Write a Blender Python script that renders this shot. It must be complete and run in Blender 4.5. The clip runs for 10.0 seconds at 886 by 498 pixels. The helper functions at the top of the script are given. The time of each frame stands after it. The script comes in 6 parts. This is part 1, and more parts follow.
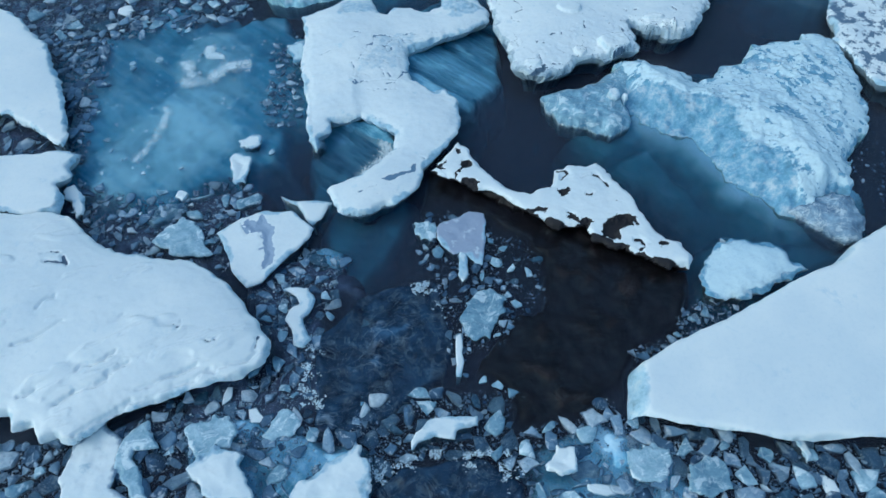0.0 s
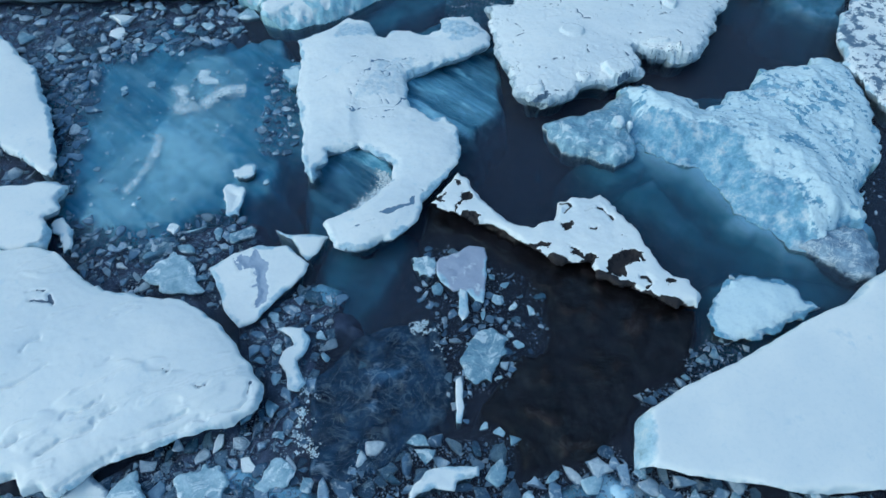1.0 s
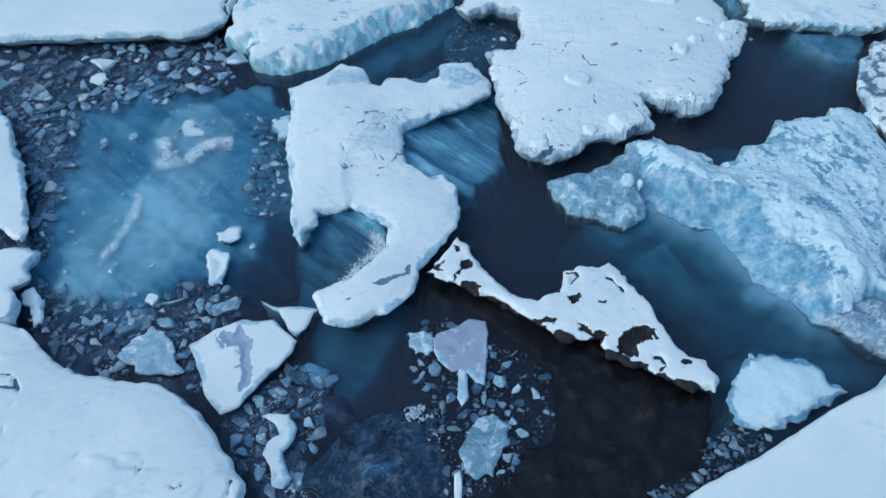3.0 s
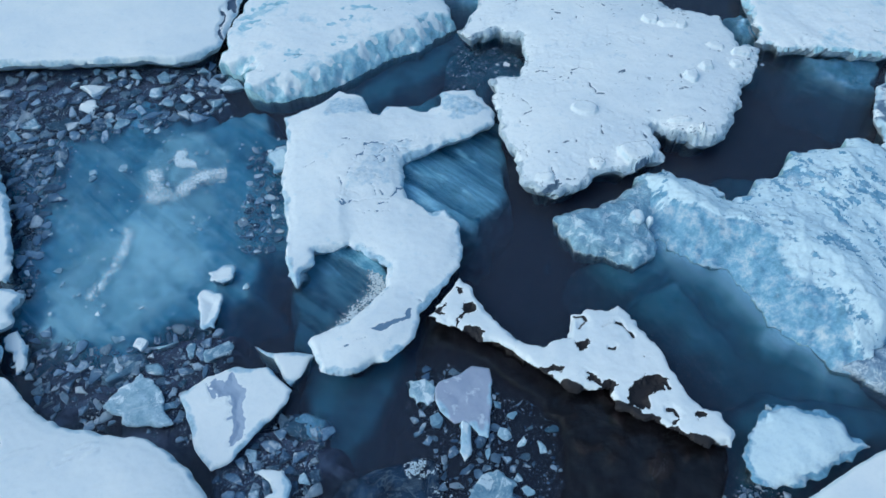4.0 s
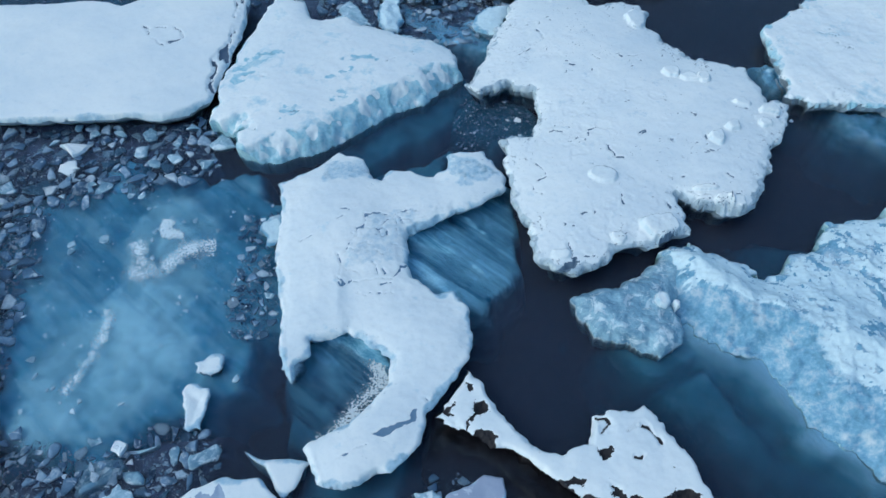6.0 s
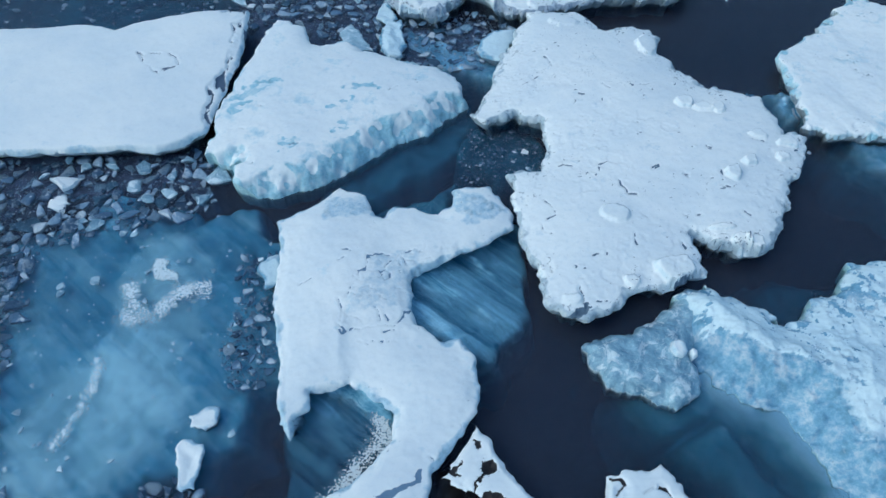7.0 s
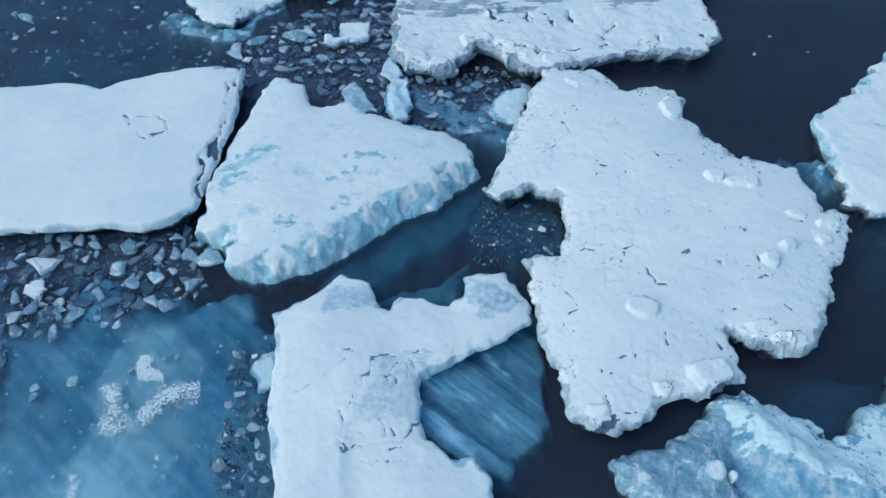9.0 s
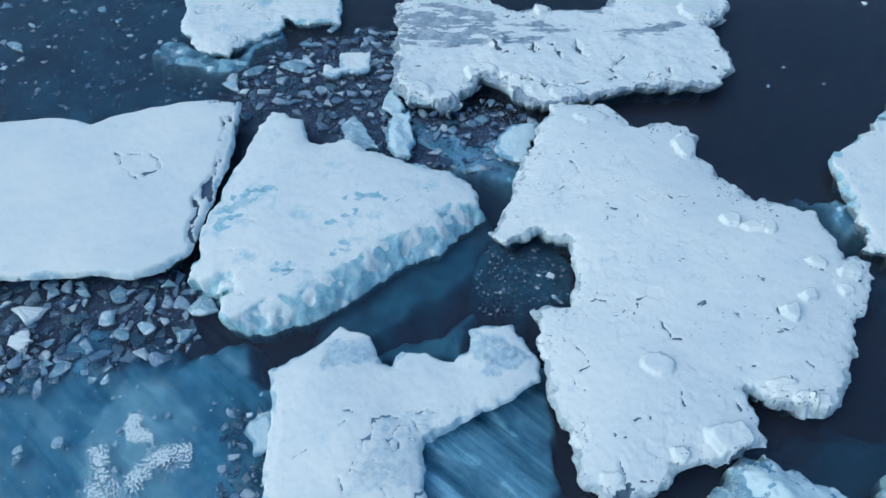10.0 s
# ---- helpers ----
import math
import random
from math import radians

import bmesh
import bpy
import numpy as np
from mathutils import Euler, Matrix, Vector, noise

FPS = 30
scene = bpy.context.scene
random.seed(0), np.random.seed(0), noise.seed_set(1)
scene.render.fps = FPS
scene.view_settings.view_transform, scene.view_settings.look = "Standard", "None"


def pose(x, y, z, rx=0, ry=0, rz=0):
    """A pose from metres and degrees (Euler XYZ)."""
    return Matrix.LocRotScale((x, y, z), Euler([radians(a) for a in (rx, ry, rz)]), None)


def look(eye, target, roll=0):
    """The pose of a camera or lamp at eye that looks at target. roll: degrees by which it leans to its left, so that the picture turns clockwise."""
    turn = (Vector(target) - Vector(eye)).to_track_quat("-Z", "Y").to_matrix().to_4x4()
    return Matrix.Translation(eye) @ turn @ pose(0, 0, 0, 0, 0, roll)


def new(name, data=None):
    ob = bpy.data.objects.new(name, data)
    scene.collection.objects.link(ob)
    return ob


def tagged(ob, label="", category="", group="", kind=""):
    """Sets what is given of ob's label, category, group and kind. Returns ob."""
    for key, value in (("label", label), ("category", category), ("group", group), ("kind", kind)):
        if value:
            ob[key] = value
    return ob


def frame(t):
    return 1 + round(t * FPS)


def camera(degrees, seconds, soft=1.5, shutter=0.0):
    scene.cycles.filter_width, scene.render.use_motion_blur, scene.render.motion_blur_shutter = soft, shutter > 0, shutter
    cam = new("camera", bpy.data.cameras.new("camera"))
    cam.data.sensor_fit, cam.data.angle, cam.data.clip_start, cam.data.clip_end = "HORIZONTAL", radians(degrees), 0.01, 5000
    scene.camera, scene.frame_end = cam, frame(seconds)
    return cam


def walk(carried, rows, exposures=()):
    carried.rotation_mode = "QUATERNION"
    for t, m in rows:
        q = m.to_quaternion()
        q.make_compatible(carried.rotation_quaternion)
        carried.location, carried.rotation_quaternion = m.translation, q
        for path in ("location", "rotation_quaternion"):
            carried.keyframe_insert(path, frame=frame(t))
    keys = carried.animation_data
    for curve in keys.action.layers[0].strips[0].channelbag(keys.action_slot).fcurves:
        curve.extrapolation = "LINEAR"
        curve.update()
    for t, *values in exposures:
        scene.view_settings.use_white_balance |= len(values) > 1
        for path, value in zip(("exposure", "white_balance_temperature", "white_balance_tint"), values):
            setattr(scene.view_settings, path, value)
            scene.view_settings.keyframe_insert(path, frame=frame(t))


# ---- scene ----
cam = camera(62.6, 10.0)
METRES, EYE, TILT, LEAN, TURN = 20.0, 24.6, -54.0, 0.0, 0.0
ROWS = [
    (0.0, 0.0, 0.0, 0.0, 0.0, 0.0, -0.0),
    (0.5, 0.0002, 0.0252, 0.0355, 0.01, 0.09, 0.01),
    (1.0, 0.0013, 0.0493, 0.0703, 0.02, 0.14, -0.01),
    (1.5, 0.0024, 0.0726, 0.1021, -0.0, 0.21, -0.0),
    (2.0, 0.0046, 0.096, 0.1337, 0.0, 0.3, -0.02),
    (2.5, 0.006, 0.1225, 0.1688, 0.02, 0.39, -0.02),
    (4.0, 0.0011, 0.2133, 0.2843, 0.0, 0.63, -0.07),
    (4.5, -0.0015, 0.2443, 0.3248, 0.01, 0.68, -0.09),
    (5.0, -0.006, 0.2757, 0.3637, -0.01, 0.77, -0.1),
    (5.5, -0.0101, 0.3063, 0.4036, -0.01, 0.83, -0.13),
    (7.0, -0.0266, 0.3991, 0.5315, -0.05, 0.81, -0.17),
    (7.5, -0.0322, 0.4309, 0.5742, -0.04, 0.85, -0.21),
    (8.0, -0.0369, 0.4632, 0.6174, -0.01, 0.92, -0.24),
    (8.5, -0.0428, 0.4954, 0.6625, -0.03, 0.99, -0.27),
    (9.0, -0.047, 0.5274, 0.7096, 0.01, 1.03, -0.31),
    (9.5, -0.0522, 0.5594, 0.7559, -0.01, 1.12, -0.34),
    (10.0, -0.0572, 0.5915, 0.8023, -0.04, 1.23, -0.38),
]
EXPOSURES = [(0.0, 0.03, 5650, -11), (1.5, 0.03, 5680, -10), (2.5, 0.05, 5750, -7), (4.0, 0.07, 5850, -6), (4.5, 0.14, 6050, -5), (5.0, 0.06, 5800, -5), (5.5, 0.05, 5820, -6), (8.0, 0.04, 5930, -6), (8.5, 0.08, 6180, -7),
             (9.0, 0.04, 5920, -7), (10.0, 0.04, 5900, -7)]
walk(cam, [(t, pose(0, 0, EYE, TILT, LEAN, TURN) @ pose(METRES * x, METRES * y, METRES * z, 90 + pitch, roll, yaw)) for t, x, y, z, yaw, pitch, roll in ROWS],
     exposures=EXPOSURES)

# ---- overcast sky and a weak, veiled sun ----
world = bpy.data.worlds.new("sky")
scene.world = world
world.use_nodes = True
wn = world.node_tree.nodes
sky = wn.new("ShaderNodeTexSky")
sky.sky_type, sky.sun_disc = "NISHITA", False
sky.sun_elevation, sky.sun_rotation = radians(40), radians(-110)
sky.air_density, sky.dust_density, sky.ozone_density = 1.2, 2.5, 3.0
wn["Background"].inputs["Strength"].default_value = 0.173
world.node_tree.links.new(sky.outputs["Color"], wn["Background"].inputs["Color"])

sun_data = bpy.data.lights.new("sun", "SUN")
sun_data.energy, sun_data.angle, sun_data.color = 0.32, radians(60), (1.0, 0.97, 0.93)
sun = new("sun", sun_data)
sun.matrix_world = look((-28, -10, 34), (0, 0, 0))

# ---- materials ----
def material(name):
    m = bpy.data.materials.new(name)
    m.use_nodes = True
    t = m.node_tree
    t.nodes.clear()
    out = t.nodes.new("ShaderNodeOutputMaterial")
    return m, t.nodes, t.links, out


def node(nodes, kind, **values):
    n = nodes.new("ShaderNode" + kind)
    for key, value in values.items():
        n.inputs[key.replace("_", " ")].default_value = value
    return n


def ramp(nodes, links, source, stops, hard=False):
    r = nodes.new("ShaderNodeValToRGB")
    e = r.color_ramp.elements
    while len(e) < len(stops):
        e.new(0.5)
    for item, (at, c) in zip(e, stops):
        item.position, item.color = at, (*c, 1) if len(c) == 3 else c
    links.new(source, r.inputs["Fac"])
    return r.outputs["Color"]


def grain(nodes, links, scale, detail=5, rough=0.55, stretch=None, warp=0.0, turn=0.0):
    """Noise in metres of the world, as a value."""
    g = nodes.new("ShaderNodeNewGeometry")
    source = g.outputs["Position"]
    if stretch:
        for key, value in (("Rotation", (0, 0, radians(turn))), ("Scale", stretch)):
            mp = nodes.new("ShaderNodeMapping")
            mp.inputs[key].default_value = value
            links.new(source, mp.inputs["Vector"])
            source = mp.outputs["Vector"]
    n = node(nodes, "TexNoise", Scale=scale, Detail=detail, Roughness=rough, Distortion=warp)
    links.new(source, n.inputs["Vector"])
    return n.outputs["Fac"]


def mix(nodes, links, fac, a, b, blend="MIX"):
    n = nodes.new("ShaderNodeMix")
    n.data_type, n.blend_type = "RGBA", blend
    for key, value in ((0, fac), (6, a), (7, b)):
        if isinstance(value, (int, float)):
            n.inputs[key].default_value = value
        elif isinstance(value, tuple):
            n.inputs[key].default_value = (*value, 1)
        else:
            links.new(value, n.inputs[key])
    return n.outputs[2]


def bump(nodes, links, pairs):
    last = None
    for source, strength, depth in pairs:
        b = node(nodes, "Bump", Strength=strength, Distance=depth)
        links.new(source, b.inputs["Height"])
        if last:
            links.new(last, b.inputs["Normal"])
        last = b.outputs["Normal"]
    return last


def steepness(nodes, links, low, high):
    """0 on level ground, 1 on steep faces."""
    g = nodes.new("ShaderNodeNewGeometry")
    sep = nodes.new("ShaderNodeSeparateXYZ")
    links.new(g.outputs["Normal"], sep.inputs[0])
    mr = nodes.new("ShaderNodeMapRange")
    mr.interpolation_type = "SMOOTHSTEP"
    mr.inputs["From Min"].default_value, mr.inputs["From Max"].default_value = high, low
    links.new(sep.outputs["Z"], mr.inputs["Value"])
    return mr.outputs["Result"]


def snow_material(name, tone=(0.81, 0.83, 0.845), dirt=0.0, icy=0.5, patch=0.0, patch_scale=1.5, patch_colour=(0.36, 0.50, 0.62), soft_edge=0.04, bare_colour=(0.20, 0.28, 0.36), icy_colour=(0.38, 0.54, 0.67), fine_grain=0.3, relief=0.5):
    m, n, l, out = material(name)
    p = node(n, "BsdfPrincipled", Roughness=0.65)
    p.inputs["Specular IOR Level"].default_value = 0.25
    broad = ramp(n, l, grain(n, l, 0.35, 4), [(0.3, tuple(c * k for c, k in zip(tone, (0.87, 0.91, 0.95)))), (0.65, tone)])
    fine = ramp(n, l, grain(n, l, 6.0, 8, 0.7), [(0.30, (0.80, 0.85, 0.90)), (0.50, (1, 1, 1))])
    colour = mix(n, l, fine_grain, broad, fine, "MULTIPLY")
    slope = steepness(n, l, 0.35, 0.85)
    broken = mix(n, l, 1.0, slope, ramp(n, l, grain(n, l, 2.3, 6), [(0.3, (0, 0, 0)), (0.6, (1, 1, 1))]), "MULTIPLY")
    amount = mix(n, l, 1.0, broken, (icy, icy, icy), "MULTIPLY")
    colour = mix(n, l, amount, colour, (0.40, 0.55, 0.66))
    if patch:
        spots = ramp(n, l, grain(n, l, patch_scale, 10, 0.68, warp=0.15), [(0.62 - patch * 0.25, (0, 0, 0)), (0.62 - patch * 0.25 + soft_edge, (1, 1, 1))])
        colour = mix(n, l, spots, colour, patch_colour)
    if dirt:
        specks = ramp(n, l, grain(n, l, 4.5, 7, 0.7), [(0.70 - dirt * 0.1, (0, 0, 0)), (0.76 - dirt * 0.1, (1, 1, 1))])
        colour = mix(n, l, specks, colour, (0.13, 0.16, 0.20))
    glazed = n.new("ShaderNodeAttribute")
    glazed.attribute_name = "icy"
    blotch = mix(n, l, 0.75, glazed.outputs["Fac"], grain(n, l, 4.0, 7, 0.65), "OVERLAY")
    ice_tone = ramp(n, l, grain(n, l, 1.7, 12, 0.72, warp=0.15), [(0.30, tuple(c * 0.58 for c in icy_colour)), (0.48, icy_colour), (0.67, tuple(0.4 * c + 0.46 for c in icy_colour))])
    colour = mix(n, l, ramp(n, l, blotch, [(0.28, (0, 0, 0)), (0.52, (1, 1, 1))]), colour, ice_tone)
    grit = n.new("ShaderNodeAttribute")
    grit.attribute_name = "pepper"
    dots = n.new("ShaderNodeMath")
    dots.operation = "MULTIPLY_ADD"
    dots.inputs[1].default_value = 0.19
    l.new(grit.outputs["Fac"], dots.inputs[0])
    l.new(grain(n, l, 5.5, 9, 0.72, warp=0.4), dots.inputs[2])
    colour = mix(n, l, ramp(n, l, dots.outputs[0], [(0.74, (0, 0, 0)), (0.80, (0.9, 0.9, 0.9))]), colour, tuple(0.9 * c for c in bare_colour))
    worn = n.new("ShaderNodeAttribute")
    worn.attribute_name = "bare"
    ragged = mix(n, l, 0.45, worn.outputs["Fac"], grain(n, l, 7.0, 5, 0.6), "OVERLAY")
    colour = mix(n, l, ramp(n, l, ragged, [(0.42, (0, 0, 0)), (0.58, (1, 1, 1))]), colour, bare_colour)
    l.new(colour, p.inputs["Base Color"])
    l.new(bump(n, l, [(grain(n, l, 1.2, 6, 0.6), 0.4 * relief, 0.05), (grain(n, l, 9.0, 6), 0.5 * relief, 0.015)]), p.inputs["Normal"])
    l.new(p.outputs[0], out.inputs[0])
    return m


def ice_material(name, pale, deep, rough=0.3, spread=0.19, scale=1.4, vein=0.35, stretch=None, relief=0.06, turn=0.0, vein_colour=(0.70, 0.76, 0.80), frost=0.0, flecks=0.0):
    m, n, l, out = material(name)
    p = node(n, "BsdfPrincipled", Roughness=rough)
    p.inputs["IOR"].default_value = 1.31
    body = ramp(n, l, grain(n, l, scale, 7, 0.6, stretch, 0.4, turn), [(0.49 - spread, deep), (0.49 + spread, pale)])
    fine = ramp(n, l, grain(n, l, 11.0, 5), [(0.3, (0.78, 0.82, 0.86)), (0.62, (1, 1, 1))])
    colour = mix(n, l, 1.0, body, fine, "MULTIPLY")
    if vein:
        streak = grain(n, l, 0.8, 9, 0.6, None, 1.2)
        lines = ramp(n, l, streak, [(0.485, (0, 0, 0)), (0.5, (vein, vein, vein)), (0.515, (0, 0, 0))])
        colour = mix(n, l, lines, colour, vein_colour)
    if frost:
        white = ramp(n, l, grain(n, l, 1.7, 9, 0.68, warp=0.8), [(0.53, (0, 0, 0)), (0.60, (frost, frost, frost))])
        colour = mix(n, l, white, colour, (0.74, 0.81, 0.86))
    if flecks:
        bits = ramp(n, l, grain(n, l, 7.0, 9, 0.75, (1.0, 1.5, 1.0), 0.8), [(0.63, (0, 0, 0)), (0.68, (flecks, flecks, flecks))])
        colour = mix(n, l, bits, colour, (0.42, 0.50, 0.58))
    l.new(colour, p.inputs["Base Color"])
    l.new(bump(n, l, [(grain(n, l, 2.6, 6), 0.6, relief), (grain(n, l, 14.0, 4), 0.3, 0.015)]), p.inputs["Normal"])
    l.new(p.outputs[0], out.inputs[0])
    return m


def wispy_material(name, dim, mid, pale, veiled=0.55):
    """Cloudy ice under water: broad blotches with drawn-out milky wisps in them."""
    m, n, l, out = material(name)
    p = node(n, "BsdfPrincipled", Roughness=0.4)
    p.inputs["IOR"].default_value = 1.31
    broad = grain(n, l, 0.30, 5, 0.5, None, 0.8)
    wisp = grain(n, l, 0.75, 9, 0.62, (0.45, 1.0, 1.0), 1.6, 40)
    blend = mix(n, l, 0.55, broad, wisp)
    cloud = n.new("ShaderNodeAttribute")
    cloud.attribute_name = "milky"
    lift = n.new("ShaderNodeMath")
    lift.operation = "MULTIPLY_ADD"
    lift.inputs[1].default_value = 0.23
    l.new(cloud.outputs["Fac"], lift.inputs[0])
    l.new(blend, lift.inputs[2])
    blend = lift.outputs[0]
    colour = ramp(n, l, blend, [(0.36, dim), (0.52, mid), (0.70, pale)])
    veil = ramp(n, l, grain(n, l, 2.6, 10, 0.7, None, 1.8), [(0.50, (0, 0, 0)), (0.70, (veiled,) * 3)])
    colour = mix(n, l, veil, colour, (0.80, 0.92, 0.97))
    lines = ramp(n, l, grain(n, l, 0.55, 10, 0.6, None, 1.0), [(0.492, (0, 0, 0)), (0.5, (0.35, 0.35, 0.35)), (0.508, (0, 0, 0))])
    l.new(mix(n, l, lines, colour, (0.85, 0.93, 0.97)), p.inputs["Base Color"])
    l.new(bump(n, l, [(grain(n, l, 2.6, 6), 0.5, 0.04)]), p.inputs["Normal"])
    l.new(p.outputs[0], out.inputs[0])
    return m


def cloud_material(name, dim, mid, pale):
    """A sunken floe: teal at its flanks, milky on its back, with slanting light shafts painted in as streaks."""
    m, n, l, out = material(name)
    p = node(n, "BsdfPrincipled", Roughness=0.4)
    p.inputs["IOR"].default_value = 1.31
    cloud = n.new("ShaderNodeAttribute")
    cloud.attribute_name = "milky"
    total = None
    # The stretched, turned grain puts slanting light shafts into the colour.
    for source, weight in ((cloud.outputs["Fac"], 0.42), (grain(n, l, 1.3, 9, 0.66, (0.10, 1.0, 1.0), 0.2, 40), 1.6), (grain(n, l, 0.35, 6, 0.55, None, 0.6), 0.45), (grain(n, l, 2.2, 8, 0.7, (0.6, 1.0, 1.0), 1.0, 40), 0.25),
                           (ramp(n, l, grain(n, l, 0.9, 12, 0.72, None, 0.8), [(0.47, (0, 0, 0)), (0.55, (1, 1, 1))]), 0.08)):
        add = n.new("ShaderNodeMath")
        add.operation = "MULTIPLY_ADD"
        add.inputs[1].default_value = weight
        l.new(source, add.inputs[0])
        if total:
            l.new(total, add.inputs[2])
        else:
            add.inputs[2].default_value = 0.0
        total = add.outputs[0]
    level = n.new("ShaderNodeMapRange")
    level.inputs["From Min"].default_value, level.inputs["From Max"].default_value = 0.80, 1.52
    l.new(total, level.inputs["Value"])
    colour = ramp(n, l, level.outputs["Result"], [(0.0, dim), (0.45, mid), (1.0, pale)])
    l.new(colour, p.inputs["Base Color"])
    l.new(bump(n, l, [(grain(n, l, 2.6, 6), 0.4, 0.03)]), p.inputs["Normal"])
    l.new(p.outputs[0], out.inputs[0])
    return m


def frost_material():
    m, n, l, out = material("granular_frost")
    p = node(n, "BsdfPrincipled", Roughness=0.7)
    l.new(ramp(n, l, grain(n, l, 9.0, 6, 0.7), [(0.3, (0.68, 0.79, 0.86)), (0.6, (0.82, 0.88, 0.92))]), p.inputs["Base Color"])
    cover = n.new("ShaderNodeAttribute")
    cover.attribute_name = "cover"
    broken = n.new("ShaderNodeMath")
    broken.operation = "MULTIPLY_ADD"
    broken.inputs[1].default_value = 0.32
    l.new(cover.outputs["Fac"], broken.inputs[0])
    l.new(grain(n, l, 12.0, 3, 0.5), broken.inputs[2])
    l.new(ramp(n, l, broken.outputs[0], [(0.62, (0, 0, 0)), (0.74, (0.8, 0.8, 0.8))]), p.inputs["Alpha"])
    l.new(p.outputs[0], out.inputs[0])
    return m


def chunk_material(name, random_output, stops):
    m, n, l, out = material(name)
    p = node(n, "BsdfPrincipled", Roughness=0.32)
    p.inputs["IOR"].default_value = 1.31
    src = n.new("ShaderNodeObjectInfo") if random_output == "Random" else n.new("ShaderNodeNewGeometry")
    tone = ramp(n, l, src.outputs[random_output], stops)
    mottle = ramp(n, l, grain(n, l, 5.0, 6, 0.65), [(0.3, (0.55, 0.62, 0.70)), (0.65, (1, 1, 1))])
    p.inputs["Alpha"].default_value = 0.76
    colour = mix(n, l, 1.0, tone, mottle, "MULTIPLY")
    frost = ramp(n, l, grain(n, l, 2.3, 9, 0.7, warp=0.7), [(0.53, (0, 0, 0)), (0.60, (0.85, 0.85, 0.85))])
    l.new(mix(n, l, frost, colour, (0.66, 0.72, 0.80)), p.inputs["Base Color"])
    l.new(bump(n, l, [(grain(n, l, 6.0, 6, 0.65), 0.7, 0.06)]), p.inputs["Normal"])
    l.new(p.outputs[0], out.inputs[0])
    return m


def water_top_material():
    """Clear water: sky reflected by Fresnel, the rest goes through."""
    m, n, l, out = material("water_surface")
    clear = node(n, "BsdfTransparent", Color=(0.93, 0.97, 0.985, 1))
    gloss = node(n, "BsdfGlossy", Color=(1, 1, 1, 1), Roughness=0.06)
    fres = node(n, "Fresnel", IOR=1.33)
    normal = bump(n, l, [(grain(n, l, 1.6, 3, 0.5, (1, 1.6, 1)), 0.25, 0.05)])
    l.new(normal, fres.inputs["Normal"])
    l.new(normal, gloss.inputs["Normal"])
    ms = n.new("ShaderNodeMixShader")
    l.new(fres.outputs[0], ms.inputs[0])
    l.new(clear.outputs[0], ms.inputs[1])
    l.new(gloss.outputs[0], ms.inputs[2])
    l.new(ms.outputs[0], out.inputs[0])
    return m


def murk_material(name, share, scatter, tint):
    """A tinted, mostly clear sheet; stacked, they paint in light's fading with depth."""
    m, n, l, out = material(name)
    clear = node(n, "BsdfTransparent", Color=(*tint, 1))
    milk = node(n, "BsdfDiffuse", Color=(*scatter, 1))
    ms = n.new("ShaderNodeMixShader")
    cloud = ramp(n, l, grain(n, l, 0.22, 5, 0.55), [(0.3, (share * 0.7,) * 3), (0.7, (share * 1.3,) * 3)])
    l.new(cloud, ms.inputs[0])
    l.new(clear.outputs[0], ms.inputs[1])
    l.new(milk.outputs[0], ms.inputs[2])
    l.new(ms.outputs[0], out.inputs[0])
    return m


def deep_material():
    m, n, l, out = material("deep_water")
    p = node(n, "BsdfDiffuse")
    l.new(ramp(n, l, grain(n, l, 0.12, 4), [(0.3, (0.034, 0.038, 0.062)), (0.7, (0.04, 0.045, 0.075))]), p.inputs["Color"])
    l.new(p.outputs[0], out.inputs[0])
    return m


SNOW = snow_material("wind_packed_snow", bare_colour=(0.10, 0.14, 0.21), patch=0.08, patch_scale=0.9, patch_colour=(0.62, 0.70, 0.77), soft_edge=0.12)
SNOW_HOOK = snow_material("thin_crusted_snow", patch=0.06, patch_scale=1.1, patch_colour=(0.60, 0.71, 0.78), soft_edge=0.1, bare_colour=(0.15, 0.23, 0.34), fine_grain=0.4)
SNOW_BLACK = snow_material("snow_on_black_ice", icy=0.3, bare_colour=(0.022, 0.020, 0.024))
SNOW_ROUGH = snow_material("crusted_snow", dirt=0.4, icy=0.7, patch=0.10, patch_scale=1.6, patch_colour=(0.60, 0.68, 0.75), soft_edge=0.1, icy_colour=(0.40, 0.49, 0.57), bare_colour=(0.10, 0.15, 0.22), fine_grain=0.5, relief=0.5)
SNOW_BLUE = snow_material("thin_snow_on_ice", icy=0.8, patch=0.34, patch_scale=0.7, patch_colour=(0.46, 0.62, 0.72), soft_edge=0.14, icy_colour=(0.33, 0.55, 0.67), fine_grain=0.5)
SNOW_BERG = snow_material("weathered_glacier_ice", tone=(0.64, 0.76, 0.82), icy=0.5, patch=0.0, icy_colour=(0.18, 0.36, 0.52), fine_grain=0.8, relief=0.8)
BERG_GREY = snow_material("bare_glacier_ice", tone=(0.25, 0.43, 0.54), icy=0.6, patch=0.26, patch_scale=1.1, patch_colour=(0.66, 0.75, 0.82), soft_edge=0.07, fine_grain=0.9, relief=1.0)
SNOW_DIMPLED = snow_material("dimpled_snow", icy=0.8, patch=0.5, patch_scale=1.5, patch_colour=(0.13, 0.19, 0.28), soft_edge=0.05)
SNOW_GREYED = snow_material("slush_streaked_snow", icy=0.8, patch=0.08, patch_scale=1.2, patch_colour=(0.50, 0.60, 0.68), soft_edge=0.08, icy_colour=(0.30, 0.37, 0.47), bare_colour=(0.07, 0.10, 0.15), fine_grain=0.5)
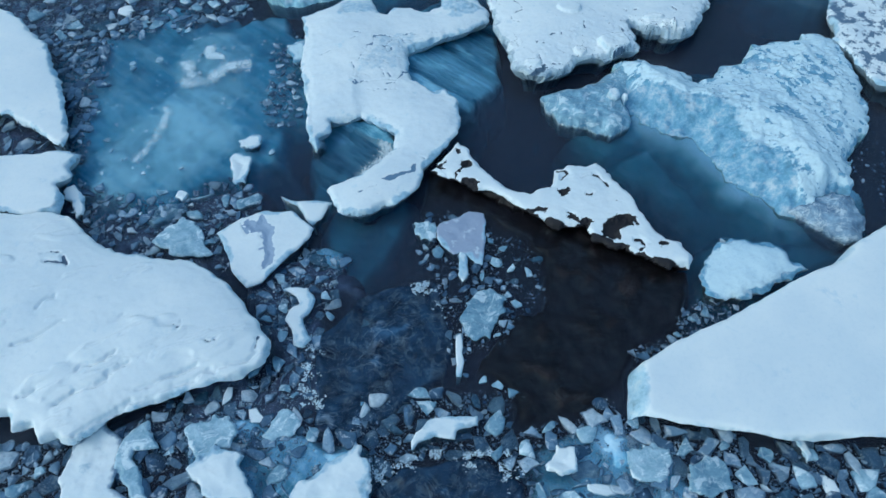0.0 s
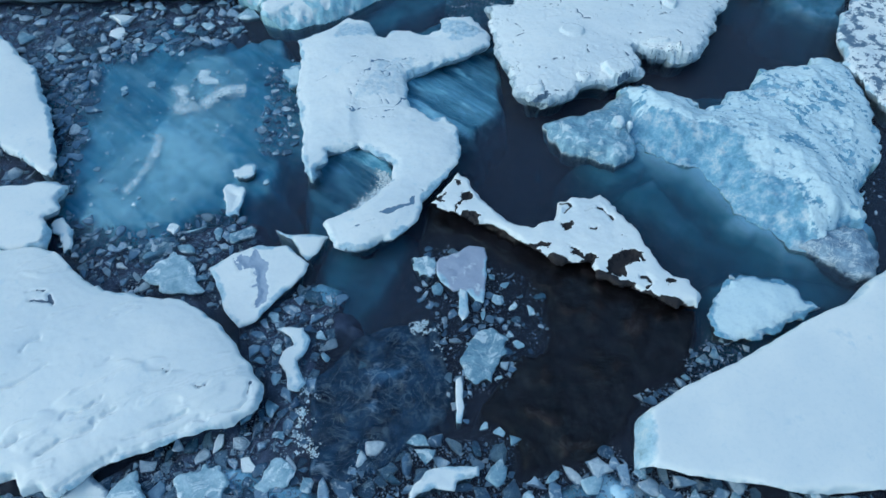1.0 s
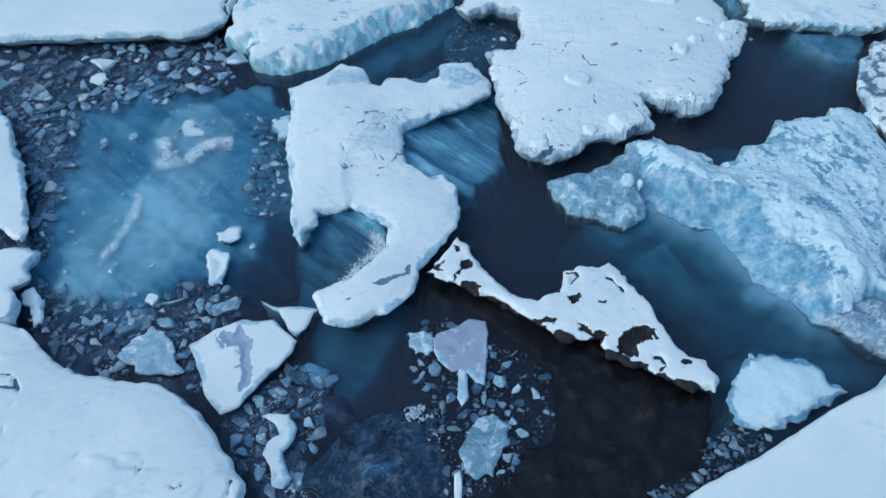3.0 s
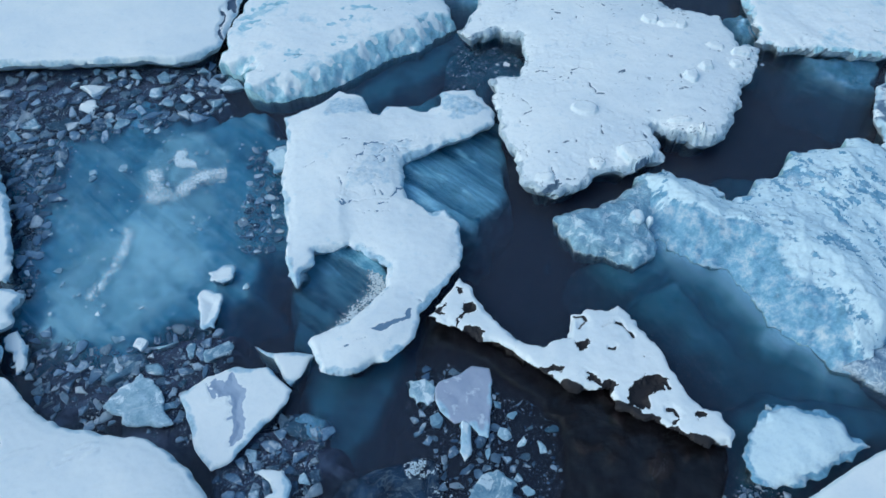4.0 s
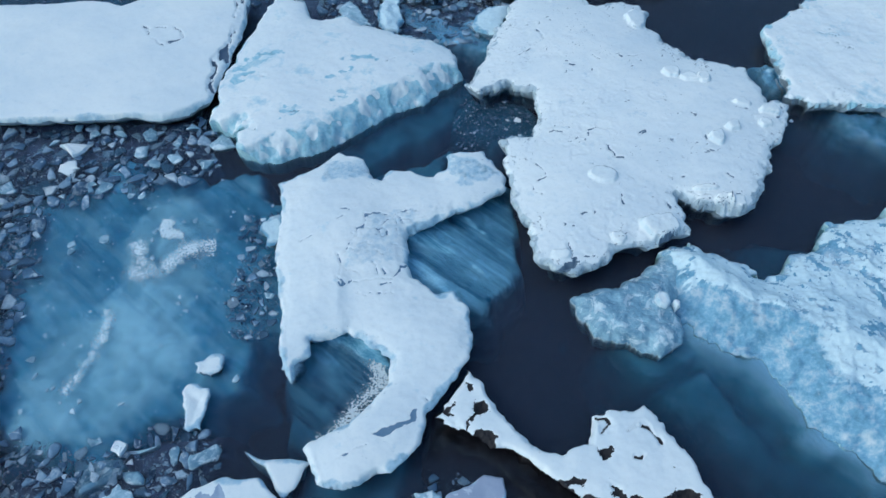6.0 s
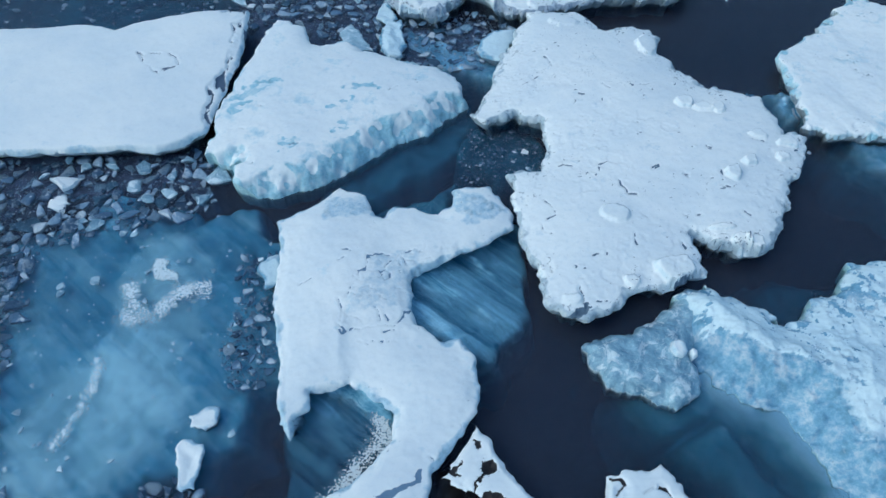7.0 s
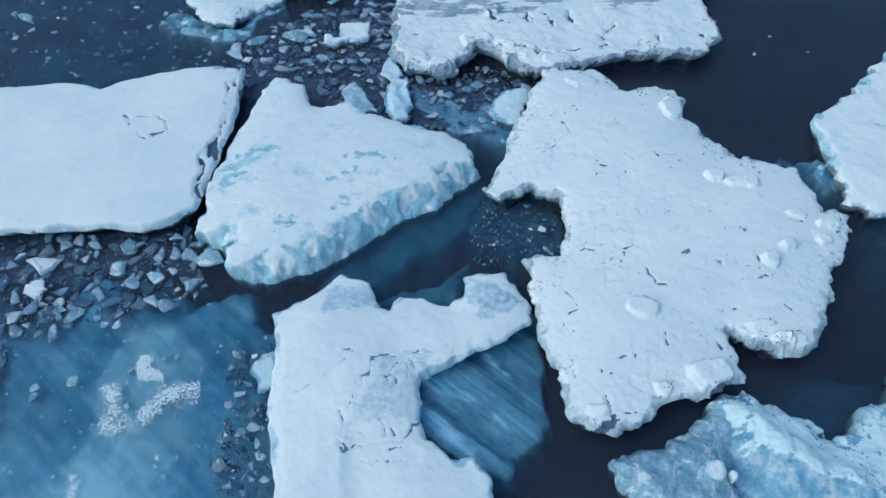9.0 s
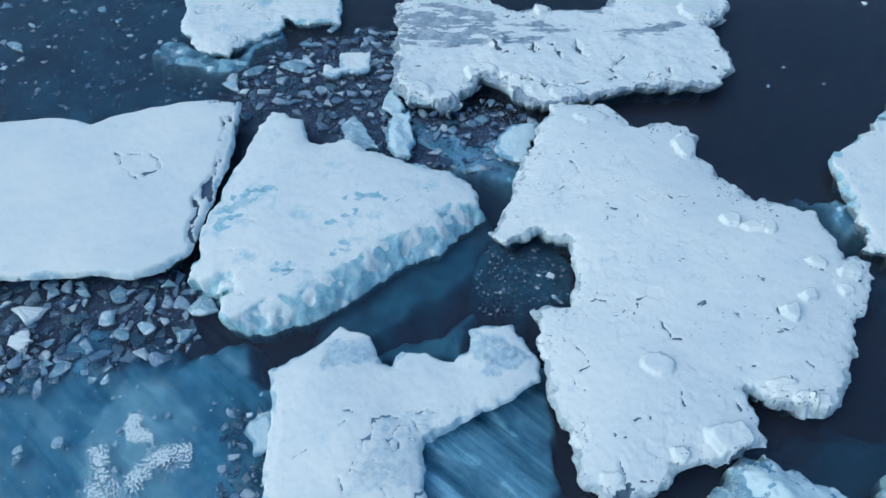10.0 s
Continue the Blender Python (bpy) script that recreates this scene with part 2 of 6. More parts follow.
SNOW_TROUGH = snow_material("snow_with_slush_trough", bare_colour=(0.33, 0.40, 0.53))
SNOW_GREY = snow_material("grey_slush_ice", tone=(0.36, 0.40, 0.52), icy=0.5, patch=0.2, patch_scale=1.8, patch_colour=(0.55, 0.60, 0.68))
ICE = ice_material("blue_ice", (0.30, 0.39, 0.46), (0.08, 0.13, 0.18))
ICE_EDGE = ice_material("frosted_ice_edge", (0.66, 0.75, 0.81), (0.30, 0.43, 0.53), scale=3.2, vein=0.2, frost=0.5, relief=0.09)
ICE_TURQUOISE = ice_material("turquoise_ice", (0.52, 0.72, 0.77), (0.30, 0.52, 0.60), relief=0.12, scale=2.4)
ICE_STREAKED = ice_material("streaked_clear_ice", (0.46, 0.76, 0.92), (0.05, 0.21, 0.34), stretch=(0.07, 1.0, 1.0), scale=1.9, turn=39, vein=0.0, relief=0.03, spread=0.13)
ICE_DEEP = ice_material("sunken_ice", (0.22, 0.51, 0.64), (0.08, 0.23, 0.35), scale=0.8, vein=0.2)
ICE_WISPY = wispy_material("cloudy_sunken_ice", (0.10, 0.30, 0.42), (0.34, 0.60, 0.80), (0.80, 0.92, 0.99))
ICE_CLOUD = cloud_material("milky_sunken_ice", (0.08, 0.33, 0.42), (0.23, 0.56, 0.77), (0.64, 0.89, 0.99))
FROST = frost_material()
ICE_TEAL = wispy_material("smooth_teal_ice", (0.10, 0.30, 0.40), (0.16, 0.43, 0.55), (0.44, 0.68, 0.84), 0.1)
ICE_BLACK = ice_material("black_ash_ice", (0.026, 0.019, 0.021), (0.006, 0.005, 0.006), scale=1.3, vein=0.12, rough=0.4, relief=0.12, flecks=0.25, vein_colour=(0.22, 0.24, 0.27))
ICE_BOULDER = ice_material("dark_blue_glacier_ice", (0.34, 0.46, 0.58), (0.08, 0.14, 0.24), scale=1.6, vein=0.5, frost=0.45, relief=0.1)
ICE_LOBE = ice_material("frosted_glacier_ice", (0.36, 0.54, 0.65), (0.11, 0.23, 0.35), scale=1.5, vein=0.25, frost=0.55, relief=0.1)
ICE_CLEAR = ice_material("thin_clear_ice", (0.065, 0.135, 0.24), (0.016, 0.020, 0.044), scale=1.1, vein=0.3, rough=0.2, vein_colour=(0.50, 0.60, 0.68), frost=0.12, flecks=0.5)
CHUNK_STOPS = [(0.0, (0.07, 0.13, 0.23)), (0.3, (0.20, 0.32, 0.47)), (0.65, (0.42, 0.55, 0.70)), (0.88, (0.62, 0.72, 0.82)), (1.0, (0.80, 0.85, 0.90))]
CHUNK = chunk_material("ice_chunk", "Random", CHUNK_STOPS)
BRASH = chunk_material("brash_ice", "Random Per Island", CHUNK_STOPS)
WATER = water_top_material()
MURK = murk_material("depth_fade_water", 0.045, (0.20, 0.165, 0.235), (0.952, 0.984, 0.9925))
DEEP = deep_material()
CHUNK_WHITE = snow_material("snowy_chunk", icy=0.7)
CHUNK_PALE = ice_material("pale_chunk_ice", (0.50, 0.64, 0.73), (0.22, 0.36, 0.47), scale=2.2, vein=0.3, frost=0.85)
CHUNK_GREY = ice_material("grey_chunk_ice", (0.30, 0.44, 0.54), (0.10, 0.20, 0.30), scale=2.2, vein=0.3, frost=0.6)
CHUNK_DARK = ice_material("sunken_chunk_ice", (0.15, 0.27, 0.37), (0.05, 0.11, 0.18), scale=3.0, vein=0.2)
SLUSH = ice_material("dark_slush", (0.26, 0.27, 0.40), (0.08, 0.08, 0.135), scale=2.2, vein=0.0, rough=0.35)
CRUST = snow_material("granular_crust", tone=(0.74, 0.83, 0.89), icy=0.0)
# plans of the floes: corners in metres, seen from above
ROUND_FLOE = [
    (-24.4, 18.5), (-19.6, 19.3), (-17.6, 19.1), (-16.3, 19.2), (-15.2, 18.6), (-14.3, 17.8), (-13.6, 17.3),
    (-11.7, 16.9), (-10, 16.7), (-8.5, 15.7), (-7.2, 14.2), (-6.4, 13.1), (-6.5, 12.3), (-7.2, 11.7), (-8.9,
    11.1), (-10.6, 10.5), (-11.6, 10), (-12.5, 9.2), (-13.2, 9.4), (-13.7, 9.2), (-14.1, 9.8), (-14.8, 9.6),
    (-15.1, 10.2), (-16.1, 10.1), (-20.5, 10.3)
]
LOBE_FLOE = [
    (-26.3, 22.3), (-20.8, 22.4), (-18.9, 22.6), (-17.4, 22.9), (-16.2, 22.7), (-16.6, 21.9), (-16.2, 21.3),
    (-16.8, 20.8), (-16.4, 20.3), (-16.2, 19.3), (-17.2, 19.1), (-19.7, 19.5), (-24.7, 18.9)
]
WEST_FLOE = [
    (-31.9, 34.2), (-25.2, 34.1), (-22.9, 32.8), (-21.3, 31.3), (-20.3, 30.4), (-19.4, 28.9), (-18.5, 27.2),
    (-17.6, 25.3), (-17.2, 24.1), (-17.2, 23.1), (-17.8, 23.4), (-18.8, 24.1), (-20.1, 25), (-21.9, 25.5),
    (-28, 26)
]
HOOK_FLOE = [
    (-7.4, 32.3), (-5.9, 33.3), (-5, 34.2), (-3.8, 33.8), (-3.6, 33), (-3, 32.7), (-2.6, 33.3), (-1.6, 33.1),
    (-0.6, 32.6), (-0.2, 33.3), (-0.1, 34.2), (1.5, 34.4), (2.5, 32.8), (2.3, 32), (1.4, 31.3), (0.2, 30.8),
    (-0.8, 30.2), (-1.7, 29.7), (-1.7, 28.5), (-1.5, 27.5), (-0.7, 26.8), (0.2, 26.8), (0.7, 26.2), (0.9,
    24.9), (0.6, 23.9), (0.2, 23.1), (-0.7, 22.1), (-1.1, 20.6), (-2, 19.7), (-3.6, 19), (-4.4, 19.3), (-4.6,
    19.7), (-5, 20.5), (-4.5, 20.8), (-3.6, 21.4), (-2.9, 22.1), (-2.2, 23), (-2.3, 23.8), (-3, 24.5), (-3.8,
    25), (-5.1, 24.7), (-5.3, 23.9), (-5.6, 23.4), (-5.7, 22.9), (-6.1, 23.4), (-6.5, 25.7), (-6.9, 27.6),
    (-7.1, 29.7), (-7.2, 31.3)
]
LINK_FLOE = [
    (-7.1, 20.5), (-6.4, 20.3), (-5.4, 20.3), (-4.8, 20.2), (-5, 19.8), (-5.2, 19.3), (-5.5, 18.9), (-5.8,
    19.2), (-6.1, 19.7), (-6.3, 20)
]
TROUGH_FLOE = [
    (-9.4, 18.5), (-9.1, 18.8), (-8.5, 19.3), (-7.6, 19.6), (-6.4, 19.6), (-5.4, 18.7), (-5.6, 18.1), (-6.2,
    17.4), (-6.7, 16.7), (-7.2, 16), (-7.8, 15.7), (-8.5, 16.5), (-8.9, 17.5)
]
RIDGE_FLOE = [
    (-0.5, 21.53), (-0.1, 22.33), (0.6, 23.33), (1.3, 22.63), (1.9, 21.53), (2.8, 20.63), (3.8, 20.33), (4.6, 20.73), (5, 21.73), (5.6, 21.93), (6.9, 22.03), (7.5, 21.13), (8.1, 19.93), (8.4, 18.93), (9.1, 17.83), (9.7, 17.83), (10.1, 17.03), (9.9, 16.63), (9.1, 16.53), (8.3, 16.93), (7.2, 17.43), (6.1, 17.83), (6, 18.53), (4.8, 18.53), (3.8, 19.13), (2.8, 20.03), (1.6, 20.53), (0.4, 21.13)
]
BLACK_SHELF = [
    (-1, 21.3), (-0.5, 22.3), (1.7, 21.5), (4.1, 19.9), (6.4, 18.8), (8.6, 17.6), (10.4, 17.2), (10, 15.8),
    (9, 14.2), (7.3, 12.8), (7, 11.6), (4.6, 10.4), (3, 9.8), (2.5, 11.4), (1.2, 12.4), (1.8, 13.7), (3.9,
    15.5), (4.2, 17.2), (3.7, 18.3), (2, 19.4), (0.4, 20.2), (-1, 20.4)
]
NORTH_FLOE = [
    (2.3, 35), (3.8, 35.1), (4, 36.1), (4, 37.2), (3.9, 38.4), (2.8, 38.5), (1.8, 38.1), (1, 38.3), (0.8,
    38.7), (1.9, 40.8), (2.1, 42.3), (2.9, 44.3), (4.1, 46.5), (6.8, 46.4), (7.5, 45.2), (9.3, 45.2), (10.1,
    45), (10.5, 44), (10.2, 43), (11, 42.2), (11.5, 41), (12.2, 40.5), (13.2, 40.5), (14.2, 40.2), (14.9,
    39.1), (15.1, 37.5), (15.9, 37.3), (15.6, 35.9), (15.3, 35.3), (14.6, 34.4), (14.2, 33.3), (13.7, 32.6),
    (12.9, 31.2), (12, 30.7), (10.8, 30.8), (10, 31.3), (9.7, 31.6), (9.6, 31.3), (9.9, 30.6), (9.9, 29.7),
    (8.5, 28.9), (7.2, 28.9), (6.1, 28.2), (5, 27.6), (4.1, 27.5), (3.6, 28.1), (3.3, 29.2), (3.3, 30), (2.9,
    30.5), (2.7, 31.7), (2.5, 33.5)
]
SPEAR_FLOE = [
    (-11.1, 38.4), (-11.2, 39.1), (-10.8, 40.5), (-10.3, 42.6), (-9.7, 45.2), (-9.4, 46.1), (-8.9, 46), (-7.8,
    45.5), (-7.2, 44), (-6.3, 43.9), (-5.7, 44.3), (-4.5, 43.6), (-3.1, 43), (-1.8, 42.6), (-0.7, 42.3), (0.2,
    41.3), (0.5, 40.5), (0.7, 40.3), (0.3, 39.8), (-0.5, 39), (-1.3, 38.4), (-2.5, 37.7), (-3.2, 37.4), (-4.1,
    36.4), (-4.8, 35.8), (-5.5, 35.3), (-6.2, 34.7), (-7.5, 34.4), (-8.5, 34.2), (-9.2, 34.4), (-9.7, 34.8),
    (-9.8, 35.4), (-9.4, 35.8), (-10.5, 36), (-11.1, 36.3), (-11.1, 37.2)
]
FLAT_FLOE = [
    (-34.6, 44.4), (-27, 44.8), (-21.9, 45.1), (-20.6, 45.3), (-18.8, 45.4), (-17.6, 45), (-16.7, 45.6),
    (-14.8, 46.3), (-13.2, 46.7), (-10.9, 46.7), (-10.7, 45.8), (-10.7, 42.6), (-11, 40.6), (-11.3, 38.6),
    (-11.3, 37.6), (-12.3, 36.9), (-13.3, 36.4), (-14, 36.5), (-16.4, 36.4), (-18.6, 36.2), (-22.9, 36.1),
    (-29.5, 35.9)
]
GLACIER_BERG = [
    (8.6, 28.9), (8.8, 29.1), (9.8, 29.4), (10.9, 28.8), (11.9, 28.2), (12.6, 27.5), (14, 28.6), (15, 29.4),
    (16.1, 30.4), (17.9, 30.8), (19.3, 31.5), (20.2, 30.6), (20.4, 29.1), (20.3, 27), (20, 25.8), (19.8,
    24.5), (19.2, 24.1), (18.3, 22.5), (18, 20.9), (17.7, 20.5), (17, 20.6), (16.1, 20.2), (15.3, 19.6),
    (14.7, 19.7), (13.6, 20.8), (12.7, 21.5), (12, 23.5), (11.7, 24.4), (11.1, 24.6), (10.4, 24.6), (9.6,
    25.3), (9, 25.8), (8.7, 26.6), (8.7, 27.8)
]
BERG_SHELF = [
    (8.4, 25.4), (9.9, 26), (11.4, 25.7), (13.3, 22.9), (15.5, 20.5), (17.5, 18.9), (18.3, 18.3), (16.5,
    17.5), (14.8, 18), (12.9, 19.1), (11.2, 20.2), (9.7, 21.8), (8.3, 23.2), (7.1, 24.3), (6.7, 25.1)
]
DIMPLED_FLOE = [
    (20.3, 32.9), (20.9, 34.2), (21.8, 35.4), (23.4, 36.7), (26.8, 37.5), (28.7, 35.9), (24.1, 25.3), (22.4,
    26.2), (21, 27.5), (20.5, 29.1), (20, 30.6), (20.3, 31.9)
]
EAST_FLOE = [
    (16.3, 43.1), (17.9, 44.6), (19.2, 45.3), (20.8, 47.2), (22.1, 48.5), (22.9, 47.5), (25.3, 48), (28.7,
    48.8), (23.6, 37.1), (21, 37.1), (19.3, 37.5), (17.3, 37.3), (16.3, 38.2), (16.2, 39.8), (16.4, 41.8)
]
EAST_SHELF = [
    (15.3, 42.6), (15.6, 41.9), (16.6, 41.7), (17.3, 40.1), (17.8, 38.4), (16.9, 38.9), (16.2, 40.1), (15.9,
    41.1)
]
FAR_FLOE = [
    (-3.8, 54.9), (-3.7, 52.1), (-3.6, 48.1), (-2.9, 46.8), (-1.8, 46.7), (-0.7, 46.4), (0.2, 47.7), (0.7,
    48.6), (1.5, 48.2), (2.1, 47.2), (3.2, 46.6), (5, 46.7), (7.5, 47.5), (9.8, 48), (12.3, 48), (13.6, 49.3),
    (13.5, 50.7), (13.3, 51.9), (12.8, 52.7), (14, 53.8), (14.4, 55.1), (14, 56.7), (8.6, 57), (7.8, 55),
    (7.3, 54.2), (4.8, 54.3), (2.4, 54.1), (1.5, 55), (-0.7, 55.7)
]
SLAB_FLOE = [
    (6.8, 12), (8.3, 12.9), (10.6, 14), (13.6, 15.7), (15.5, 16.6), (16.7, 17.6), (18.4, 18.6), (22.5, 21),
    (25.2, 21.6), (19.6, 9.5), (17.6, 9.4), (15.1, 9.4), (11.8, 9.3), (10, 9.6), (8.1, 9.9), (6.6, 10.3)
]
LUMP_FLOE = [
    (10.2, 16.2), (10.6, 17.2), (11.5, 18.1), (12.6, 18.2), (13.7, 17.9), (14.2, 17.4), (14.8, 16.6), (13.6,
    16), (12.3, 15.3), (11.6, 15.1), (10.8, 15.4), (10.2, 15.8)
]
GREY_PLATE = [
    (-0.3, 18.9), (0.3, 19.4), (1.1, 19.8), (1.8, 19.7), (1.8, 19.2), (1.7, 17.8), (1.6, 17), (1.2, 17.1), (1,
    17.5), (0.7, 17.6), (0.4, 17.5), (-0.1, 18)
]
GREY_STEM = [
    (0.7, 17.7), (1, 17.6), (1, 16.4), (0.8, 16.2), (0.6, 16.5)
]
CLEAR_SLAB = [
    (-4.8, 13.6), (-4.1, 14.5), (-3.3, 15.7), (-2.1, 16.1), (-0.9, 16.6), (-0.2, 16.5), (0.1, 15.4), (0.4,
    13.6), (0.3, 12.2), (-0.9, 11.3), (-1.9, 10.4), (-3.6, 9.6), (-4.6, 9.8), (-4.8, 11.7)
]
CLEAR_SLAB_B = [
    (-2.7, 7.6), (-1.6, 8.7), (-0.9, 8.9), (1.3, 9.1), (2.8, 8.2), (3, 6.2), (-2.6, 6.2)
]
WHITE_A = [
    (-5.1, 7.5), (-4.8, 8), (-4.2, 8.4), (-3.4, 9), (-2.8, 9.3), (-2.5, 8.5), (-2.6, 7.9), (-2.4, 7.4), (-3,
    6.2), (-4.8, 6.2)
]
WHITE_B = [
    (-8.6, 8.5), (-8.3, 8.9), (-7.8, 9.4), (-7, 8.9), (-6.7, 8.4), (-6.5, 8), (-6.3, 7.4), (-7.4, 7.1), (-7.9,
    7.6), (-8.3, 8.1)
]
GREY_SLAB = [
    (-12.8, 7.6), (-12.8, 9.1), (-12.5, 9.7), (-11.9, 10.1), (-11.1, 9.4), (-11.2, 8.7), (-11, 7.9), (-10.2,
    7.4), (-11.1, 6.6), (-12.6, 6.6)
]
WEDGE = [
    (-1.1, 9.1), (-1.1, 9.5), (-0.6, 10.1), (0.4, 10.4), (1.2, 10.4), (1.2, 10), (0.6, 9.9), (0.4, 9.5),
    (-0.1, 9.6), (-0.8, 9.4)
]
CUBE = [
    (3.4, 8.7), (3.9, 9.1), (4.6, 9.2), (4.6, 8.3), (3.8, 8.1), (3.5, 8.4)
]
SNAKE = [
    (-6.4, 15.8), (-5.9, 15.9), (-5.3, 15.8), (-5, 15.3), (-5.1, 14.8), (-5.5, 14.5), (-5.3, 14), (-5, 13.5),
    (-5.2, 13.2), (-5.7, 13.3), (-5.8, 13.9), (-6.1, 14.4), (-6, 14.8), (-5.6, 15.1), (-5.8, 15.5)
]
HALF_RING = [
    (-11.1, 9.3), (-10.8, 9.9), (-10.5, 10.2), (-10.2, 9.8), (-9.8, 9.2), (-10.1, 9.1), (-10.6, 9.2), (-10.7,
    8.8), (-10.2, 8.1), (-9.9, 7.6), (-10.3, 7.5), (-11, 8.3)
]
PALE_LUMP = [
    (-8.9, 9.9), (-8.7, 10.2), (-7.7, 10.4), (-7.2, 9.9), (-7.2, 9.3), (-7.9, 9.1), (-8.5, 9), (-8.9, 9.3)
]
GREY_TRI = [
    (-6.4, 9.7), (-6.1, 10.3), (-5.7, 10.8), (-5.3, 10.5), (-5.1, 10), (-5.3, 9.6), (-6, 9.6)
]
NW_BLOCK = [
    (-12.1, 18.1), (-11.6, 18.9), (-11, 19.5), (-10.5, 19.2), (-10, 18.3), (-9.4, 17.5), (-10.1, 17.3),
    (-11.3, 17.5)
]
BLUE_PLATE = [
    (-13, 19.5), (-12.7, 20.3), (-11.2, 20.6), (-10.9, 20), (-11.5, 19.3), (-12.5, 19)
]
CHIP = [
    (-9.8, 22.7), (-9.6, 23), (-9.2, 23.2), (-8.7, 22.9), (-8.7, 22), (-8.7, 21.4), (-9.3, 21.4), (-9.6, 22.2)
]
OVAL = [
    (-9.5, 24), (-9.1, 24.3), (-8.4, 24.3), (-8.4, 23.8), (-8.8, 23.4), (-9.3, 23.5)
]
LITTLE_BERG = [
    (1.1, 44), (1.4, 45), (2.1, 45.6), (2.8, 45.9), (3.4, 45.7), (3.1, 44.7), (2.5, 43.2), (2, 43.4)
]
PYRAMID = [
    (-5.9, 44.4), (-5.9, 45.4), (-5.6, 46.5), (-5.1, 45.9), (-4.1, 44.2), (-4.9, 44)
]
LUMPY = [
    (-3.9, 45.2), (-3.5, 46.3), (-2.8, 46.5), (-2.5, 44.9), (-2.6, 43.4), (-3.2, 43.4), (-3.8, 44.1)
]
LUMPY_B = [
    (-4.2, 46.8), (-4, 48), (-3.6, 48.4), (-3.2, 47.4), (-2.9, 46.6), (-3.7, 46.4)
]
WHITE_CHIP = [
    (-7.3, 49.5), (-7.3, 50), (-6.5, 50), (-6.5, 51), (-5.5, 51.2), (-4.9, 51.2), (-4.9, 49.7), (-5.9, 49.5),
    (-6.9, 49.3)
]
SIDE_LUMP = [
    (-8, 30.2), (-7.8, 30.8), (-7.3, 31), (-7.1, 30.5), (-7.1, 29.5), (-7.5, 29.4)
]
WEST_SPLINTER = [
    (-16.6, 21), (-16.2, 21.2), (-15.6, 20.4), (-15.4, 19.8), (-15.6, 19.3), (-16.1, 19.9)
]
R_NORTHWEST = [
    (-26, 37.2), (-21.7, 37.2), (-16.2, 37.4), (-12.7, 37.5), (-10.7, 36), (-10.6, 33.4), (-12.7, 32.9),
    (-15.2, 32.7), (-17.6, 31.5), (-17.5, 29), (-17, 26.1), (-17.1, 21.7), (-20.6, 24)
]
R_WEST = [
    (-22.4, 34), (-20.2, 34), (-18, 30.6), (-16.8, 24.1), (-15.9, 21.3), (-13, 20.7), (-11.3, 20.7), (-9.1,
    22.3), (-8, 20.3), (-9.3, 19.1), (-8.9, 16.8), (-11.3, 17.5), (-14.1, 18.2), (-16.2, 19.6), (-17, 22.3),
    (-16.9, 23.7), (-19, 28.4)
]
R_MIDDLE = [
    (-6.6, 16.8), (-5.3, 17.9), (-4, 17.6), (-4.2, 15.9), (-4.9, 13.9), (-4.6, 9.6), (-6, 9.2), (-8.7, 9.2),
    (-11.6, 9.8), (-9.1, 11.3), (-6.6, 12.4), (-6.5, 13.6), (-7.8, 15.7)
]
R_SOUTH = [
    (-17.5, 9.6), (-14.3, 9.4), (-8.9, 10), (-4.4, 9.6), (-0.9, 11.5), (0.5, 11.5), (2.4, 11.5), (2.9, 9.8),
    (6.1, 11.5), (6.8, 10.4), (6.3, 5.4), (3.2, 4.7), (-0.6, 5.5), (-4.8, 4.6), (-9.2, 5.4), (-13, 4.9), (-16.4, 5.8)
]
R_CENTRE = [
    (-1, 19.7), (0.4, 20), (2, 19.3), (3.8, 17.9), (4.1, 16.2), (3.2, 14.6), (1.9, 13.5), (1.2, 12.2), (0.4,
    11.3), (0.1, 13.6), (0.1, 15.7), (-0.6, 17), (-1.5, 17.9)
]
R_SOUTHEAST = [
    (6.4, 10.6), (10.2, 9.7), (15.5, 9.5), (18.1, 9.5), (17.4, 6.6), (13.2, 5.3), (9.1, 6), (5, 5.1)
]
R_EAST = [
    (8.7, 13.6), (9.8, 15.1), (10.4, 15.9), (11.7, 15.1), (11.2, 14.6), (7.1, 12.7)
]
R_NORTH = [
    (-12.4, 49.4), (-9.7, 51.7), (-6.8, 53.2), (-3.8, 53.7), (-3.6, 48.6), (-0.7, 46.9), (2.2, 47.8), (3.4,
    46.6), (2, 43.2), (-0.7, 43.1), (-6.1, 45.1), (-8.2, 46.7), (-10.9, 46.4)
]
R_FAR = [
    (-34.3, 59.4), (-16.5, 59.6), (-15.6, 51.1), (-11.3, 48.9), (-11.4, 47.9), (-17.4, 47.2), (-28, 45.9)
]
R_BERG = [
    (19.2, 24.1), (22, 25.2), (20.7, 18.5), (18.7, 19.1), (18.4, 21)
]
R_HOOK = [
    (-8.8, 31.2), (-7.6, 31.5), (-6.8, 25.6), (-7.8, 24.8), (-9, 26.7), (-8.7, 29)
]
R_INLET = [
    (0.2, 37.4), (0.9, 38.6), (3, 39.3), (4.2, 39), (4.1, 36.2), (2.5, 35.7), (0.6, 35.3)
]
POOL_SHELF = [
    (-6, 24.4), (-5.3, 25.5), (-4.4, 25.9), (-3, 25.4), (-2.1, 23.9), (-2.8, 22.4), (-4, 21.6), (-5.2, 20.9),
    (-5.8, 21.5), (-6.2, 23.1)
]
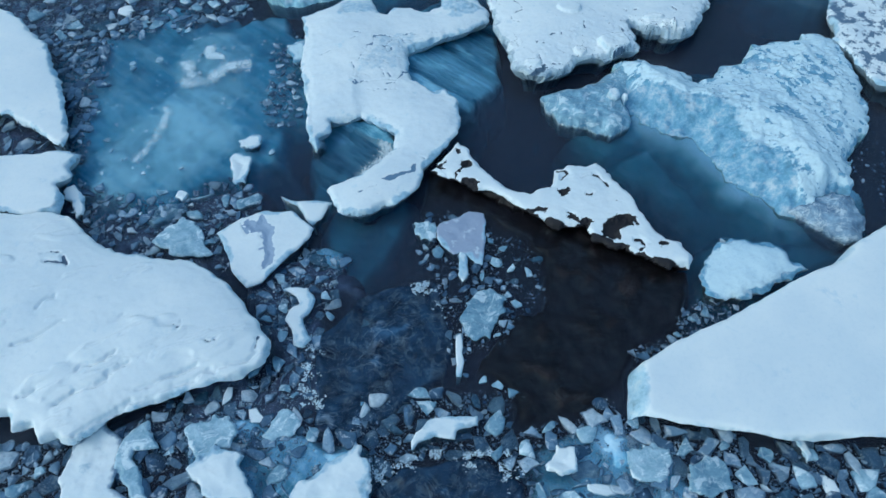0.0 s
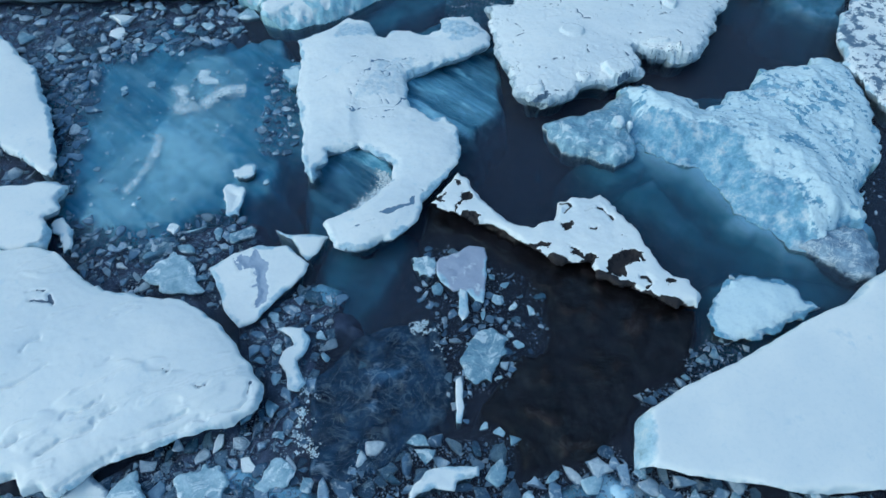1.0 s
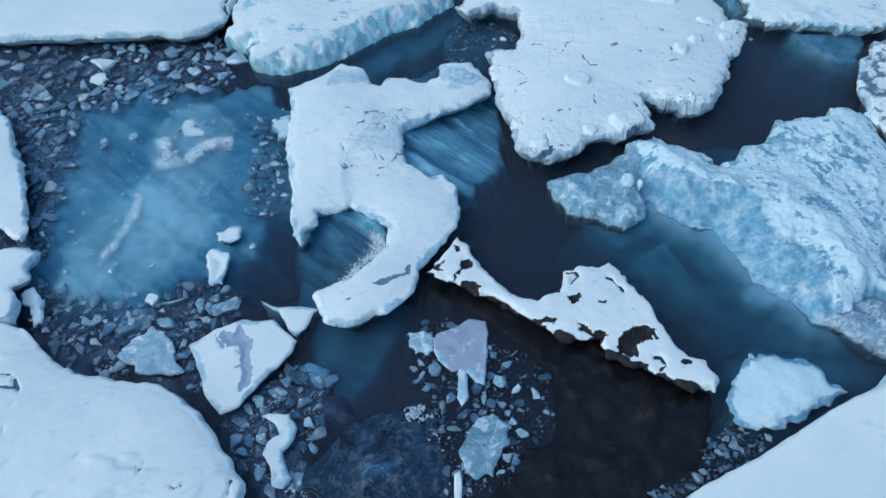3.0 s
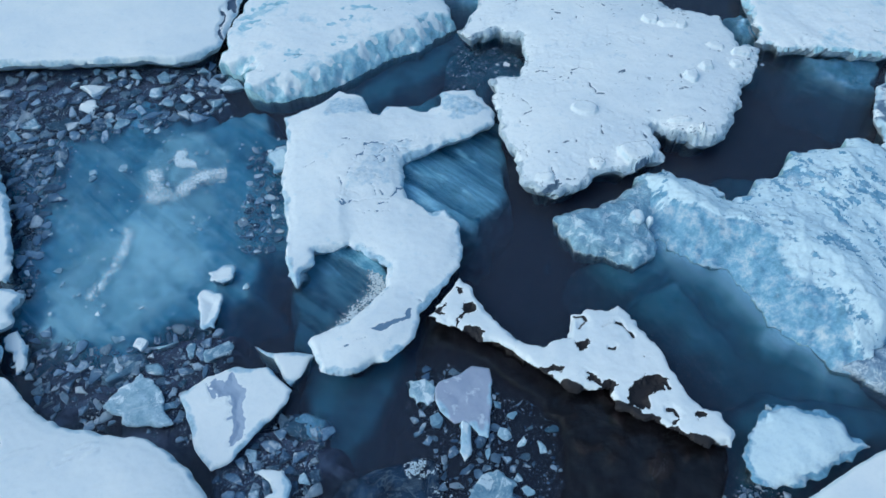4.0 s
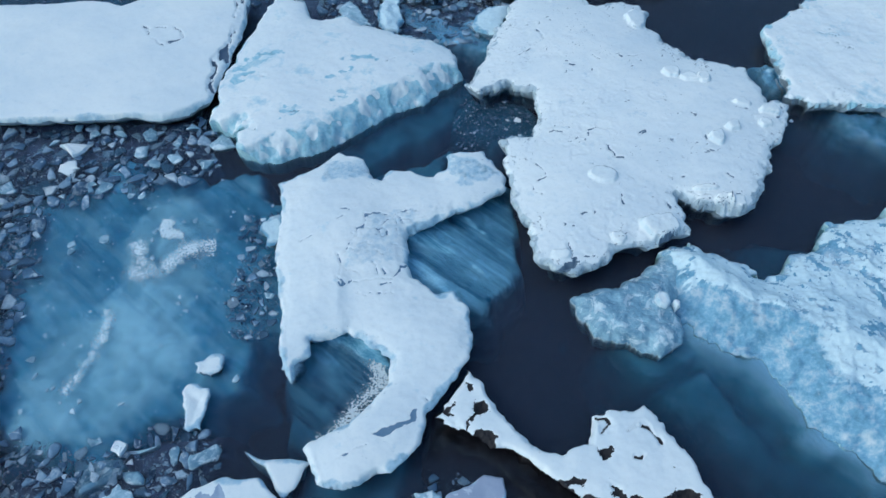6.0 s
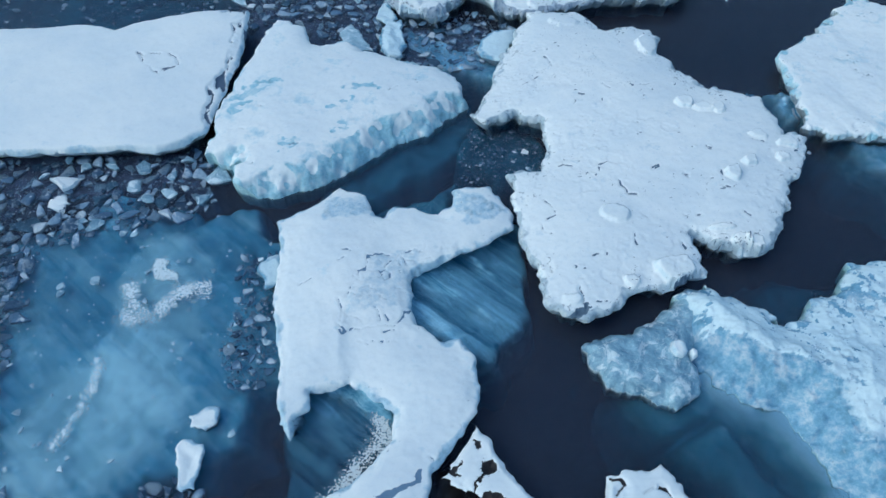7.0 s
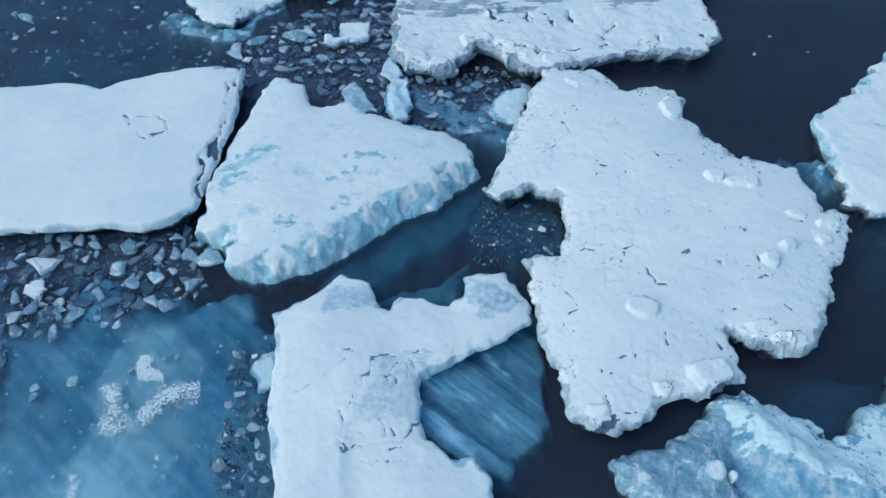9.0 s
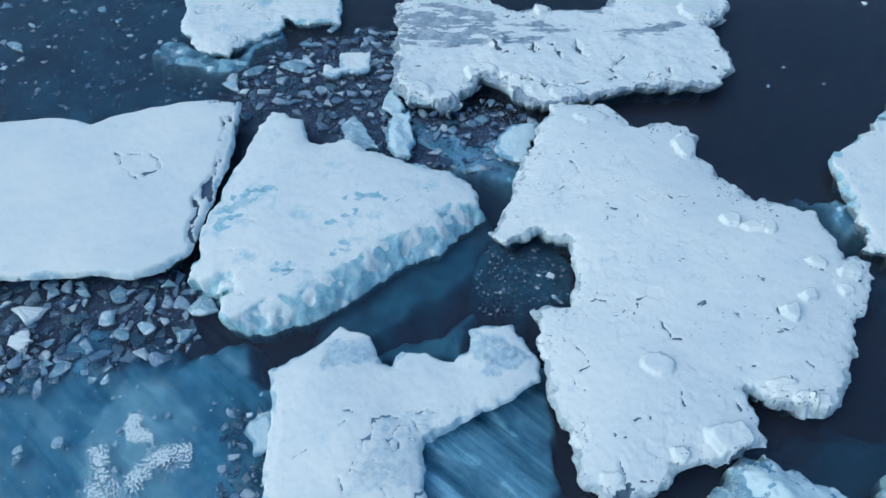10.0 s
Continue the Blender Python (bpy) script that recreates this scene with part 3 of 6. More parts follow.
STREAK_SHELF = [
    (-2, 30.4), (2.6, 33.3), (3.2, 31.1), (2.8, 28.9), (2.1, 27.4), (1.3, 26.1), (0.6, 26.7), (-0.9, 27.3),
    (-1.8, 28.1)
]
INLET_SHELF = [
    (-3.7, 33.8), (-2.7, 34.5), (-1.4, 34.3), (-0, 35.4), (0.2, 34.5), (-0.6, 33.1), (-2.7, 33.3)
]
SOUTH_SHELF = [
    (-5, 20.4), (-3.4, 20), (-1.3, 21.5), (-1.6, 19.2), (-2.3, 17.7), (-3.4, 16.4), (-4.4, 16.9), (-5.3, 18.9)
]
SPEAR_SHELF = [
    (-6.2, 35), (-4.5, 36.7), (-1.7, 38.8), (0.8, 41), (1, 39.6), (0.2, 38), (-1.7, 36.3), (-3.5, 34.9),
    (-5.2, 34.4)
]
NORTH_SHELF = [
    (-2.6, 45.9), (-1, 45.6), (0.6, 45), (1.5, 45.6), (2.3, 43.7), (1.8, 42.3), (0.8, 42.1), (-0.7, 43.3),
    (-2.3, 44.2)
]
LUMP_SHELF = [
    (11, 18.3), (12.4, 19.1), (15, 18.6), (16.1, 18.3), (17.2, 18), (15.5, 17.2), (12.5, 15.5), (10.8, 16.1)
]
HOOK_STEP = [
    (-4.4, 27.8), (-1.7, 28), (-1.4, 26.7), (0.2, 26.5), (0.8, 24.7), (0.1, 23), (-1.1, 22.1), (-2.1, 22.9),
    (-3, 24.4), (-3.9, 24.9)
]
STICK = [
    (0.5, 13.7), (0.7, 13.8), (0.8, 12.6), (0.7, 12), (0.5, 12)
]
PALE_BLOCK = [
    (0.7, 14.5), (1, 15.3), (1.9, 15.9), (2.5, 15.7), (2.3, 14.4), (1.9, 13.6), (1.1, 13.5)
]
STEM_TOP = [
    (-1.3, 19.2), (-0.6, 19.4), (-0.3, 19), (-0.6, 18.3), (-1.1, 18.3)
]
BLUE_BLOCK_A = [
    (6.3, 9.1), (7, 9.5), (7.8, 9.3), (8, 8.7), (7.3, 8), (6.4, 8.2)
]
BLUE_BLOCK_B = [
    (8.4, 8.7), (9.1, 9), (9.7, 8.7), (9.7, 7.9), (8.9, 7.5), (8.3, 7.8)
]
BERG_LOBE = [
    (4.7, 26.9), (6, 27.2), (7.7, 28), (8.9, 29.2), (9.9, 29.4), (9.3, 27.5), (8.7, 26.1), (9, 25.3), (8.5,
    24.6), (7.8, 24.4), (6.5, 24.8), (5.4, 25.2)
]
BERG_BOULDER = [
    (14.9, 19.7), (15.9, 20.6), (17, 20.9), (17.6, 20.6), (17.8, 19.9), (18, 19), (17.6, 18.4), (16.8, 18),
    (15.9, 18.8)
]
DISC_A = [
    (7.85, 26.45), (7.95, 26.7), (8.2, 26.75), (8.42, 26.6), (8.45, 26.25), (8.25, 26.02), (7.98, 26.08)
]
DISC_B = [
    (8.5, 26.3), (8.62, 26.42), (8.8, 26.3), (8.78, 26.08), (8.6, 26)
]
SHELF_CRACK_A = [
    (11.7, 25.1), (10, 24.5), (8.1, 23.6), (6.9, 23.1)
]
SHELF_CRACK_B = [
    (9.5, 25.8), (9.8, 24.6), (10.9, 22.5), (12, 21)
]
HOOK_THIN = [
    (-4.3, 27.2), (-4.4, 28.2), (-4.1, 29), (-3.4, 30.1), (-2.2, 30.8), (-1, 31.2), (0.2, 31.1), (-0.5, 30.4),
    (-1.7, 29.5), (-1.8, 27.9), (-3, 27.3)
]
CRUST_E = [
    (-5, 13.6), (-4.8, 13.5), (-4.8, 12.4), (-4.6, 11.5), (-4.3, 11), (-4.5, 10.9), (-4.9, 11.3), (-5, 12.4)
]
CRUST_F = [
    (-2.7, 7.9), (-1.8, 8.6), (-0.9, 8.9), (0.1, 8.9), (1.3, 9.2), (1.9, 9), (2.8, 8.3), (2.7, 8.1), (1.7,
    8.9), (0.3, 8.7), (-0.9, 8.7), (-1.6, 8.5), (-2.5, 7.8)
]
CRUST_G = [
    (-1, 16.1), (-0.4, 16.3), (0, 15.8), (0.1, 14.8), (-0.2, 14.7), (-0.4, 15.4), (-0.9, 15.6)
]
BERG_CREST = [
    (9, 28.2), (10.3, 27.6), (11.6, 26), (12.8, 25.4), (14.3, 25.2), (15.8, 23.7), (16.3, 21.3), (16.7, 20.2)
]
HOOK_TIP_A = [
    (-5.7, 33.3), (-4.9, 34), (-3.7, 33.6), (-3.4, 32.5), (-4.3, 32.3), (-5.4, 32.3)
]
HOOK_TIP_B = [
    (-0.3, 32.8), (-0.1, 34), (1.5, 34.2), (2.4, 32.7), (1.7, 31.8), (0.7, 32)
]
SPEAR_STREAK_A = [
    (-5.2, 40.4), (-4.6, 40.6), (-3.7, 40.6), (-4.3, 40.2), (-4.9, 40.3)
]
SPEAR_STREAK_B = [
    (-5.7, 39.2), (-5.5, 39.5), (-4.8, 39.7), (-5, 39.3), (-5.5, 39)
]
SPEAR_STREAK_C = [
    (-5.6, 37.8), (-5.2, 38.3), (-4.8, 38.1), (-5.1, 37.7), (-5.5, 37.7)
]
SPEAR_STREAK_D = [
    (-10.1, 40.6), (-9.8, 41.1), (-8.3, 41.1), (-9.2, 40.6), (-9.5, 39.3), (-10.2, 38.6), (-10.5, 39)
]
SPEAR_STREAK_E = [
    (-8.2, 36.4), (-7.7, 36.7), (-6.7, 36.9), (-7.2, 36.4), (-8, 36.3)
]

HOOK_CRACKS = [
    [(-4.07, 27.17), (-3.4, 27.14), (-2.85, 27.23), (-2.29, 27.28), (-2.09, 27.65), (-1.83, 27.96), (-1.65, 28.08)],
    [(-4.42, 27.11), (-4.28, 26.84), (-4.19, 27), (-4.34, 27.2)],
    [(-4.12, 28.36), (-3.94, 29.01), (-3.75, 29.61), (-3.41, 30.01), (-3.27, 30.45), (-2.92, 30.55), (-2.65, 30.45)],
    [(-1.72, 28.95), (-1.47, 29.62), (-1.12, 30.02), (-0.82, 30.24)],
    [(-3.05, 27.99), (-2.91, 27.48)],
    [(-3.06, 29.37), (-2.83, 29.7), (-2.66, 30.08), (-2.47, 30.2)],
    [(-2.26, 30.2), (-2.13, 30.55), (-1.85, 30.68), (-1.55, 30.84)]
]
HOOK_DASHES = [
    [(-6.02, 29.01), (-5.64, 29.31)],
    [(-4.61, 30.08), (-4.41, 30.24)],
    [(-4.43, 30.68), (-4.21, 30.62)],
    [(-2.2, 30.44), (-1.95, 30.06)],
    [(-2.26, 30.21), (-2.16, 29.39)],
    [(-4.43, 28.25), (-4.29, 27.4)],
    [(-3.57, 26.53), (-3.51, 26.5)],
    [(-3.35, 26.45), (-3.28, 26.42)],
    [(-3.12, 26.56), (-3.03, 26.58)],
    [(-2.81, 26.58), (-2.74, 26.56)],
    [(-2.52, 26.53), (-2.46, 26.56)],
    [(-2.31, 26.61), (-2.26, 26.56)],
    [(-2.68, 26.99), (-2.28, 27.07)],
    [(-2.71, 27.69), (-2.52, 27.46)]
]
HOOK_ARM_CRACK = [
    [(-3.73, 20.08), (-3.41, 20.18), (-3.14, 20.36), (-2.81, 20.53)],
    [(-0.97, 22.29), (-0.81, 22.02), (-0.74, 21.76)],
    [(0.1, 23.39), (0.14, 23.16)]
]
HOOK_ARM_SLUSH = [(-2.7, 20.94), (-2.32, 21.09), (-1.89, 21.26), (-1.45, 21.41), (-1.3, 21.85), (-1.16, 21.8), (-1.21, 21.41), (-1.6, 21.2), (-1.89, 21.11), (-2.02, 20.95), (-2.24, 20.78), (-2.44, 20.82)]
POOL_FROST = [(-3.15, 24.95), (-2.73, 24.64), (-2.38, 23.7), (-1.97, 23.17), (-1.58, 22.94), (-2.08, 22.66), (-2.69, 22.33), (-3.17, 22.06), (-3.51, 21.65), (-4.13, 21.26), (-4.8, 20.91), (-4.16, 21.61), (-3.59, 22.19), (-3.21, 22.77), (-3, 23.36), (-2.98, 24.09)]
NORTH_STROKES_A = [
    [(3.68, 33.24), (4.03, 32.82), (4.11, 32.38), (3.73, 32.21)],
    [(3.48, 32.04), (3.56, 31.57), (3.82, 31.48)],
    [(4.73, 35.24), (5.05, 35.09)],
    [(6.28, 35.21), (6.66, 35.33)],
    [(6.99, 34.14), (7.2, 33.43), (7.6, 33.43)],
    [(8.54, 34.77), (8.85, 34.96)],
    [(9.79, 34.59), (9.98, 34.37)],
    [(6.16, 33.07), (6.22, 32.97)],
    [(5.9, 30.9), (5.94, 30.39)],
    [(5.41, 30.3), (5.63, 30.42)],
    [(7.52, 30.08), (7.71, 29.9)],
    [(9.08, 31.17), (9.12, 30.75)]
]
NORTH_STROKES_B = [
    [(10.3, 31.63), (10.55, 31.46), (11.04, 31.5)],
    [(10.36, 31.11), (10.41, 30.88)],
    [(11.41, 33.9), (11.64, 33.8), (11.95, 34.05)],
    [(13.26, 37.3), (13.37, 37.31)],
    [(13.19, 36.78), (13.75, 36.66)],
    [(11.49, 34.78), (11.47, 34.56)],
    [(10.19, 33.58), (10.22, 33.51)],
    [(9.47, 32.39), (9.61, 32.36)],
    [(9.97, 32.46), (10.1, 32.46)],
    [(11.97, 32.61), (12.22, 32.4)],
    [(4.75, 28.92), (4.85, 28.51), (4.74, 28.13)],
    [(5.33, 28.34), (5.74, 28.31)],
    [(7.18, 31.36), (7.25, 30.84)]
]
NORTH_STROKES_C = [
    [(4.39, 42.43), (4.56, 42.16), (4.76, 41.72)],
    [(3.17, 40.44), (3.67, 40.7), (4.17, 40.93)],
    [(7.03, 40.35), (7.34, 40.07)],
    [(8.6, 40.23), (9.1, 40.33), (9.62, 40.66)],
    [(8.14, 44.17), (8.36, 43.66), (8.39, 43.09)],
    [(6.88, 39.35), (6.89, 39.17)],
    [(6.08, 36.78), (6.32, 37.19)],
    [(8.25, 37.77), (8.4, 37.6)],
    [(8.55, 34.88), (8.84, 35.04)],
    [(9.33, 34.59), (9.4, 34.54)],
    [(9.81, 34.64), (9.95, 34.54)],
    [(13.34, 40.21), (13.52, 40.03)]
]
NORTH_BARE = [
    [(4.11, 27.61), (4.49, 27.96), (4.92, 28.19), (5.14, 28.13), (4.97, 27.84), (4.44, 27.5), (4.16, 27.39)],
    [(8.3, 28.99), (8.71, 29.32), (9.32, 29.51), (9.45, 29.29), (9.01, 29.08), (8.62, 28.84)]
]
RIDGE_GAPS_A = [
    [(6.34, 18.24), (6.79, 18.71), (7.16, 18.97), (7.62, 19.05), (8.1, 18.92), (8.11, 18.71), (7.86, 18.53), (7.52, 18.45), (7.35, 18.07), (7.19, 17.69), (6.78, 17.81), (6.47, 17.91)],
    [(5.5, 18.53), (5.94, 18.89), (6.28, 18.81), (6.15, 18.45), (5.96, 18.19), (5.68, 18.22)],
    [(5.21, 19), (5.48, 19.1), (5.65, 18.84), (5.68, 18.55), (5.47, 18.66)],
    [(4.87, 20.32), (5.11, 20.49), (5.61, 20.46), (5.34, 20.24), (5.08, 20.13)],
    [(8.76, 17.71), (8.99, 17.81), (9.16, 17.56), (8.87, 17.41)],
    [(7.39, 19.77), (7.54, 19.75), (7.51, 19.69)]
]
RIDGE_GAPS_B = [
    [(-0.28, 21.84), (-0.07, 22.07), (0.07, 22.13), (-0, 21.86), (0.18, 21.63), (-0.1, 21.69)],
    [(0.57, 22.83), (0.74, 22.89), (0.78, 22.62), (0.66, 22.62)],
    [(0.39, 20.82), (0.58, 21.39), (0.82, 21.93), (0.99, 22.32), (1.27, 22.19), (1.22, 21.86), (0.89, 21.72), (0.65, 21.28), (0.6, 20.82)],
    [(0.41, 20.37), (0.6, 20.88), (0.97, 21.11), (1.43, 20.99), (1.55, 20.59), (1.86, 20.26), (2.12, 19.82), (1.36, 20.01)],
    [(3.39, 19.38), (3.79, 19.44), (4.36, 19.49), (4.45, 19.27), (3.89, 19.22)],
    [(3.26, 18.75), (3.63, 18.77), (3.77, 18.59), (3.4, 18.56)],
    [(2.25, 19.71), (2.69, 19.65), (3.24, 19.44), (3.33, 19.2), (2.68, 19.38)]
]
RIDGE_ARCS = [
    [(6.01, 21.07), (6.35, 21.27), (6.67, 21.25), (6.9, 20.9), (7.1, 20.67)],
    [(5.09, 21.54), (5.37, 21.57), (5.44, 21.33), (5.13, 21.02)],
    [(4.67, 21.02), (4.85, 21.48), (5.05, 21.65)],
    [(7.79, 17.83), (8.06, 17.78), (8.18, 17.48), (7.96, 17.36)],
    [(5.13, 19.25), (5.33, 19.11)],
    [(6.09, 20.25), (6.35, 20.14)]
]
TROUGH_SLUSH = [(-8.44, 18.86), (-8.25, 19.13), (-7.89, 18.98), (-7.71, 19.38), (-7.41, 18.92), (-7.05, 18.71), (-7.04, 17.83), (-6.78, 17.25), (-6.97, 16.81), (-7.27, 16.5), (-7.36, 16.81), (-7.22, 17.25), (-7.37, 17.83), (-7.57, 18.41), (-8, 18.44)]
TROUGH_TICKS = [
    [(-7.6, 18.26), (-7.43, 18.09)],
    [(-7.5, 17.8), (-7.39, 17.97)],
    [(-7.49, 17.54), (-7.35, 17.68)],
    [(-8.55, 18.95), (-8.36, 18.62), (-8.09, 18.41)],
    [(-7.23, 16.7), (-6.82, 17.03)]
]
BLUE_RIDGE = [(-13.62, 31.34), (-12.53, 32.4), (-11.02, 31.55), (-10.53, 29.91), (-9.84, 27.52), (-9.94, 25.12), (-10.94, 22.91), (-11.57, 21.86), (-13.56, 20.74), (-15.55, 20.68), (-15.96, 22.84), (-15.11, 25.12), (-13.87, 26.51), (-13.86, 28.73)]
BLUE_SHELF = [(-19.58, 31.26), (-18.18, 32.85), (-15.2, 33.88), (-11.96, 34.06), (-9.17, 33.3), (-7.34, 31.56), (-6.45, 26.34), (-7.94, 24.79), (-8.92, 23), (-10.64, 21.77), (-12.77, 20.59), (-15.82, 20.54), (-16.96, 23), (-18.39, 26.69)]
MILK_FROST_A = [(-12.39, 31), (-12.05, 31), (-11.78, 30.46), (-11.36, 30.3), (-11.28, 29.9), (-12.2, 30.06), (-12.44, 30.55)]
MILK_FROST_B = [(-13.35, 29.78), (-12.9, 29.98), (-12.58, 29), (-12.17, 28.61), (-11.69, 28.88), (-11.21, 29.5), (-10.5, 29.82), (-9.96, 29.9), (-9.83, 29.11), (-10.36, 29.04), (-11.01, 28.88), (-11.5, 28.23), (-11.92, 28.04), (-12.34, 27.86), (-12.95, 27.86), (-13.2, 28.12), (-12.93, 28.73)]
MILK_FROST_C = [(-13.38, 26.4), (-13.22, 26.4), (-13.15, 25.36), (-13.24, 24.36), (-13.42, 23.87), (-13.83, 23.07), (-14.19, 22.67), (-14.26, 22.85), (-13.94, 23.48), (-13.5, 24.19), (-13.41, 25.36)]
FAR_WEST_FLOE = [(-15.63, 56.45), (-15.26, 52.81), (-14.11, 51.19), (-13.23, 50.78), (-12.25, 50.7), (-11.16, 52.08), (-10.02, 52.87), (-9.78, 53.97), (-8.63, 53.38), (-6.83, 53.7), (-6.78, 56.55)]
FAR_WEST_FOOT = [(-16.83, 51.49), (-16.43, 52.31), (-15.13, 52.32), (-14.25, 51.75), (-12.64, 51.2), (-11.36, 52.51), (-9.98, 53.51), (-9.86, 52.67), (-10.93, 51.69), (-11.86, 50.15), (-13.12, 49.82), (-14.47, 49.99), (-15.72, 50.34)]
FAR_STROKES = [
    [(5.62, 51.34), (5.79, 50.83), (5.99, 50.01)],
    [(4.43, 51.04), (4.58, 50.45), (4.79, 50.04)],
    [(3.46, 50.94), (3.42, 50.34)],
    [(1.3, 51.24), (1.51, 50.69), (1.85, 50.42)],
    [(7.24, 48.97), (7.53, 49.63), (7.94, 49.94)],
    [(7.32, 48.54), (7.01, 48.32)],
    [(10.23, 49.22), (10.15, 48.78)],
    [(2.87, 48.49), (3.39, 47.95), (4.34, 47.79)],
    [(5.03, 47.88), (6.16, 48.1)],
    [(12.32, 49.55), (12.4, 49.37)],
    [(-2.29, 49.52), (-2.14, 49.3)],
    [(-1.62, 48.1), (-1.45, 48.1)]
]
FAR_GREY = [(-3.84, 54.31), (-1.94, 54.34), (1.09, 53.35), (2.27, 52.87), (4.05, 52.6), (7.59, 52.35), (9.77, 52.96), (11.23, 52.73), (10.14, 51.61), (8.12, 51.87), (6.65, 51.95), (3.96, 51.54), (3.35, 51.07), (1.02, 51.18), (-1.31, 51.16), (-3.47, 50.67)]
HEART = [
    [(-15.83, 43), (-15.46, 42.41), (-15.01, 41.84), (-14.47, 41.28), (-14.3, 41.38)],
    [(-14.15, 41.64), (-13.74, 41.98), (-13.65, 42.43), (-14.12, 43.02)],
    [(-15.71, 42.93), (-15.46, 42.59)],
    [(-15.32, 43.01), (-14.67, 43.01)]
]
SPEAR_MARKS = [
    [(-3.04, 40.25), (-2.88, 40.44), (-2.73, 40.57)],
    [(-5.18, 42.07), (-4.94, 42.28)],
    [(-9.21, 39.14), (-9.03, 39.14)],
    [(-9.78, 37.72), (-9.65, 37.63)],
    [(-7.46, 36.62), (-7.02, 36.67)],
    [(-8.88, 35.53), (-8.83, 35.53)],
    [(-1.85, 41.07), (-1.77, 40.84)]
]
ROUND_DENTS = [
    [(-8.7, 12.95), (-8.51, 12.81), (-8.36, 12.9)],
    [(-9.94, 13.54), (-9.75, 13.42)],
    [(-9.72, 13.71), (-9.65, 13.56)],
    [(-6.84, 13.13), (-6.87, 12.76)],
    [(-15.82, 16.89), (-15.14, 16.94)],
    [(-15.69, 16.41), (-14.84, 16.34)],
    [(-15, 16.7), (-14.76, 16.23)],
    [(-8.66, 12.94), (-8.49, 12.79), (-8.36, 12.9)]
]

BERG_ARM = [(7.6, 28.34), (8.75, 28.98), (9.55, 28.23), (9.48, 27.05), (10.43, 26.62), (11.22, 25.48), (11.45, 24.48), (11.9, 23.51), (11.08, 23.61), (10.06, 23.99), (9.36, 24.8), (9.1, 26.27), (8.39, 26.62), (7.76, 27.59)]
BERG_SLOPE = [(10.84, 24.19), (12.38, 23.61), (12.66, 22.58), (13.45, 22.13), (14.67, 22.28), (15.35, 21.39), (15.43, 20.76), (15.06, 20.28), (14.33, 19.11), (13.44, 19.92), (12.29, 20.47), (11.82, 21.71), (11.14, 22.92)]
BERG_FLECKS = [(16.15, 28.08), (17.53, 28.95), (18.77, 29.1), (18.96, 27.71), (18.29, 26.45), (17.33, 25.82), (16.01, 25.14), (15.64, 26.03)]
BERG_BLUES = [
    [(14.21, 28.34), (14.9, 29.18), (16.55, 29.68), (17.12, 29.61), (16.05, 28.64), (14.52, 27.82)],
    [(14.91, 24.58), (15.88, 25.14), (16.6, 25.08), (16.21, 24.35), (15.23, 24.16)],
    [(13.61, 22.77), (14.56, 22.65), (15.51, 22.29), (15.27, 21.87), (14.01, 21.93)],
    [(12.35, 27.34), (13.5, 28.07), (14.28, 28.07), (13.3, 27.23), (12.48, 26.8)],
    [(10.58, 25.75), (11.38, 26.03), (11.78, 24.74), (12.01, 23.3), (11.43, 23.14), (10.98, 24.09)],
    [(17.6, 24.75), (18.35, 24.09), (18.2, 23.3), (17.54, 23.46)],
    [(14.71, 20.77), (15.55, 20.92), (15.71, 19.67), (14.58, 18.87), (14.27, 19.67)]
]
SOUTH_SUNK = [(-9.27, 10.01), (-7.86, 10.65), (-5.75, 10.11), (-4.47, 9.49), (-2.87, 9.38), (-2.26, 7.33), (-8.61, 7.33)]
SOUTHEAST_SUNK = [(3.4, 9.38), (5.43, 10.54), (6.78, 10.01), (8.3, 9.49), (8.46, 7.33), (2.86, 7.33)]
ROUND_LEDGES = [
    [(-12.61, 9.46), (-11.72, 10.09), (-10.63, 10.67), (-9.45, 11.14), (-8.2, 11.86), (-7.17, 12.22), (-6.51, 12.68)],
    [(-13.39, 10.48), (-12.53, 11.16), (-11.66, 11.69), (-11.32, 12)],
    [(-13.06, 11.69), (-12.38, 12.04), (-11.74, 12.36)],
    [(-15.44, 12.72), (-14.67, 13.19), (-14.06, 13.55)],
    [(-12.38, 13.6), (-11.9, 13.91)],
    [(-10.7, 10.95), (-9.63, 11.42), (-8.75, 12.04)],
    [(-14.76, 10.73), (-14.28, 11.05)],
    [(-15.34, 14.28), (-14.63, 14.7)]
]
EAST_APRON = [(18.95, 38.11), (21, 38.57), (22.67, 38.3), (22.51, 36.9), (21.69, 35.55), (20.03, 35.63), (19.29, 36.67)]
BERG_NORTH_FOOT = [(10.81, 29.26), (12.21, 30.25), (13.79, 30.69), (15.84, 30.6), (15.68, 29.13), (12.64, 28.41)]
INLET_FILM = [(0.09, 37.75), (0.93, 39.2), (2.97, 39.65), (4.41, 39.29), (4.2, 36.03), (2.23, 35.86), (0.42, 36.47)]
SPLINTER = [(12.32, 9.66), (12.62, 9.81), (12.72, 9.01), (12.54, 8.81)]
AWASH_PLATE = [(-5.59, 17.96), (-4.98, 18.26), (-4, 17.96), (-3.89, 17.38), (-4.26, 16.87), (-4.98, 17.1), (-5.48, 17.38)]
AWASH_CHIP = [(-3.19, 11.54), (-2.78, 11.6), (-2.57, 11.09), (-2.82, 10.59), (-3.12, 10.83)]
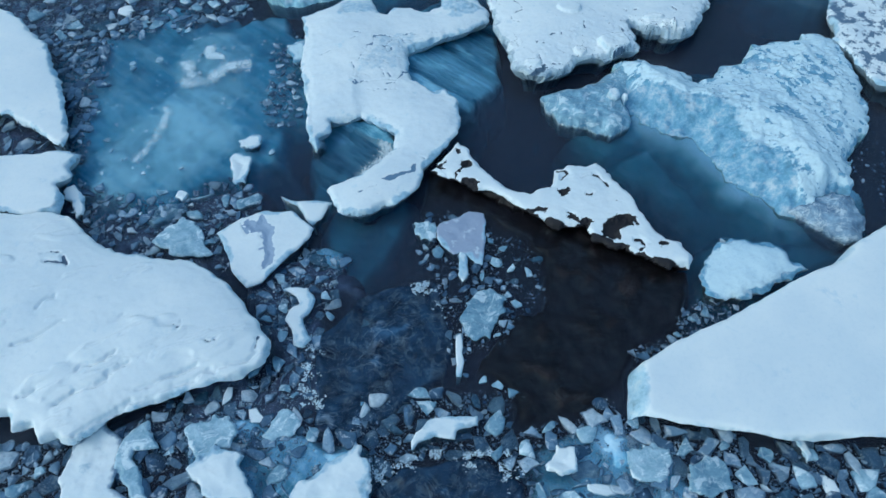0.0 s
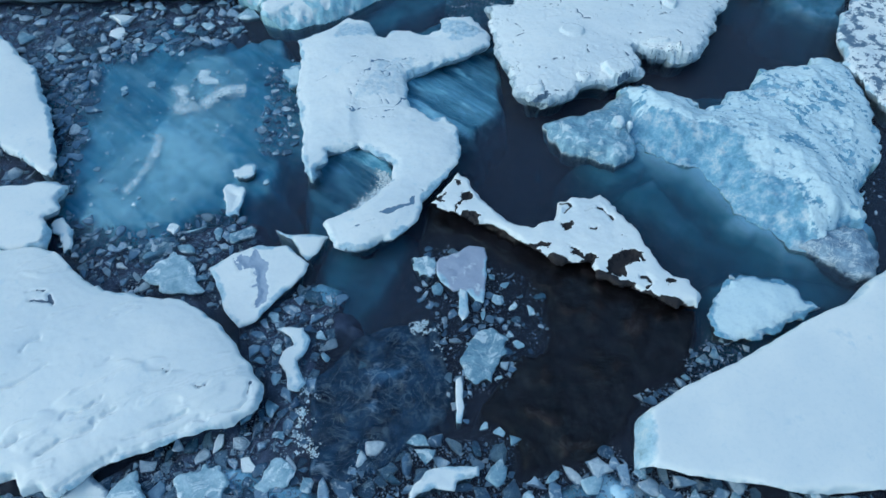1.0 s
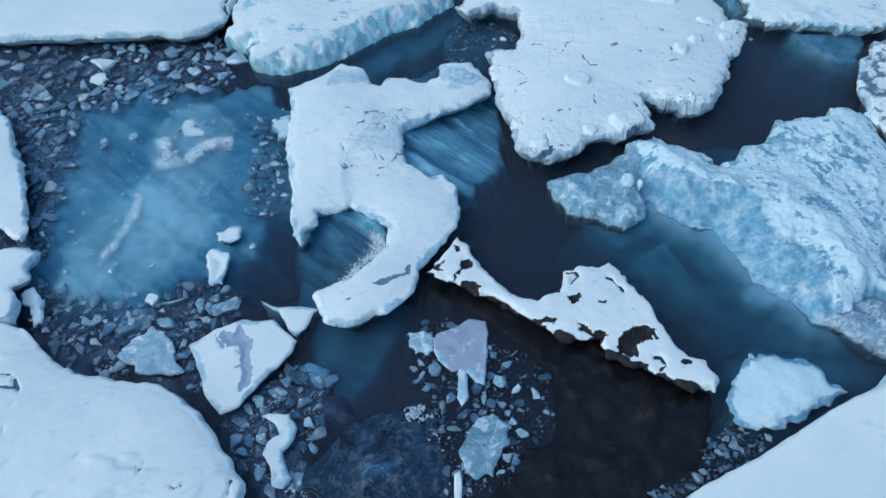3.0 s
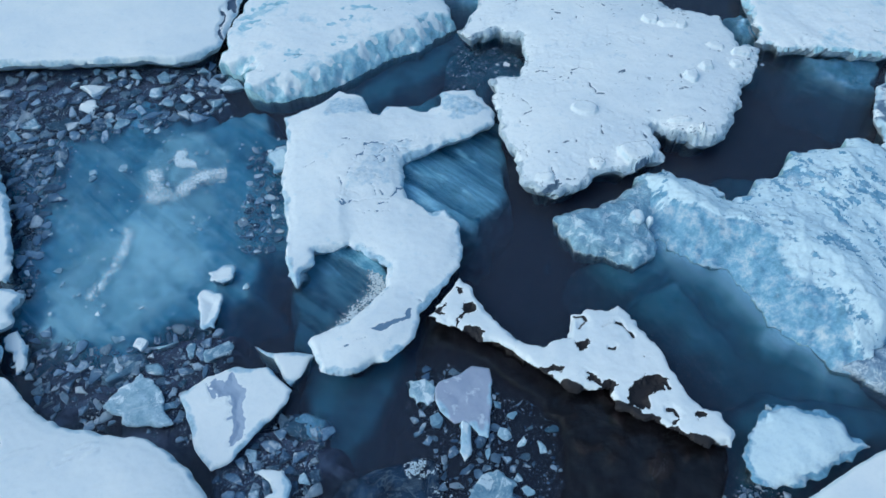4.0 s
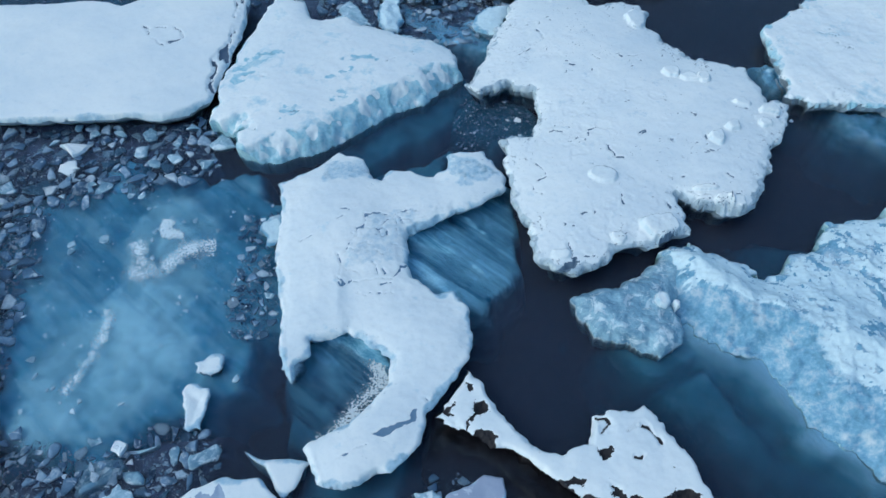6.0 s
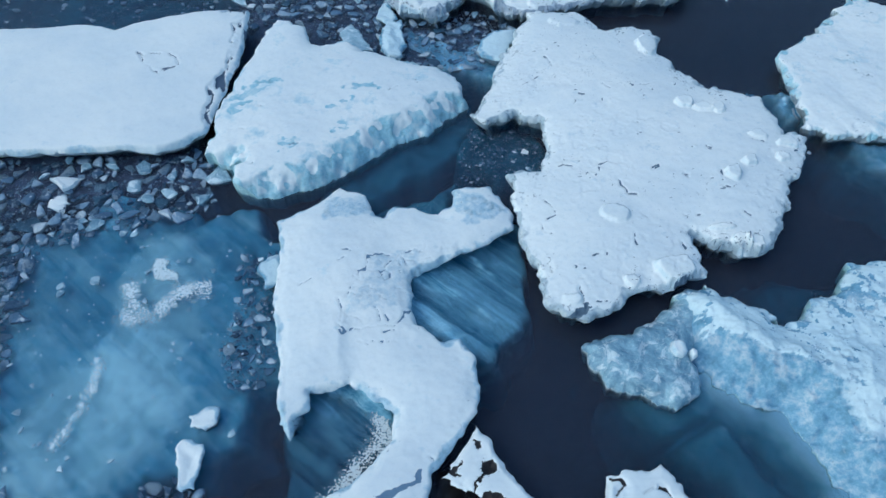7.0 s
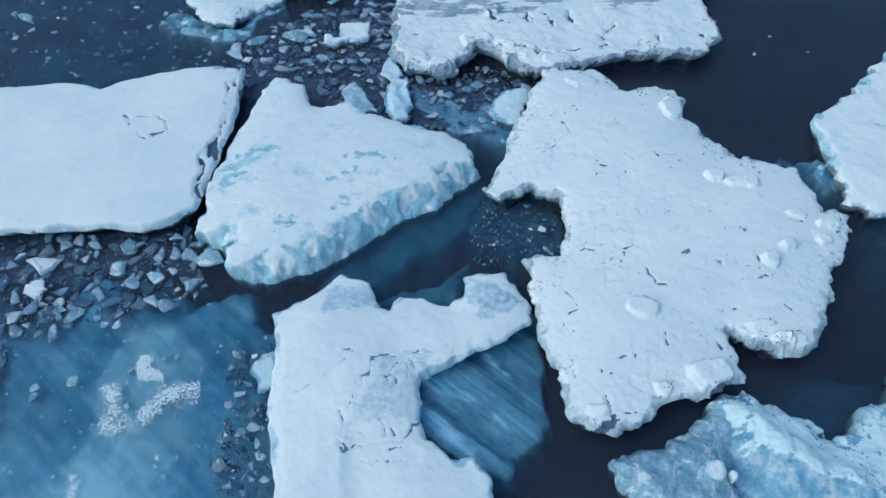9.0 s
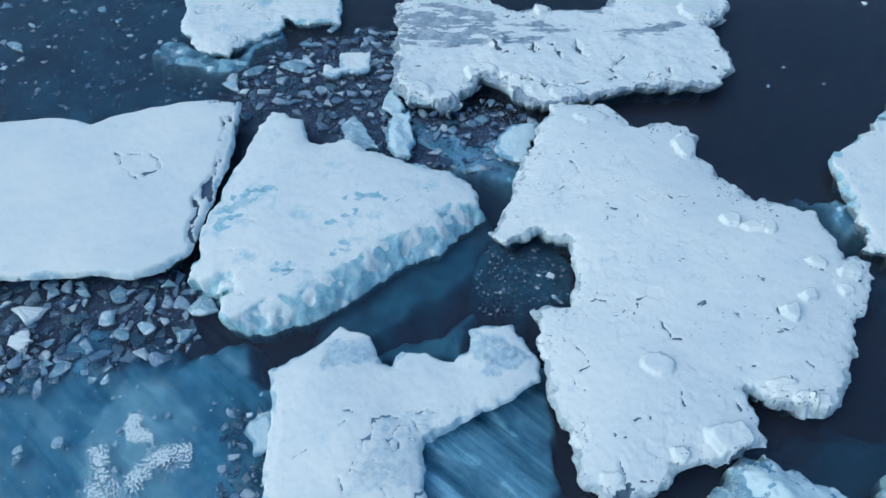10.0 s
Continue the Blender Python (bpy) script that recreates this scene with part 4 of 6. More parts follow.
FAR_LUMPS = [(-2.52, 47.41, 0.9, 0.6, 0.2), (-1.14, 46.7, 0.7, 0.7, 0.25), (0.67, 48.8, 0.9, 0.6, 0.25), (2.16, 47.88, 0.75, 0.8, 0.3), (3.27, 47.89, 0.6, 0.5, 0.25), (4.73, 47.28, 0.8, 0.5, 0.2), (1.61, 51.19, 0.5, 0.6, 0.3), (4.17, 54.15, 0.55, 0.6, 0.3), (12.38, 53.99, 1, 0.9, 0.3)]
# larger loose pieces: x, y, half width, and how snowy (0 dark and sunken to 3 white)
LOOSE_NORTHWEST = [
    (-16.8, 36.2, 0.41, 1), (-15.6, 36.2, 0.5, 1), (-14.1, 36.1, 0.54, 1), (-17.4, 35.2, 0.75, 3), (-17.4, 34,
    0.65, 3), (-18.5, 35.6, 0.36, 2), (-14.3, 35, 0.57, 2), (-13.5, 34.3, 0.44, 1), (-12.6, 34.6, 0.44, 2),
    (-12.7, 35.6, 0.36, 1), (-12.2, 36.6, 0.37, 2), (-10.7, 35.5, 0.8, 2), (-11.1, 34.2, 0.48, 1), (-17.7,
    36.6, 0.3, 1), (-15.6, 34.3, 0.57, 0), (-16, 33, 0.38, 1), (-17.1, 32.3, 0.42, 1), (-15.4, 32.8, 0.46, 1),
    (-14.1, 32.3, 0.25, 1), (-13.6, 32.3, 0.29, 2), (-15.8, 29.3, 0.25, 1), (-14.5, 29.8, 0.2, 1), (-12.9,
    34.1, 0.43, 0), (-15.4, 35.1, 0.35, 0)
]
LOOSE_WEST = [
    (-12.5, 21, 0.32, 1), (-11.5, 20.8, 0.6, 3), (-10.5, 20.7, 0.6, 2), (-9.5, 20.5, 0.37, 1), (-8.5, 20.4,
    0.74, 1), (-9.9, 18.2, 0.43, 1), (-15.9, 29.6, 0.26, 2), (-14.6, 29.9, 0.26, 2), (-15.7, 24.2, 0.24, 1),
    (-17, 24.1, 0.24, 2), (-19.4, 30.3, 0.29, 1), (-20.3, 31.9, 0.54, 1), (-22.2, 33.5, 0.68, 1), (-21, 32.4,
    0.48, 0), (-19.8, 32.7, 0.67, 1), (-17.3, 34, 0.62, 3), (-18.4, 32.9, 0.79, 0), (-16, 32.7, 0.36, 1),
    (-7.9, 23.4, 0.23, 2), (-7.6, 30.5, 0.41, 3), (-7.2, 27.1, 0.33, 1), (-12.3, 21, 0.25, 2), (-10.7, 19.7,
    0.54, 1), (-9.6, 19.2, 0.29, 0)
]
LOOSE_MIDDLE = [
    (-6.2, 13.8, 0.32, 2), (-6.2, 12.6, 0.42, 1), (-7, 12.3, 0.5, 1), (-5.8, 11.6, 0.29, 1), (-7.8, 11.3,
    0.41, 3), (-6.7, 10.5, 0.49, 3), (-6.9, 14.5, 0.31, 1), (-6.3, 15, 0.31, 1), (-5, 17.4, 0.75, 0), (-6.6,
    16.4, 0.41, 2), (-4.6, 9.8, 0.4, 1), (-9.5, 9.2, 0.27, 1), (-8.4, 8.4, 0.35, 1), (-14.3, 7.9, 0.49, 1),
    (-13.8, 8.5, 0.31, 2), (-13.7, 7.6, 0.42, 0), (-5.6, 8.4, 0.54, 1), (-4.7, 15.6, 0.27, 2), (-5, 12.4,
    0.21, 2), (-5.4, 11.3, 0.21, 1), (-4.4, 14.6, 0.27, 1), (-9.5, 10.9, 0.37, 0), (-8.8, 11.2, 0.33, 0), (-3,
    14.3, 0.31, 0)
]
LOOSE_CENTRE = [
    (-0.2, 17.7, 0.38, 1), (2.2, 17.2, 0.35, 2), (2.8, 16.9, 0.28, 2), (3.5, 16.7, 0.39, 2), (1.6, 16.5, 0.3,
    1), (2.9, 15.2, 0.33, 2), (1.2, 15.1, 0.36, 2), (2.1, 13.8, 0.19, 2), (1.5, 11.9, 0.33, 2), (2, 11.7,
    0.29, 2), (2.5, 11.4, 0.33, 1), (1.9, 10.2, 0.64, 1), (2.9, 9.3, 0.47, 2), (1.9, 9.1, 0.47, 1), (5.1, 9.8,
    0.52, 2), (3.8, 10.1, 0.36, 1), (-0.8, 11.4, 0.62, 1), (-0.6, 10.8, 0.57, 1), (-1.7, 10, 0.44, 0), (2.5,
    17.9, 0.21, 1), (2, 18.3, 0.24, 1), (3.9, 17.4, 0.28, 0), (2.6, 15.6, 0.23, 1), (1.2, 11, 0.29, 0)
]
LOOSE_SOUTHEAST = [
    (10.3, 8.3, 0.58, 2), (11.2, 9.1, 0.59, 1), (12.7, 9.1, 0.31, 2), (12.3, 8.2, 0.61, 2), (13.1, 8, 0.53,
    3), (14.3, 8.2, 0.73, 2), (9.8, 9.4, 0.29, 1), (5.3, 7.9, 0.53, 3), (8.4, 9.3, 0.51, 1), (14.6, 7.6, 0.57,
    1), (11.5, 7.7, 0.49, 0), (7.5, 7.6, 0.45, 1), (4.3, 7.6, 0.45, 2), (3.3, 7.8, 0.38, 1), (6.8, 10.3, 0.36,
    1), (7.4, 11.3, 0.37, 1), (6, 9.6, 0.28, 1), (10.3, 14.8, 0.31, 1), (9.7, 14.5, 0.26, 1), (10.6, 14.1,
    0.22, 0), (9, 13.8, 0.22, 1)
]
LOOSE_NORTH = [
    (-8.8, 50.5, 0.88, 1), (-10.9, 50, 0.81, 1), (-8.2, 50.7, 0.47, 2), (-10.1, 50.3, 0.29, 3), (-5.9, 45.8,
    0.33, 2), (-4.7, 46.8, 0.33, 2), (-1.9, 49.4, 0.29, 1), (-0.7, 46.3, 0.55, 0), (0.7, 46.5, 0.38, 1),
    (-7.2, 53.6, 0.49, 1), (-5.9, 53.4, 0.31, 1), (-8.6, 52.3, 0.42, 1), (3.7, 47.3, 0.34, 1), (4.6, 48, 0.25,
    1), (-11.9, 48.9, 0.63, 2), (-11.2, 48.4, 0.34, 3), (-9.3, 48.9, 0.46, 0), (-5.3, 48.9, 0.34, 1), (2.2,
    49, 0.4, 2), (1.2, 47.7, 0.28, 1)
]
LOOSE_FAR = [
    (-23.9, 51.9, 0.9, 1), (-23.7, 53.7, 0.31, 2), (-22.2, 51.9, 0.21, 3), (-18.1, 52.9, 0.21, 3), (-21.8, 55,
    0.31, 1), (-20.3, 55.2, 0.38, 1), (-25.8, 55.5, 0.38, 1), (-13.7, 48.6, 0.17, 1), (-13.4, 48.3, 0.17, 2),
    (-21.9, 49, 0.17, 1), (-19.1, 54.2, 0.25, 1), (-23.9, 50.1, 0.26, 2), (-20.1, 51.5, 0.15, 2), (-16.2,
    49.7, 0.14, 2)
]
LOOSE_OPEN = [
    (16.6, 50.6, 0.15, 2), (15.4, 49.1, 0.17, 2), (18.3, 49.3, 0.12, 2), (2.8, 37.2, 0.14, 3), (3.3, 37.2,
    0.23, 3), (3.4, 36.1, 0.27, 1), (16.5, 37.2, 0.19, 2), (22.8, 56.3, 0.23, 3)
]
NORTH_LUMPS = [
    (8.6, 29.7, 0.92, 0.72, 0.35), (11.9, 34.6, 0.33, 0.44, 0.3), (12.8, 35.4, 0.45, 0.34, 0.3), (14.9, 36.6,
    0.56, 0.3, 0.3), (14.4, 35.7, 0.32, 0.29, 0.22), (10.7, 39.1, 0.44, 0.33, 0.3), (11.5, 38.8, 0.53, 0.33,
    0.22), (12.2, 38.8, 0.34, 0.39, 0.22), (13.6, 37, 0.42, 0.24, 0.18), (10.5, 30.9, 0.62, 0.28, 0.25),
    (11.5, 31.1, 0.54, 0.33, 0.3), (12.1, 31, 0.37, 0.48, 0.25), (10.9, 31.8, 0.59, 0.17, 0.18), (6.5, 32.4,
    0.64, 0.56, 0.2), (9.7, 43.5, 0.63, 0.79, 0.25), (5.7, 45.4, 0.82, 0.5, 0.15), (6.8, 29.1, 0.39, 0.3,
    0.2), (4.4, 28.3, 0.46, 0.33, 0.15)
]


# ---- shapes ----
def lattice(xi, yi, seed):
    h = (xi * 374761393 + yi * 668265263 + seed * 974634777) & 0xFFFFFFFF
    h = ((h ^ (h >> 13)) * 1274126177) & 0xFFFFFFFF
    return ((h ^ (h >> 16)) & 0xFFFF) / 32767.5 - 1.0


def soft_noise(x, y, seed=0):
    xi, yi = np.floor(x).astype(np.int64), np.floor(y).astype(np.int64)
    u, v = x - xi, y - yi
    u, v = u * u * u * (u * (u * 6 - 15) + 10), v * v * v * (v * (v * 6 - 15) + 10)
    a, b = lattice(xi, yi, seed), lattice(xi + 1, yi, seed)
    c, d = lattice(xi, yi + 1, seed), lattice(xi + 1, yi + 1, seed)
    return (a * (1 - u) + b * u) * (1 - v) + (c * (1 - u) + d * u) * v


def fractal(x, y, seed=0, octaves=4, gain=0.5):
    total, size = 0.0, 1.0
    for k in range(octaves):
        c, q = math.cos(0.6 + 1.1 * k), math.sin(0.6 + 1.1 * k)
        total = total + size * soft_noise((c * x - q * y) * 2 ** k + 7.3 * k, (q * x + c * y) * 2 ** k - 3.1 * k, seed + k)
        size *= gain
    return total


def signed_distance(x, y, outline):
    """Metres to the outline, positive inside."""
    best = np.full(x.shape, 1e9)
    inside = np.zeros(x.shape, bool)
    for (ax, ay), (bx, by) in zip(outline, outline[1:] + outline[:1]):
        ex, ey = bx - ax, by - ay
        k = np.clip(((x - ax) * ex + (y - ay) * ey) / max(ex * ex + ey * ey, 1e-9), 0, 1)
        best = np.minimum(best, (x - ax - k * ex) ** 2 + (y - ay - k * ey) ** 2)
        if ay != by:
            inside ^= ((ay > y) != (by > y)) & (x < ex * (y - ay) / ey + ax)
    return np.where(inside, 1, -1) * np.sqrt(best)


def smooth_step(a, b, v):
    t = np.clip((v - a) / (b - a), 0, 1)
    return t * t * (3 - 2 * t)


def blurred(v, n):
    for axis in (0, 1):
        for _ in range(2):
            pad = np.pad(v, [(n, n) if k == axis else (0, 0) for k in (0, 1)], mode="edge")
            sums = np.cumsum(pad, axis)
            sums = np.concatenate([np.zeros_like(np.take(sums, [0], axis)), sums], axis)
            size = v.shape[axis]
            v = (np.take(sums, range(2 * n + 1, 2 * n + 1 + size), axis) - np.take(sums, range(size), axis)) / (2 * n + 1)
    return v


def mesh_object(name, verts, faces, mat, parent=None, label="", smooth=True):
    me = bpy.data.meshes.new(name)
    me.from_pydata(verts, [], faces)
    if smooth:
        me.shade_smooth()
    me.materials.append(mat)
    ob = new(name, me)
    ob.parent = parent
    return tagged(ob, label)


def grid_part(name, X, Y, Z, cells, mat, parent, keel=None, label="", attributes={}):
    """The chosen cells of a height grid as one mesh, with a skirt down to the keel where the grid ends."""
    ids = np.arange(X.size).reshape(X.shape)
    quads = np.stack([ids[:-1, :-1], ids[:-1, 1:], ids[1:, 1:], ids[1:, :-1]], -1)[cells]
    if not len(quads):
        return None
    used, back = np.unique(quads, return_inverse=True)
    quads = back.reshape(-1, 4)
    verts = np.stack([X.ravel()[used], Y.ravel()[used], Z.ravel()[used]], -1)
    faces = quads.tolist()
    if keel is not None:
        edges = np.concatenate([quads[:, [k, (k + 1) % 4]] for k in range(4)])
        keys = np.sort(edges, 1)
        keys = keys[:, 0] * len(verts) + keys[:, 1]
        _, first, count = np.unique(keys, return_index=True, return_counts=True)
        rim = edges[first[count == 1]]
        low, slot = np.unique(rim, return_inverse=True)
        slot = slot.reshape(-1, 2) + len(verts)
        foot = verts[low].copy()
        foot[:, 2] = np.minimum(keel, foot[:, 2] - 0.05)
        verts = np.concatenate([verts, foot])
        faces += np.stack([rim[:, 1], rim[:, 0], slot[:, 0], slot[:, 1]], -1).tolist()
    ob = mesh_object(name, verts.tolist(), faces, mat, parent, label)
    for key, value in attributes.items():
        layer = ob.data.attributes.new(key, "FLOAT", "POINT")
        layer.data.foreach_set("value", value.ravel()[used].astype(np.float32))
    return ob


def grid_rim(X, Y, levels, cells, offsets, mat, parent, label=""):
    """The side of a floe: a strip round its rim, level by level, drawn in by the offsets."""
    ids = np.arange(X.size).reshape(X.shape)
    quads = np.stack([ids[:-1, :-1], ids[:-1, 1:], ids[1:, 1:], ids[1:, :-1]], -1)[cells]
    edges = np.concatenate([quads[:, [k, (k + 1) % 4]] for k in range(4)])
    keys = np.sort(edges, 1)
    keys = keys[:, 0] * X.size + keys[:, 1]
    _, first, count = np.unique(keys, return_index=True, return_counts=True)
    rim = edges[first[count == 1]]
    low, slot = np.unique(rim, return_inverse=True)
    slot, n = slot.reshape(-1, 2), len(low)
    verts, faces = [], []
    for k, (level, off) in enumerate(zip(levels, offsets)):
        x = X.ravel()[low] + off[..., 0].ravel()[low]
        y = Y.ravel()[low] + off[..., 1].ravel()[low]
        verts += np.stack([x, y, level.ravel()[low]], -1).tolist()
        if k:
            up, down = slot + (k - 1) * n, slot + k * n
            faces += np.stack([up[:, 1], up[:, 0], down[:, 0], down[:, 1]], -1).tolist()
    return mesh_object("ice_body", verts, faces, mat, parent, label)


def thing(name, x, y, label, category, group=""):
    ob = new(name)
    ob.location = (x, y, 0)
    ob.empty_display_size = 0.5
    return tagged(ob, label, category, group)


SEED = [11]


def floe(name, label, outline, top=0.55, cell=0.08, cliff=0.22, dome=0.12, rough=0.03, lump=2.2, jag=0.16, reach=0.3,
         snow=SNOW, ice=ICE_EDGE, undercut=0.9, sheer=None, brink=0.8, rim_ice=0.45, glaze=None, crumble=0.55, tuck=0.2, shape=None, marks=None, bevel=None, group="ice floes", category="ice floe", cap_name="snow_cover", body_label="", pepper=0.3, spots=0.0):
    """A block of floating ice: level top, worn brink and an undercut side. shape(X, Y, d, Z) adds forms; marks(X, Y, d, Z) gives the heights and where the snow is off;
    bevel: (direction, metres) of a long slope on one side."""
    SEED[0] += 17
    seed = SEED[0]
    xs, ys = [p[0] for p in outline], [p[1] for p in outline]
    cx, cy = sum(xs) / len(xs), sum(ys) / len(ys)
    X, Y = np.meshgrid(np.arange(min(xs) - reach, max(xs) + reach + cell, cell), np.arange(min(ys) - reach, max(ys) + reach + cell, cell))
    X = X + 0.3 * cell * soft_noise(X * 9.1, Y * 9.1, seed + 3)
    Y = Y + 0.3 * cell * soft_noise(X * 9.1, Y * 9.1, seed + 4)
    wx = jag * (0.35 * fractal(X * 0.8, Y * 0.8, seed, 3) + crumble * fractal(X * 1.9, Y * 1.9, seed + 5, 3, 0.5))
    wy = jag * (0.35 * fractal(X * 0.8, Y * 0.8, seed + 1, 3) + crumble * fractal(X * 1.9, Y * 1.9, seed + 6, 3, 0.5))
    d = signed_distance(X + wx, Y + wy, outline)
    width = cliff * (1 + 0.35 * fractal(X * 0.7, Y * 0.7, seed + 2, 2))
    slope = np.zeros(X.shape)
    plain = blurred(signed_distance(X, Y, outline), max(2, round(0.35 / cell)))
    if bevel:
        gy, gx = np.gradient(plain, cell)
        size = np.sqrt(gx * gx + gy * gy) + 1e-6
        a = radians(bevel[0])
        slope = smooth_step(0.35, 0.9, -(gx * math.cos(a) + gy * math.sin(a)) / size)
        width = width + bevel[1] * slope
    brim = brink * (1 + 0.18 * fractal(X * 0.9, Y * 0.9, seed + 14, 3)) * (1 - 0.95 * slope)
    t = np.clip(d / width, 0, 1)
    high = top * (brim + (1 - brim) * (1 - (1 - t) ** 2.4)) + dome * (1 - np.exp(-np.maximum(blurred(plain, max(2, round(0.7 / cell))), 0) / 2.0)) * smooth_step(0.0, 0.5, d)
    relief = rough * (fractal(X / lump, Y / lump, seed + 7, 5, 0.42) + 0.2 * fractal(X * 2.2, Y * 2.2, seed + 9, 3))
    Z = high + relief * smooth_step(0, 0.6, d)
    if shape:
        Z = shape(X, Y, d, Z)
    bare = np.zeros(X.shape)
    if marks:
        Z, bare = marks(X, Y, d, Z)
    keep = d > -1.15 * cell
    cells = keep[:-1, :-1] & keep[1:, :-1] & keep[:-1, 1:] & keep[1:, 1:]
    gy, gx = np.gradient(d, cell)
    size = np.maximum(np.hypot(gx, gy), 0.5)
    rim = d < 0.25 * cell
    move = np.where(rim & keep, np.clip(-d, -cell, 1.2 * cell), 0) / size
    X, Y = X + move * gx / size, Y + move * gy / size
    Z = np.where(rim, top * brim - 0.04, Z)
    base = thing(name, round(cx, 2), round(cy, 2), label, category, group)
    X, Y = X - base.location.x, Y - base.location.y
    icy = rim_ice * smooth_step(0.45, 0.0, d) * (1 + 0.9 * fractal(X * 1.3, Y * 1.3, seed + 31, 3)) + 0.62 * slope * smooth_step(width + 0.2, width * 0.5, d) * (1 - spots * smooth_step(0.12, 0.34, fractal((X + base.location.x) * 1.9, (Y + base.location.y) * 1.9, seed + 33, 2)))
    if glaze:
        icy = np.maximum(icy, glaze(X + base.location.x, Y + base.location.y, d))
    spread = fractal((X + base.location.x) * 0.5, (Y + base.location.y) * 0.5, seed + 41, 4, 0.6)
    grit = pepper * (smooth_step(0.9, 0.1, d + 0.7 * spread) + 0.75 * smooth_step(0.25, 0.6, spread))
    cap = grid_part(cap_name, X, Y, Z, cells, snow, base, attributes={"bare": bare, "icy": np.clip(icy, 0, 1), "pepper": np.clip(grit, 0, 1)})
    # the side below the brink draws in under water
    gy, gx = np.gradient(plain, cell)
    step = np.stack([gx, gy], -1) / np.maximum(np.hypot(gx, gy), 0.35)[..., None]
    draw = undercut
    if sheer is not None:
        draw = undercut * smooth_step(0.8, 0.3, -(step[..., :1] * math.cos(radians(sheer)) + step[..., 1:] * math.sin(radians(sheer))))
    drop = np.maximum(Z, 0.0)[..., None]
    grid_rim(X, Y, [Z, Z * 0.45, Z * 0 - 0.08, Z * 0 - 0.9], cells, [0 * step, step * drop * draw * 0.35, step * drop * draw, step * (drop * draw + tuck)], ice, base, body_label)
    return base


def shelf(name, outline, top, mat, parent=None, label="", category="", cell=0.14, lean=(0, 0), rough=0.08, lump=1.6, jag=0.3, reach=1.8, drop=3.6, ridges=None, group="", grooves=(), inset=0.2, milky=None, meets=None, avoid=None):
    """Ice under the water: lean is the fall in metres per metre to the east and north from the middle; ridges: (degrees, metres, height)."""
    SEED[0] += 17
    seed = SEED[0]
    xs, ys = [p[0] for p in outline], [p[1] for p in outline]
    cx, cy = round(sum(xs) / len(xs), 2), round(sum(ys) / len(ys), 2)
    X, Y = np.meshgrid(np.arange(min(xs) - reach, max(xs) + reach + cell, cell), np.arange(min(ys) - reach, max(ys) + reach + cell, cell))
    d = signed_distance(X + jag * fractal(X * 0.6, Y * 0.6, seed, 4), Y + jag * fractal(X * 0.6, Y * 0.6, seed + 1, 4), outline)
    Z = top - lean[0] * (X - cx) - lean[1] * (Y - cy) + rough * fractal(X / lump, Y / lump, seed + 2, 4)
    if ridges:
        a = radians(ridges[0])
        across = (X * math.cos(a) + Y * math.sin(a)) / ridges[1]
        along = (-X * math.sin(a) + Y * math.cos(a)) / (ridges[1] * 9)
        Z = Z + ridges[2] * fractal(across, along, seed + 5, 3)
    Z = Z + 0.055 * fractal(X * 2.3, Y * 2.3, seed + 21, 3, 0.6)
    cloud = np.zeros(X.shape)
    if milky:
        wx, wy = 0.9 * fractal(X * 0.5, Y * 0.5, seed + 7, 4, 0.6), 0.9 * fractal(X * 0.5, Y * 0.5, seed + 8, 4, 0.6)
        cloud = smooth_step(-0.7, 0.9, signed_distance(X + 0.6 * wx, Y + 0.6 * wy, milky))
        Z = np.minimum(Z + 0.2 * cloud, -0.06)
    for line in grooves:
        Z = Z - 0.7 * np.exp(-(line_distance(X + 0.1 * fractal(X * 2, Y * 2, seed, 3), Y, line) / 0.22) ** 2)
    Z = Z - drop * smooth_step(inset, -reach, d) * (1 + 0.3 * fractal(X * 0.9, Y * 0.9, seed + 4, 3))
    if avoid:
        Z = Z - 1.2 * smooth_step(-1.4, 0.6, signed_distance(X, Y, avoid) + 0.6 * fractal(X * 0.7, Y * 0.7, seed + 14, 4))
    if meets:
        near = signed_distance(X + 0.3 * fractal(X * 0.9, Y * 0.9, seed + 11, 4), Y + 0.3 * fractal(X * 0.9, Y * 0.9, seed + 12, 4), meets)
        out = np.minimum(near - 0.1, 0)
        Z = np.maximum(Z, -0.03 + 0.32 * out - 0.45 * out * out)
        cloud = smooth_step(-1.1, 0.1, near)
    keep = d > -reach
    cells = keep[:-1, :-1] & keep[1:, :-1] & keep[:-1, 1:] & keep[1:, 1:]
    if parent:
        return grid_part(name, X - parent.location.x, Y - parent.location.y, Z, cells, mat, parent, None, label, {"milky": cloud})
    ob = grid_part(name, X - cx, Y - cy, Z, cells, mat, None, attributes={"milky": cloud})
    ob.location = (cx, cy, 0)
    return tagged(ob, label, category, group)


def line_distance(X, Y, line):
    best = np.full(X.shape, 1e9)
    for (ax, ay), (bx, by) in zip(line, line[1:]):
        ex, ey = bx - ax, by - ay
        k = np.clip(((X - ax) * ex + (Y - ay) * ey) / max(ex * ex + ey * ey, 1e-9), 0, 1)
        best = np.minimum(best, np.hypot(X - ax - k * ex, Y - ay - k * ey))
    return best


